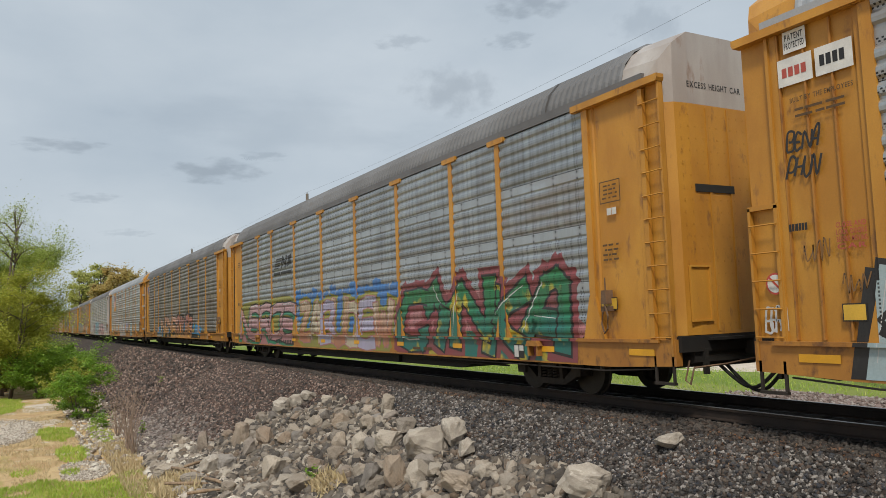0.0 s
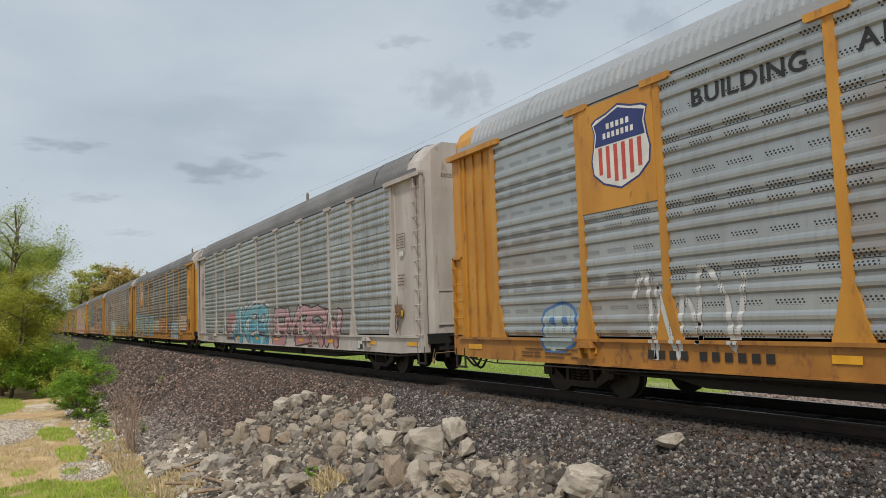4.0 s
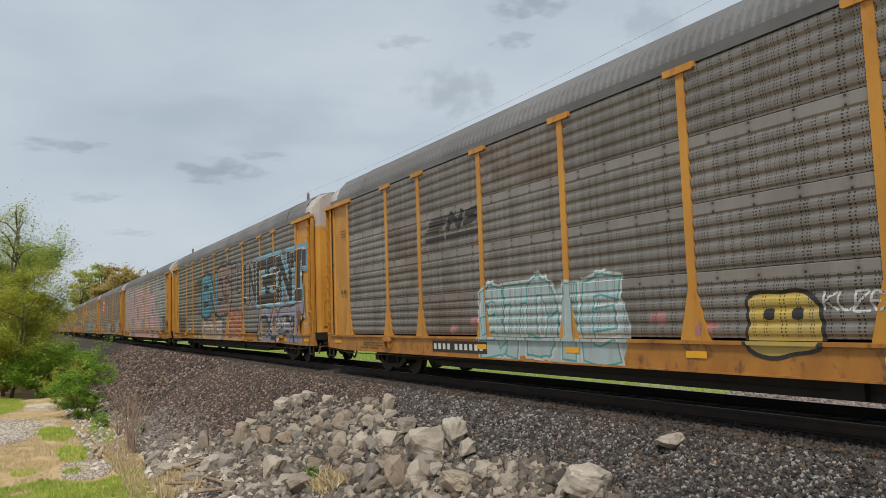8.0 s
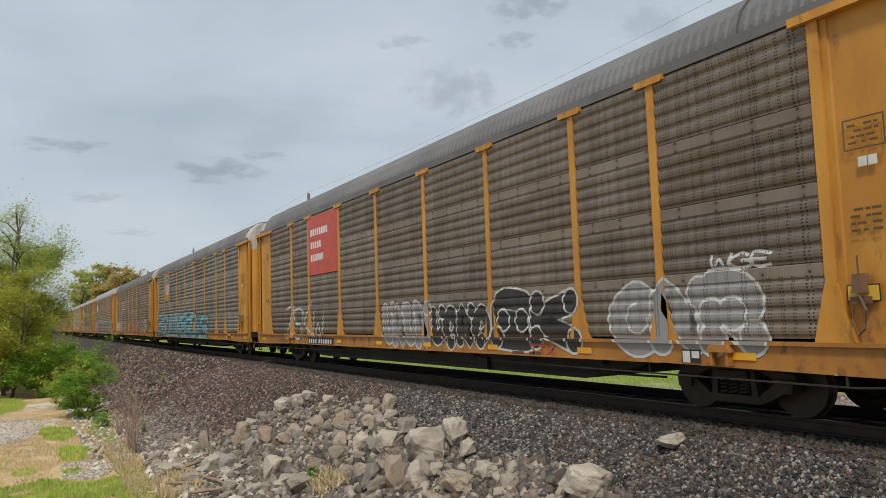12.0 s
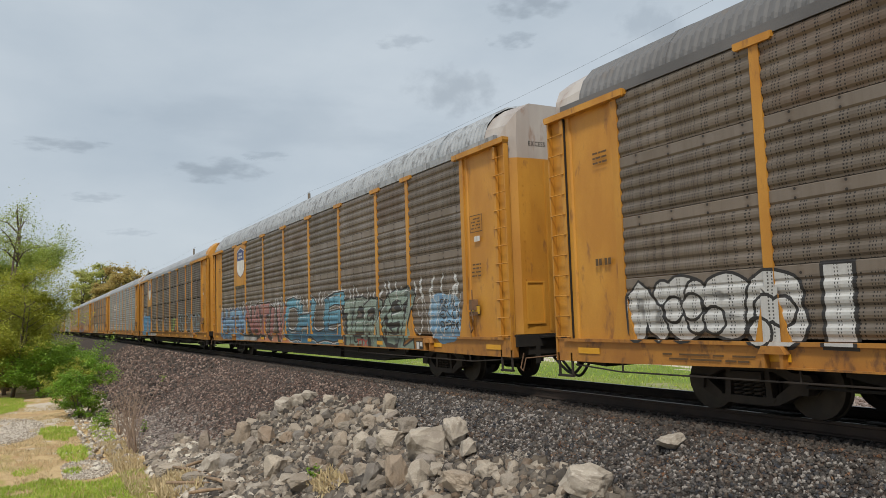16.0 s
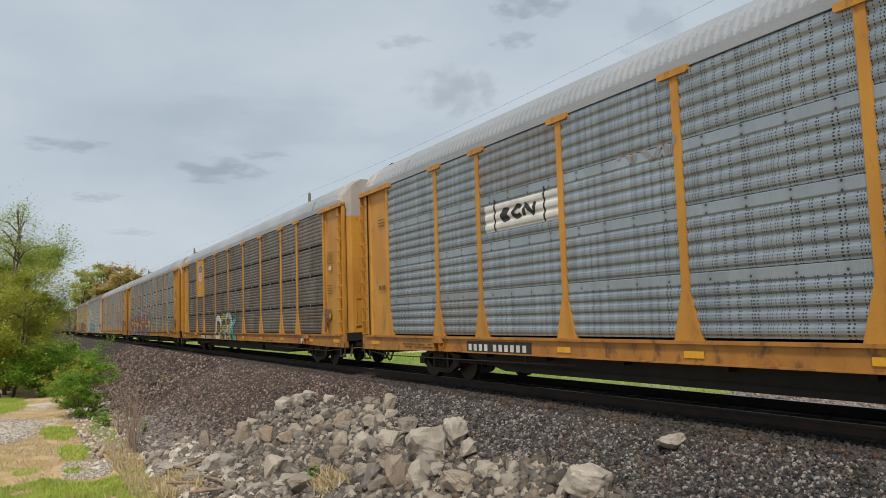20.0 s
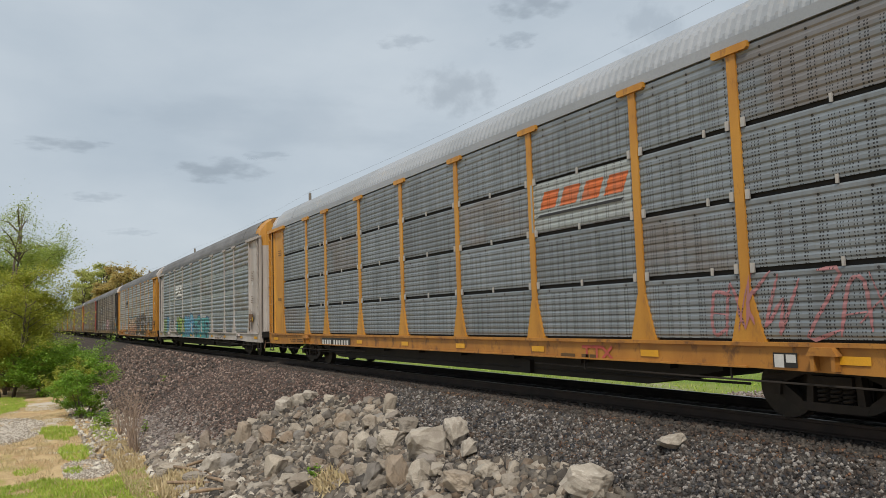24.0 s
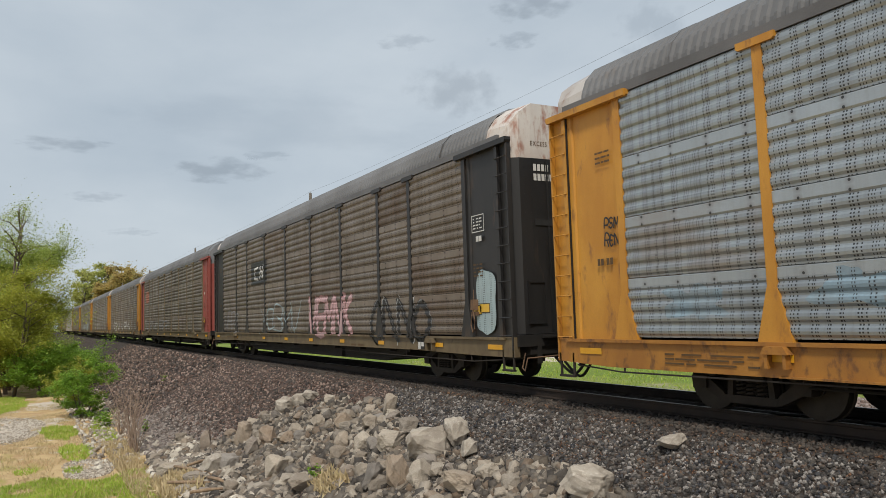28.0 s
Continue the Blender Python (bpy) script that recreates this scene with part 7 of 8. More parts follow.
outline_word(1, "XYS", 3.2, 2.0, 1.35, 1.7, "white", None, 15, 0.03, "small white tag")
number_board(1, 21.2, 18.9, 0.70, 0.95)
decal(1, "roundel", [blob(-26.25, -25.6, 3.95, 4.55, 3, 0.02)], C["blue"], 4, "blue round emblem")

# perforated car with throw-up letters
shield(2, 22.3, 20.9, 3.45, 4.85)
lettering(2, "BUILDING", -20.1, -18.2, 4.40, 4.64, M["board_black"])
lettering(2, "AMERICA", -17.6, -15.8, 4.40, 4.64, M["board_black"])
blotch(2, 16.9, 11.0, 0.58, 2.0, "lilac", 26, 0.3, 0.6)
bubbles(2, 5, 16.6, 11.6, 0.60, 2.1, "black", "white", 6, "white bubble letters with black outline", "SIEKI")
for k, wd in enumerate(("KATSER", "SHERRA", "SAUR")):
    outline_word(2, wd, 10.4, 9.3, 1.15 + 0.25 * k, 1.36 + 0.25 * k, "grey", None, 96 + k, 0.035)
scrawl(2, 4, 21.5, 19.5, 0.75, 2.1, "white", 17, 0.09)
bubbles(2, 1, 24.0, 22.9, 0.75, 1.7, "blue", "pale", 7)
bubbles(2, 1, 8.6, 6.7, 0.62, 2.0, "navy", "pale", 8, "pale ghost face with blue eyes")
number_board(2, 21.3, 18.8, 0.70, 0.95, False)
frame_mark(2, 1.40, 0.80, 3.25, 3.76, M["board_black"])
round_sign(2, 0.25, 1.80)
yellow_label(2, 1.33, 1.03, 1.36, 1.57)

# white-posted car
blotch(3, 20.2, 18.6, 1.05, 2.0, "rose", 8, 0.3, 0.5)
for k in range(5):
    blotch(3, 19.4 - 0.3 * k, 19.2 - 0.3 * k, 1.15, 1.5 + 0.15 * (k % 2), "white", 33 + k, 0.4, 0.3)
graffiti(3, "AKEB", 18.8, 13.4, 0.60, 2.2, "glacier", "black", "white", "white", 18, "cyan graffiti with white halo", 0.06, 0.2, 0.36, 0.05)
graffiti(3, "SMBRW", 12.6, 5.5, 0.62, 2.0, "dusty_pink", "black", None, "white", 19, "", 0.07, 0.2, 0.32, 0.05)
number_board(3, 20.4, 18.7, 0.70, 0.95, False)
for k, wd in enumerate(("WTORS", "ONLD", "ANA")):
    outline_word(3, wd, 26.25, 25.6, 3.0 + 0.33 * k, 3.27 + 0.33 * k, "black", None, 20 + k, 0.03, "black scrawled tag" if k == 0 else "")
outline_word(3, "UPE", 25.0, 24.0, 1.12, 1.7, "grey", None, 24, 0.03)
outline_word(3, "VIZA", 20.9, 20.3, 1.05, 1.4, "black", None, 25, 0.03)

# car with shield emblem and slogan
shield(4, 22.15, 20.95, 3.55, 4.88)
lettering(4, "BUILDING", -19.9, -17.95, 4.36, 4.66, M["board_black"])
lettering(4, "AMERICA", -17.45, -15.6, 4.36, 4.70, M["board_black"])
graffiti(4, "EMIHA", 25.4, 20.6, 0.72, 2.45, "moss_mint", "azure", "azure", None, 22, "mint green graffiti letters edged in blue", 0.05, 0.1, 0.36, 0.035, None, 1.1, 0.25, 0.08)
graffiti(4, "JERNWS", 20.4, 15.6, 0.80, 2.2, "moss_mint", "azure", "azure", None, 23, "", 0.05, 0.1, 0.36, 0.035, None, 1.1, 0.25, 0.08)
bubbles(4, 4, 15.5, 12.5, 0.95, 2.0, "black", "cream", 9, "cream bubble letters with black outline", "SENS")
graffiti(4, "ART", 12.1, 9.7, 0.95, 2.0, "orange", "black", None, None, 6, "orange graffiti letters with black outline", 0.04, 0.05, 0.36, 0.06)
bubbles(4, 4, 7.4, 4.6, 0.55, 1.75, "azure", "pale", 10, "pale blue bubble letters", "COUS")
bubbles(4, 4, 4.25, 1.9, 1.15, 2.12, "white", "peach", 11, "peach bubble letters with white outline", "DUUO")

number_board(4, 20.3, 17.7, 0.70, 0.95)

# car with pale blue throw-up and yellow figure
stripes_logo(5, 20.4, 18.0, 3.25, 3.85, M["board_black"])
for k in range(9):
    blotch(5, 19.4 - 0.9 * k, 19.05 - 0.9 * k, 1.12 + 0.15 * (k % 2), 1.32 + 0.15 * (k % 2), "rose", 30 + k, 0.25, 0.6)
blotch(5, 18.1, 13.4, 0.55, 2.1, "pale", 9, 0.3, 0.2)
graffiti(5, "BTDIE", 18.0, 13.8, 0.70, 2.05, "pale", "teal", "white", "white", 24, "pale blue graffiti letters", 0.05, 0.1, 0.34, 0.035, None, 1.2, 0.15, 0.10)
bubbles(5, 1, 11.4, 10.15, 0.78, 1.75, "black", "gold", 12, "yellow round figure with black outline")
outline_word(5, "KUZE", 10.2, 9.4, 1.4, 1.66, "white", None, 25, 0.03)
graffiti(5, "KRANVEZS", 9.0, 2.4, 0.75, 1.6, "olive", "black", None, None, 26, "faint black and yellow wildstyle lettering", 0.09, 0.2, 0.2, 0.02, None, 1.5)

number_board(5, 20.2, 17.8, 0.70, 0.95)

# car with tall black slab-serif letters
SERIF = dict(I="36 30|26 46|20 40", N="00 06 60 66|56 66", G="65 66 06 00 60 63 43", E="66 06 00 60|03 43|66 65|60 61|42 44", T="06 66|36 30|05 06|65 66|20 40")
plain_block = dict(BLOCK)
BLOCK.update(SERIF)
graffiti(6, "IN", 9.55, 7.15, 2.25, 4.05, "black", "white", None, None, 7, "tall black letters outlined in white and blue", 0.01, 0.0, 0.24, 0.05, None, 1.05, 0.0)
graffiti(6, "GENT", 7.0, 0.80, 2.2, 4.05, "black", "white", "sky", None, 8, "", 0.01, 0.0, 0.30, 0.04, None, 1.05, 0.12, 0.26)
BLOCK.clear()
BLOCK.update(plain_block)
graffiti(6, "EN", 18.1, 14.5, 1.95, 4.1, "lagoon", "black", "black", "pale", 8, "blue letters with black outline", 0.03, 0.12, 0.36, 0.05, "black", 1.3, 0.12, 0.14)
graffiti(6, "ES", 14.5, 11.6, 2.0, 4.25, "iron_rust", "black", "black", "peach", 9, "rust and grey letters with black outline", 0.03, 0.15, 0.36, 0.05, "black", 1.3, 0.12, 0.14)
graffiti(6, "FIS", 11.3, 9.65, 2.95, 4.15, "grey", "black", None, None, 27, "grey letters with black outline", 0.04, 0.12, 0.26, 0.06)
letter(6, [[(-10.75, 2.75), (-10.2, 2.75)], [(-10.7, 2.5), (-10.3, 2.5)], [(-10.5, 2.5), (-10.45, 2.2)]], 0.10, 0.03, "grey", "black", 0)
blotch(6, 13.2, 9.4, 0.53, 1.3, "peach", 10, 0.3, 0.2)
graffiti(6, "ZANS", 12.2, 9.5, 0.85, 2.05, "coral", "maroon", None, "peach", 10, "orange-red letters", 0.06, 0.15, 0.34, 0.04, "peach", 1.4, 0.2)
blotch(6, 18.0, 13.0, 0.53, 1.15, "sky", 11, 0.3, 0.15)
graffiti(6, "DETKS", 17.8, 13.6, 0.66, 1.62, ("cream", "peach"), "mist", "black", "white", 28, "cream and lilac letters in a blue cloud", 0.06, 0.15, 0.32, 0.06, "mist", 1.3, 0.2, 0.04)
r = random.Random(44)
for key in ("sky", "cream", "gold"):
    decal(6, "graffiti_dots", [disc(r.uniform(-13.4, -9.6), r.uniform(0.9, 2.1), r.uniform(0.04, 0.10), 10) for _ in range(16)], C[key], 4.4)
blotch(6, 6.9, 1.0, 0.53, 1.2, "mist", 12, 0.3, 0.12)
graffiti(6, "CAST", 6.6, 1.2, 0.68, 1.98, "mist", "black", "grey", "white", 29, "lilac and silver letters with black outline", 0.05, 0.15, 0.32, 0.05, "black", 1.4, 0.1)
bubbles(6, 1, 4.35, 2.95, 0.98, 1.9, "black", "grey", 30, "grey painted face with round eyes")
for x in (-3.9, -3.35):
    decal(6, "graffiti_mark", [disc(x, 1.42, 0.17)], C["white"], 5)
    decal(6, "graffiti_mark", [disc(x + 0.03, 1.38, 0.06)], C["black"], 5.6)
number_board(6, 20.2, 18.2, 0.70, 0.95)
outline_word(6, "CHEO", 25.2, 22.6, 0.95, 1.95, "black", None, 72, 0.05, "black outlined letters", 0.05)
outline_word(6, "OENCE", 22.3, 21.3, 1.08, 1.34, "white", None, 73, 0.03, "small white tag")
outline_word(6, "KAZX", 26.3, 25.6, 1.95, 2.6, "gold", None, 74, 0.025, "yellow scrawled tag")
stripes_logo(6, 20.2, 18.2, 3.3, 3.95, M["stencil"])
for k, wd in enumerate(("STORE", "ROCK")):
    outline_word(6, wd, 1.0, 0.35, 1.25 + 0.3 * k, 1.45 + 0.3 * k, "white", None, 75 + k, 0.02)

# pink roller letters
C["bare"] = spray("bare_sheet_grey", (0.25, 0.28, 0.275))
pinks = [(-23.1, -11.9, 1.1, 4.85), (-24.85, -23.3, 1.1, 2.7), (-11.9, -9.2, 1.15, 4.8), (-9.4, -6.6, 1.1, 4.6), (-7.0, -5.2, 1.1, 2.6)]
decal(7, "graffiti_fill", [blob(a, b, c, d, k, 0.06, 48) for k, (a, b, c, d) in enumerate(pinks)], C["pink"], 1, "huge faded pink letters rolled over the side", True)
greys = [(-17.0, -15.9, 1.9, 3.25), (-14.1, -12.2, 1.3, 2.15), (-13.6, -12.2, 3.3, 3.95), (-20.6, -18.7, 1.7, 2.35), (-19.9, -19.3, 1.08, 1.8), (-21.5, -20.8, 2.85, 4.05), (-19.2, -18.3, 3.0, 4.7), (-11.55, -11.2, 3.0, 4.25), (-10.5, -9.4, 1.8, 2.4), (-11.9, -11.3, 4.1, 4.9), (-23.0, -22.2, 3.9, 4.85), (-8.4, -7.4, 2.2, 3.0), (-9.3, -7.6, 3.8, 4.9)]
for k, (a, b, c, d) in enumerate(greys):
    decal(7, "graffiti_counter", [blob(a, b, c, d, k + 20, 0.22)], C["bare"], 2)
decal(7, "graffiti_fill", [rect(-24.0, -5.0, 0.53, 1.04)], C["pink"], 1)
scrawl(7, 3, 17.9, 17.4, 3.5, 4.0, "red", 33, 0.05)
outline_word(7, "OTO", 3.4, 2.2, 1.08, 2.15, "black", None, 34, 0.06, "black line emblem tag")
number_board(7, 21.0, 18.3, 0.70, 0.95)

# brown car with red sign
bm = bmesh.new()
box(bm, POSTS[7] + 0.07, POSTS[6] - 0.07, SHEET - 0.048, SHEET - 0.036, 3.0, 4.96)
part("sign_plate", bm, M["sign_red"], STYLE[8][0], "red sign plate with white lettering bars")
bm = bmesh.new()
for k, wdt in enumerate((1.7, 1.25, 1.3)):
    x0 = POSTS[7] + 0.3
    n = int(wdt / 0.21)
    for q in range(n):
        box(bm, x0 + q * 0.21, x0 + q * 0.21 + 0.15, SHEET - 0.052, SHEET - 0.049, 4.30 - 0.42 * k, 4.52 - 0.42 * k)
part("sign_lettering", bm, M["plate_white"], STYLE[8][0])
bubbles(8, 4, 14.7, 12.1, 0.76, 1.95, "white", "grey", 13, "white outlined bubble letters", "UNUN")
bubbles(8, 4, 12.0, 9.45, 0.76, 1.8, "white", "black", 14, "black bubble letters with white outline", "UONO")
bubbles(8, 2, 9.1, 6.5, 0.76, 1.95, "white", "black", 15, "black block letters with white outline", "BK")
wild(8, 4, 23.4, 19.5, 0.80, 1.95, "white", "grey", None, None, 0.09, 35)
bubbles(8, 3, 5.6, 2.8, 0.75, 2.0, "white", "grey", 16, "brown-grey bubble letters with white outline", "GNR")
outline_word(8, "WGE", 3.6, 2.55, 2.0, 2.25, "white", None, 95, 0.045, "small white tag")
number_board(8, 20.9, 18.5, 0.70, 0.95)

# car with shield and cyan piece
shield(9, 22.2, 20.8, 3.45, 4.86)
blotch(9, 25.6, 9.0, 0.53, 1.15, "glacier", 21, 0.3, 0.1)
for k in range(7):
    blotch(9, 25.6 - 1.7 * k, 24.7 - 1.7 * k, 1.5, 2.25, "pink", 90 + k, 0.25, 0.4)
graffiti(9, "SYRUNT", 25.6, 18.0, 0.66, 2.25, "glacier", "black", None, "white", 36, "cyan wildstyle letters with black outline", 0.06, 0.25, 0.36, 0.055, "navy", 1.7, 0.3)
graffiti(9, "KEROWS", 17.6, 9.0, 0.66, 2.1, "glacier", "black", None, "white", 37, "", 0.06, 0.25, 0.32, 0.055, "navy", 1.7, 0.3)

for k, wd in enumerate(("XY", "KAX", "NTX")):
    outline_word(9, wd, 26.35, 25.55, 2.45 + 0.48 * k, 2.9 + 0.48 * k, "black", None, 38 + k, 0.03, "black scrawled tag" if k == 0 else "")
outline_word(9, "RYEK", 26.2, 25.55, 2.25, 2.45, "white", None, 41, 0.03)
number_board(9, 20.6, 18.2, 0.70, 0.95)

# brown car with red throw-up
decal(10, "emblem", shapes(3, -20.2, -18.5, 3.35, 3.95, 0.16, 5) + [rect(-20.2, -18.5, 3.1, 3.18)], M["reflector"], 4, "yellow block emblem with underline")
bubbles(10, 4, 14.75, 12.0, 0.74, 2.0, "white", "red", 21, "red block throw-up edged in white", "UNMI")
bubbles(10, 2, 12.2, 10.6, 0.74, 1.65, "white", "red", 22, "", "OO")
bubbles(10, 4, 25.2, 22.2, 0.98, 2.0, "black", "white", 16, "silver bubble letters with black outline", "NESB")
graffiti(10, "I", 22.1, 21.4, 0.95, 2.0, "white", "black", None, None, 17, "", 0.02, 0.0, 0.4, 0.05, None, 1.6)
blotch(10, 12.2, 7.6, 1.1, 1.85, "brick", 27, 0.2, 0.5)
bubbles(10, 7, 7.1, 4.7, 1.0, 1.9, "white", "black", 39, "black letters with white outline", "CNERRUI")
decal(10, "graffiti_outline", [blob(-4.35, -3.42, 1.38, 2.12, 17, 0.05), blob(-4.2, -3.52, 1.02, 1.5, 18, 0.05)], C["black"], 2)
decal(10, "graffiti_fill", [blob(-4.29, -3.48, 1.43, 2.07, 17, 0.05), blob(-4.14, -3.58, 1.07, 1.5, 18, 0.05)], C["white"], 3, "white painted skull with black outline")
for x in (-4.05, -3.74):
    decal(10, "graffiti_mark", [blob(x - 0.11, x + 0.11, 1.56, 1.76, 19, 0.1, 18)], C["black"], 5)
decal(10, "graffiti_mark", [blob(-3.94, -3.84, 1.44, 1.54, 20, 0.1, 12)], C["black"], 5)
decal(10, "teeth", [ribbon([(-4.1 + 0.075 * k, 1.16), (-4.1 + 0.075 * k, 1.36)], 0.018) for k in range(7)] + [ribbon([(-4.12, 1.26), (-3.62, 1.26)], 0.02)], C["black"], 5)
outline_word(10, "CHAN", 3.3, 2.95, 1.05, 1.9, "white", None, 90, 0.025)
outline_word(10, "CX", 2.8, 2.1, 1.2, 1.8, "navy", None, 91, 0.05)
number_board(10, 21.2, 18.5, 0.66, 0.92, False)

# brown car with blue, pink and pale pieces
shield(11, 22.2, 20.8, 3.5, 4.88, True)
for a, b, key in ((25.4, 20.6, "frost"), (20.6, 14.9, "brick"), (14.9, 9.2, "ocean"), (9.2, 4.2, "sage"), (4.0, 1.95, "frost")):
    flames(11, int((a - b) * 3.2), a, b, 1.95, 2.5, "white", int(a * 10), 0.09)
blotch(11, 25.3, 20.8, 0.55, 1.0, "frost", 12, 0.4, 0.1)
blotch(11, 20.9, 12.2, 0.55, 1.0, "clay", 13, 0.4, 0.15)
blotch(11, 14.4, 9.2, 0.55, 1.2, "ocean", 14, 0.5, 0.1)
blotch(11, 9.2, 4.3, 0.78, 1.6, "sage", 15, 0.4, 0.2)
graffiti(11, "WHEBM", 25.4, 20.8, 0.85, 2.12, "frost", "navy", None, "white", 40, "light blue graffiti edged in white", 0.05, 0.12, 0.36, 0.03, None, 1.3, 0.3)
graffiti(11, "NATIV", 20.7, 15.0, 0.90, 2.2, "brick", "black", "white", "white", 11, "dusty red graffiti with thin white edges", 0.07, 0.2, 0.36, 0.05, "black", 1.5, 0.2, 0.06)
outline_word(11, "OC", 15.4, 14.7, 1.3, 1.9, "clay", None, 43, 0.06)
graffiti(11, "CHUE", 14.8, 9.1, 0.85, 2.25, "ocean", "black", "white", "white", 12, "blue and cyan graffiti with thin white edges", 0.04, 0.15, 0.40, 0.045, None, 1.3, 0.15, 0.06)
graffiti(11, "TERKSZ", 9.0, 4.3, 0.66, 2.15, "sage", "black", None, "white", 41, "pale green and black wildstyle", 0.08, 0.2, 0.30, 0.05, "black", 1.6, 0.25)
blotch(11, 3.6, 1.95, 0.9, 2.1, "frost", 42, 0.6, 0.25)
outline_word(11, "SNEKAX", 4.2, 2.0, 1.0, 2.0, "white", None, 44, 0.03)
for k, wd in enumerate(("PEREK", "END", "REAL")):
    outline_word(11, wd, 2.95, 2.1, 1.2 + 0.25 * k, 1.4 + 0.25 * k, "black", None, 45 + k, 0.03)

number_board(11, 21.0, 18.8, 0.68, 0.96)

# brown fine-ribbed car
shield(12, 22.1, 20.85, 3.4, 4.85, True, True, 2.95)
blotch(12, 25.5, 22.7, 0.53, 2.15, "azure", 13, 1.0, 0.12, "graffiti_fill", "flat bright blue block letters")
blotch(12, 22.75, 21.3, 0.53, 2.25, "azure", 14, 1.2, 0.2, "graffiti_fill")
for k in range(6):
    blotch(12, 25.3 - 0.62 * k, 24.7 - 0.62 * k, 1.85, 2.28, "azure", 60 + k, 1.1, 0.1)
runs(12, 9, 25.3, 21.5, 0.6, 1.95, "pale", 42, 0.022)
outline_word(12, "UZ", 23.5, 22.2, 1.2, 1.9, "pale", None, 47, 0.03)
outline_word(12, "NSMR", 25.0, 24.0, 2.22, 2.5, "white", None, 49, 0.03)

graffiti(12, "LP", 11.5, 10.2, 1.05, 1.95, "lime", "black", None, None, 81, "yellow-green letters with black outline", 0.05, 0.05, 0.24, 0.05)
graffiti(12, "K", 10.2, 9.4, 1.08, 2.0, "orange", "black", None, None, 82, "orange letter with black outline", 0.05, 0.05, 0.24, 0.05)
for k in range(3):
    outline_word(12, "ASSE", 9.2 + 0.05 * k, 5.5, 1.06, 2.12, "blue_haze" if k else "pale", None, 83 + 10 * k, 0.032, "faint pale blue outlined letters" if k == 0 else "")
    outline_word(12, "CKE", 5.3 + 0.05 * k, 2.1, 0.85 + 0.1 * k, 2.1, "blue_haze" if k else "pale", None, 84 + 10 * k, 0.032)
for k in range(3):
    outline_word(12, "RO", 20.4 - 3.0 * k, 18.3 - 3.0 * k, 1.08, 1.9, "grey", "white", 86 + k, 0.05)
outline_word(12, "NEO", 26.3, 25.5, 1.85, 2.15, "grey", None, 48, 0.045, "grey scrawled tag")
number_board(12, 21.0, 18.0, 0.66, 0.98)

# pale grey car
decal(13, "emblem_ground", [rect(-20.5, -18.0, 3.2, 3.75)], M["plate_white"], 2, "pale patch with black block emblem")
decal(13, "emblem", shapes(3, -19.9, -18.7, 3.35, 3.66, 0.10, 9) + [rect(-20.15, -20.10, 3.2, 3.85), rect(-18.45, -18.40, 3.2, 3.85)], M["board_black"], 4)
scrawl(13, 3, 16.3, 15.1, 3.8, 4.1, "grey", 49, 0.09)
number_board(13, 21.4, 19.0, 0.70, 0.96)

# fine-ribbed car with teal piece
shield(14, 22.0, 21.1, 3.75, 4.75, False, True, 2.98)
graffiti(14, "DRRK", 17.75, 13.6, 0.62, 1.88, ("white", "olive", "pale", "teal"), "black", "black", "white", 13, "white, olive and teal letters with black shadow", 0.04, 0.05, 0.42, 0.035, "black", 1.15, 0.2, 0.12)
bubbles(14, 1, 14.15, 13.5, 1.45, 1.9, "black", "teal", 15)

number_board(14, 21.4, 18.6, 0.68, 0.96)

# colourful piece with dots
r = random.Random(8)
for k, key in enumerate(("rose", "azure", "maroon", "pink", "teal")):
    decal(15, "graffiti_dots", [blob(x, x + s, z, z + s, k, 0.05, 12) for x, z, s in ((r.uniform(-25.3, -12), r.uniform(2.0, 2.7), r.uniform(0.15, 0.35)) for _ in range(26))], C[key], 1 + k * 0.6)
blotch(15, 25.4, 12.0, 1.25, 2.05, "gold", 16, 1.2, 0.1)
blotch(15, 25.4, 12.0, 0.53, 1.35, "azure", 17, 1.0, 0.1)
graffiti(15, "NPPAEKU", 25.2, 12.3, 0.66, 2.1, "maroon", "black", None, "white", 51, "yellow, blue and maroon piece with dots", 0.06, 0.2, 0.17, 0.05, None, 1.4, 0.2)

blotch(15, 26.5, 25.1, 1.1, 2.2, "cyan", 18, 1.0, 0.6, "graffiti_ground", "painted blue and black figure shapes")
wild(15, 2, 26.3, 25.3, 1.1, 2.1, "blue", "black", None, None, 0.2, 52)
for k, wd in enumerate(("SAO", "HAER", "Z", "ALWAY")):
    outline_word(15, wd, 26.35, 25.6, 2.75 + 0.27 * k, 2.97 + 0.27 * k, "white", None, 53 + k, 0.03)

# grey fine-ribbed car with orange stripe
C["panel_pale"] = spray("pale_repainted_panel", (0.30, 0.335, 0.34))
decal(16, "emblem_ground", [rect(-9.35, -6.65, 3.02, 3.93)], C["panel_pale"], 1, "paler replaced panel")
for k in range(4):
    a = -9.1 + 0.6 * k
    decal(16, "emblem_block", [([(a, 3.42), (a + 0.46, 3.42), (a + 0.62, 3.74), (a + 0.16, 3.74)], [[0, 1, 2, 3]])], C["flame"], 3, "orange slanted block emblem" if k == 0 else "")
decal(16, "emblem_bar", [([(-9.2, 3.28), (-6.9, 3.28), (-6.8, 3.33), (-9.1, 3.33)], [[0, 1, 2, 3]])], C["black"], 3)
wild(16, 4, 5.2, 3.9, 1.1, 1.9, "rose", "maroon", None, None, 0.05, 55)
wild(16, 4, 3.6, 2.2, 1.15, 1.9, "rose", "maroon", None, None, 0.05, 56)
number_board(16, 21.2, 18.7, 0.66, 0.94)

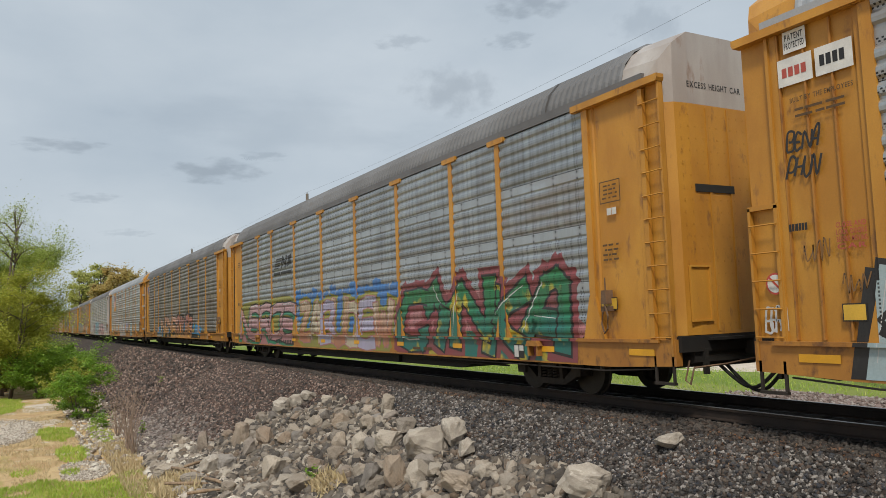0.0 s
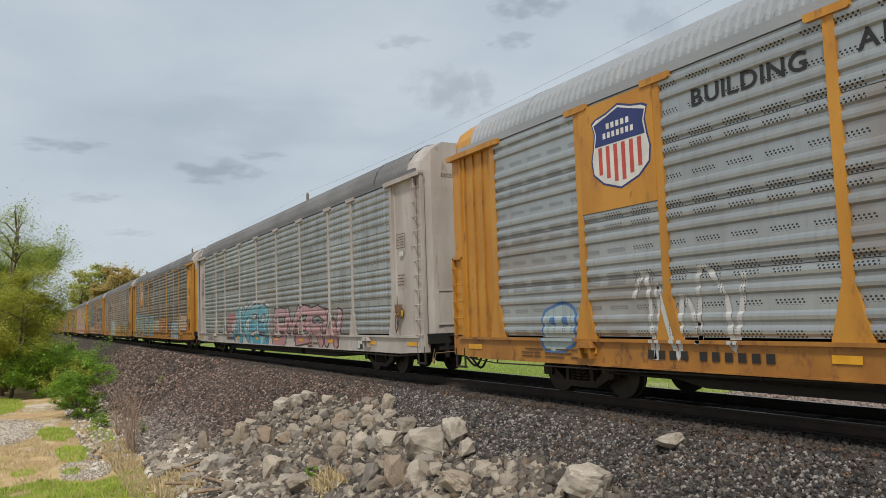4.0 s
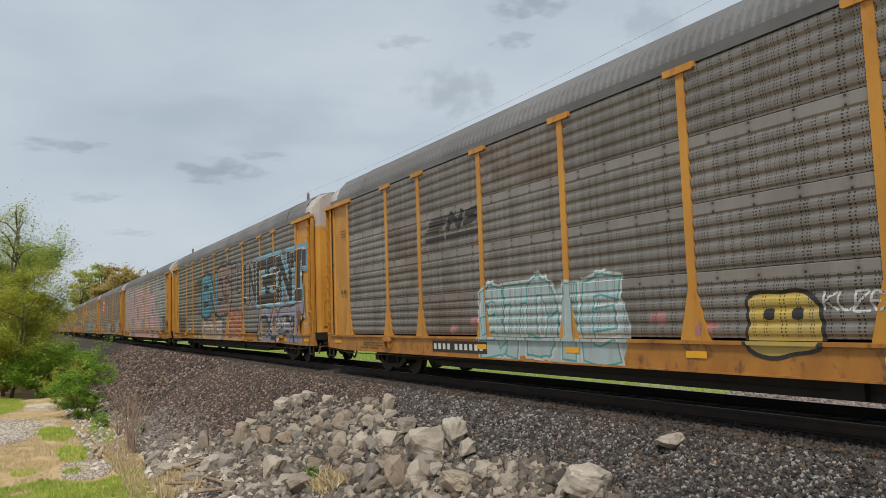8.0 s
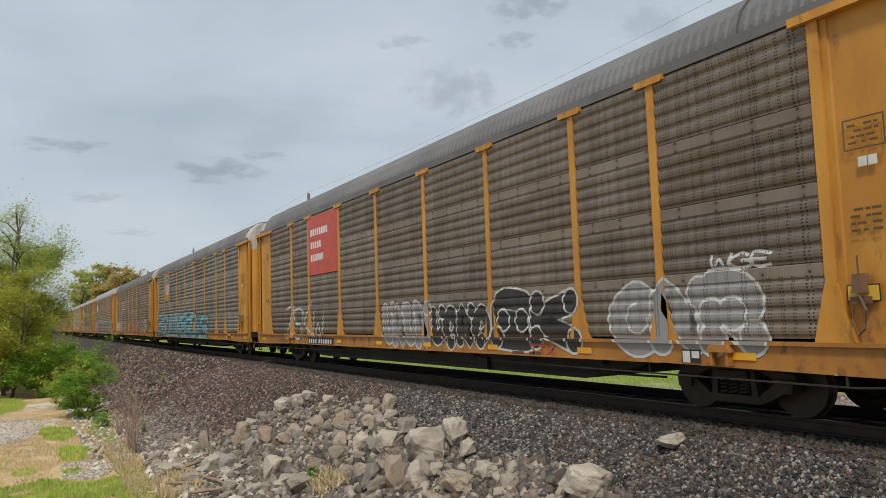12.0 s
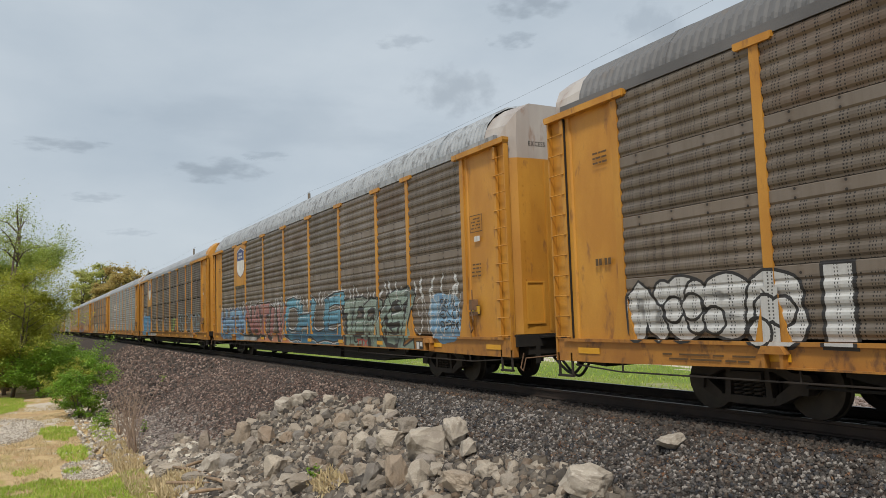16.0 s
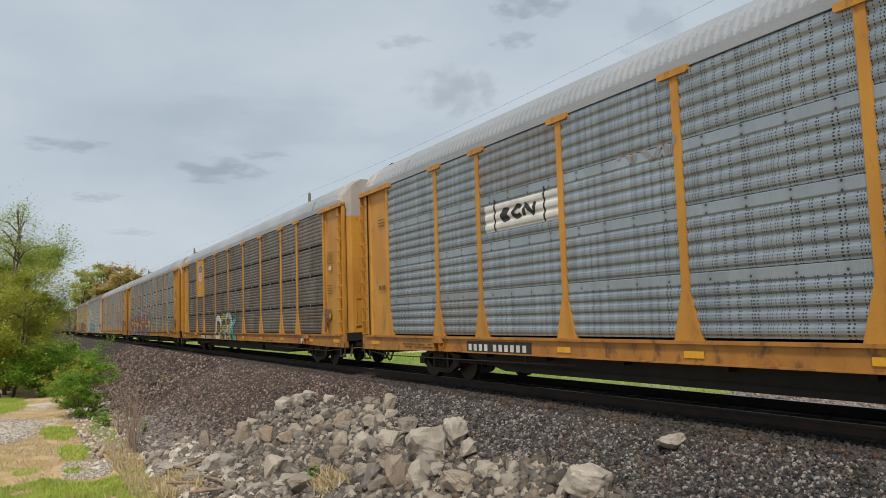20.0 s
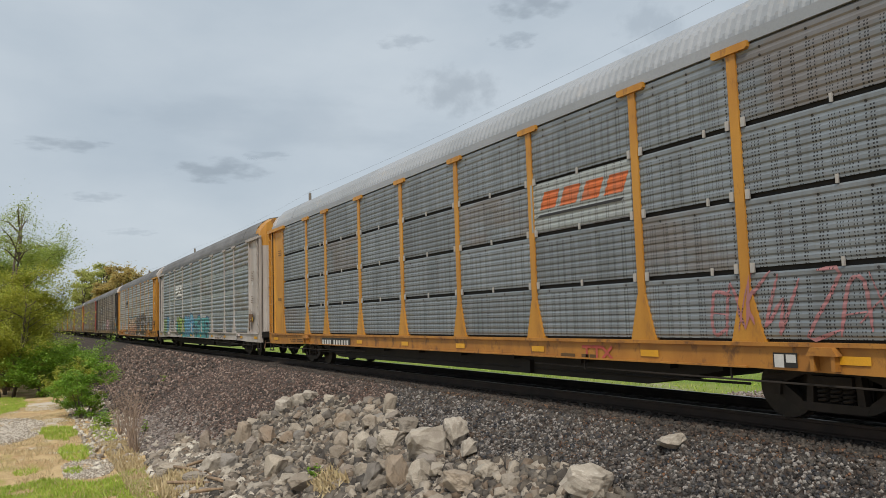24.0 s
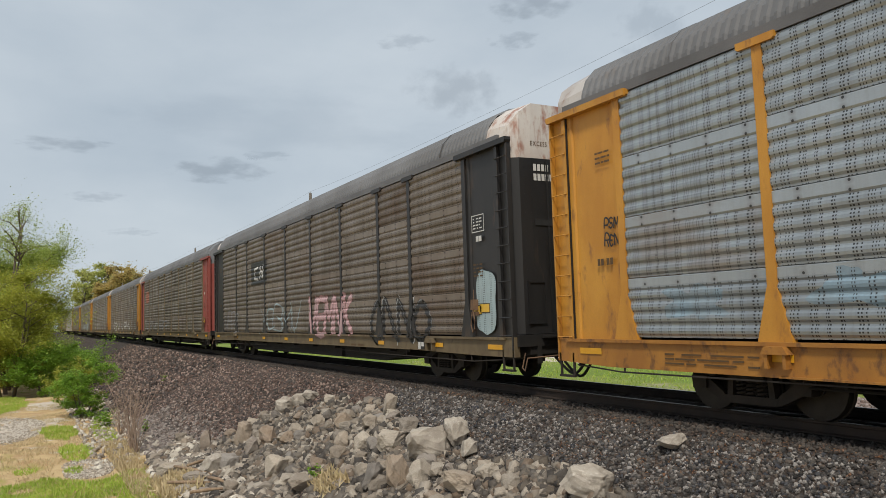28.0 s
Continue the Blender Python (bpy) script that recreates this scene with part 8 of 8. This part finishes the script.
# white car
decal(17, "emblem_ground", [rect(-20.4, -17.7, 3.05, 3.95)], M["plate_white"], 3, "white sign with black lettering bars")
decal(17, "emblem", stroke([(-20.3, 3.35), (-19.3, 3.5), (-18.9, 3.8), (-18.4, 3.4), (-17.8, 3.75)], 0.09) + [rect(-20.1, -18.0, 3.12, 3.22)], M["board_black"], 5)
bubbles(17, 2, 25.0, 23.9, 0.75, 2.0, "navy", "lime", 18, "lime green bubble letters", "UI")
bubbles(17, 2, 23.9, 22.7, 0.85, 2.05, "navy", "sky", 19, "sky blue bubble letters", "UP")
blotch(17, 20.0, 14.4, 0.60, 1.9, "teal", 29, 0.3, 0.3)
bubbles(17, 3, 19.7, 17.2, 0.95, 2.0, "black", "lime", 20, "", "YOK")
bubbles(17, 3, 17.3, 14.4, 0.75, 2.05, "navy", "sky", 21, "", "SER")
blotch(17, 14.3, 10.0, 0.60, 1.95, "white", 30, 0.3, 0.12)
blotch(17, 14.2, 10.1, 0.60, 1.85, "teal", 31, 0.6, 0.12)
graffiti(17, "TBLR", 14.2, 10.2, 0.66, 1.85, "teal", "navy", None, "white", 57, "teal block letters", 0.05, 0.05, 0.38, 0.045, "black", 1.2, 0.1)
outline_word(17, "RER", 21.7, 20.7, 1.55, 1.95, "black", None, 58, 0.03)
outline_word(17, "COMTO", 7.9, 6.3, 0.72, 0.98, "black", None, 60, 0.025)
scrawl(17, 3, 1.5, 0.9, 1.55, 1.95, "black", 59, 0.03)

number_board(17, 20.5, 18.0, 0.66, 0.92)

# grey car with wildstyle
stripes_logo(18, 20.35, 18.1, 3.25, 3.86, M["board_black"])
blotch(18, 18.0, 12.0, 0.80, 2.35, "sky", 19, 0.3, 0.2)
blotch(18, 17.7, 11.9, 0.58, 1.0, "clay", 20, 0.6, 0.15)
graffiti(18, "SATAS", 17.7, 12.1, 0.80, 2.2, "clay", "black", "sky", "white", 14, "cream and orange wildstyle with blue halo", 0.05, 0.2, 0.36, 0.05, "black", 1.5, 0.2, 0.10)
blotch(18, 12.2, 6.2, 0.60, 1.9, "black", 21, 0.3, 0.2)
graffiti(18, "EHTSES", 12.1, 6.0, 0.70, 2.15, "black", "grey", "black", "white", 60, "black and white wildstyle", 0.07, 0.2, 0.34, 0.04, "white", 1.6, 0.15)
for a, b in ((12.1, 9.5), (9.3, 6.4)):
    flames(18, 9, a, b, 1.9, 2.35, "black", int(a * 7), 0.08)
outline_word(18, "THOK", 6.0, 5.1, 1.75, 1.95, "black", None, 64, 0.025)
outline_word(18, "SMBRO", 6.0, 4.9, 1.35, 1.52, "black", None, 65, 0.025)
outline_word(18, "MUE", 4.5, 2.0, 0.85, 2.2, "black", None, 61, 0.085, "large black outlined letters", 0.05)
outline_word(18, "W", 4.75, 4.2, 1.5, 1.95, "black", None, 66, 0.07)

outline_word(18, "PSM", 25.85, 25.5, 2.85, 3.05, "black", None, 61, 0.03, "black scrawled tag")
outline_word(18, "REN", 25.85, 25.5, 2.55, 2.78, "black", None, 62, 0.03)
blotch(18, 24.5, 23.5, 1.35, 1.85, "blue_haze", 23, 0.3, 0.9)
blotch(18, 22.1, 21.1, 1.45, 1.95, "blue_haze", 24, 0.3, 0.9)
number_board(18, 20.3, 17.8, 0.70, 0.95)

# black-ended car
decal(19, "emblem_ground", [rect(-20.0, -17.6, 3.05, 4.0)], M["board_black"], 3)
decal(19, "emblem", stroke([(-18.9, 3.75), (-19.4, 3.7), (-19.4, 3.3), (-18.9, 3.25)], 0.1) + stroke([(-18.6, 3.25), (-18.55, 3.75), (-18.2, 3.3), (-18.1, 3.8)], 0.1), M["stencil_white"], 5, "white line emblem on black")
outline_word(19, "CNNO", 7.1, 3.6, 0.82, 2.05, "black", None, 22, 0.20, "black bubble letters with white outline", 0.05)
outline_word(19, "CNNO", 7.1, 3.6, 0.82, 2.05, "white", None, 22, 0.045, "", 0.05)
graffiti(19, "VEMNK", 12.4, 8.5, 1.0, 2.25, "pink", "rose", None, None, 63, "faded pink lettering", 0.05, 0.1, 0.22, 0.02)
wild(19, 5, 18.5, 13.5, 1.05, 2.2, "pale", "grey", "lilac", None, 0.07, 64, "faint white lettering")
wild(19, 4, 25.0, 22.2, 1.05, 2.0, "grey", "black", None, None, 0.07, 65)

blotch(19, 1.48, 0.62, 1.08, 2.5, "pale", 25, 1.0, 0.1, "paint_patch", "pale blue paint patch")
bm = bmesh.new()
for q in range(4):
    box(bm, 0.004, 0.008, -0.95 + q * 0.1, -0.88 + q * 0.1, 4.40, 4.54)
for q in range(6):
    box(bm, 0.004, 0.008, -0.95 + q * 0.1, -0.88 + q * 0.1, 4.20, 4.34)
part("number_bars", bm, M["stencil_white"], STYLE[19][0])
yellow_label(19, 1.30, 0.90, 1.55, 1.75)
# cars farther back, seen small
wild(20, 6, 24.0, 14.0, 1.1, 1.8, "grey", "olive", None, None, 0.12, 66)
blotch(20, 24.5, 22.8, 3.2, 4.2, "rust", 26, 0.5, 0.15)
wild(21, 8, 22.0, 6.0, 1.0, 1.9, "white", "grey", None, None, 0.12, 67)
wild(23, 6, 18.0, 6.0, 1.0, 2.0, "pale", "grey", None, None, 0.15, 68)

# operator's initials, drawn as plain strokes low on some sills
for i in (4, 5, 7, 8, 10, 11, 13, 14, 16):
    u = 7.6 if i != 14 else 4.6
    decal(i, "initials", stroke([(-u - 0.40, 0.92), (-u - 0.18, 0.92)], 0.05) + stroke([(-u - 0.29, 0.92), (-u - 0.29, 0.74)], 0.05) + stroke([(-u - 0.14, 0.92), (-u + 0.08, 0.92)], 0.05) + stroke([(-u - 0.03, 0.92), (-u - 0.03, 0.74)], 0.05) + stroke([(-u + 0.12, 0.92), (-u + 0.34, 0.74)], 0.05) + stroke([(-u + 0.34, 0.92), (-u + 0.12, 0.74)], 0.05), M["stencil_red"], 5)


# ---------------------------------------------------------------- what moves
def run(t):
    """How far the train has come at t seconds."""
    return RUN[0] + RUN[1] * t + RUN[2] * t * t + RUN[3] * t * t * t


RUN = (-8.166, 19.468, -0.00063, -0.00025)


SLACK = {1: 0.15}                  # a car of a slightly other length


def motions():
    for car, index in CARS:
        walk(car, [(t, pose(run(t) - PITCH * index + SLACK.get(index, 0.0), 0, 0)) for t in range(29)])
    turns = {}
    for w, dx in WHEELS:
        if dx not in turns:
            walk(w, [(k / FPS, Matrix.LocRotScale((dx, 0, 0.42), Euler((0, run(k / FPS) / 0.42 % (2 * math.pi), 0)), None)) for k in range(28 * FPS + 1)])
            turns[dx] = w.animation_data
            continue
        w.rotation_mode = "QUATERNION"
        keys = w.animation_data_create()
        keys.action = turns[dx].action
        keys.action_slot = turns[dx].action_slot


motions()
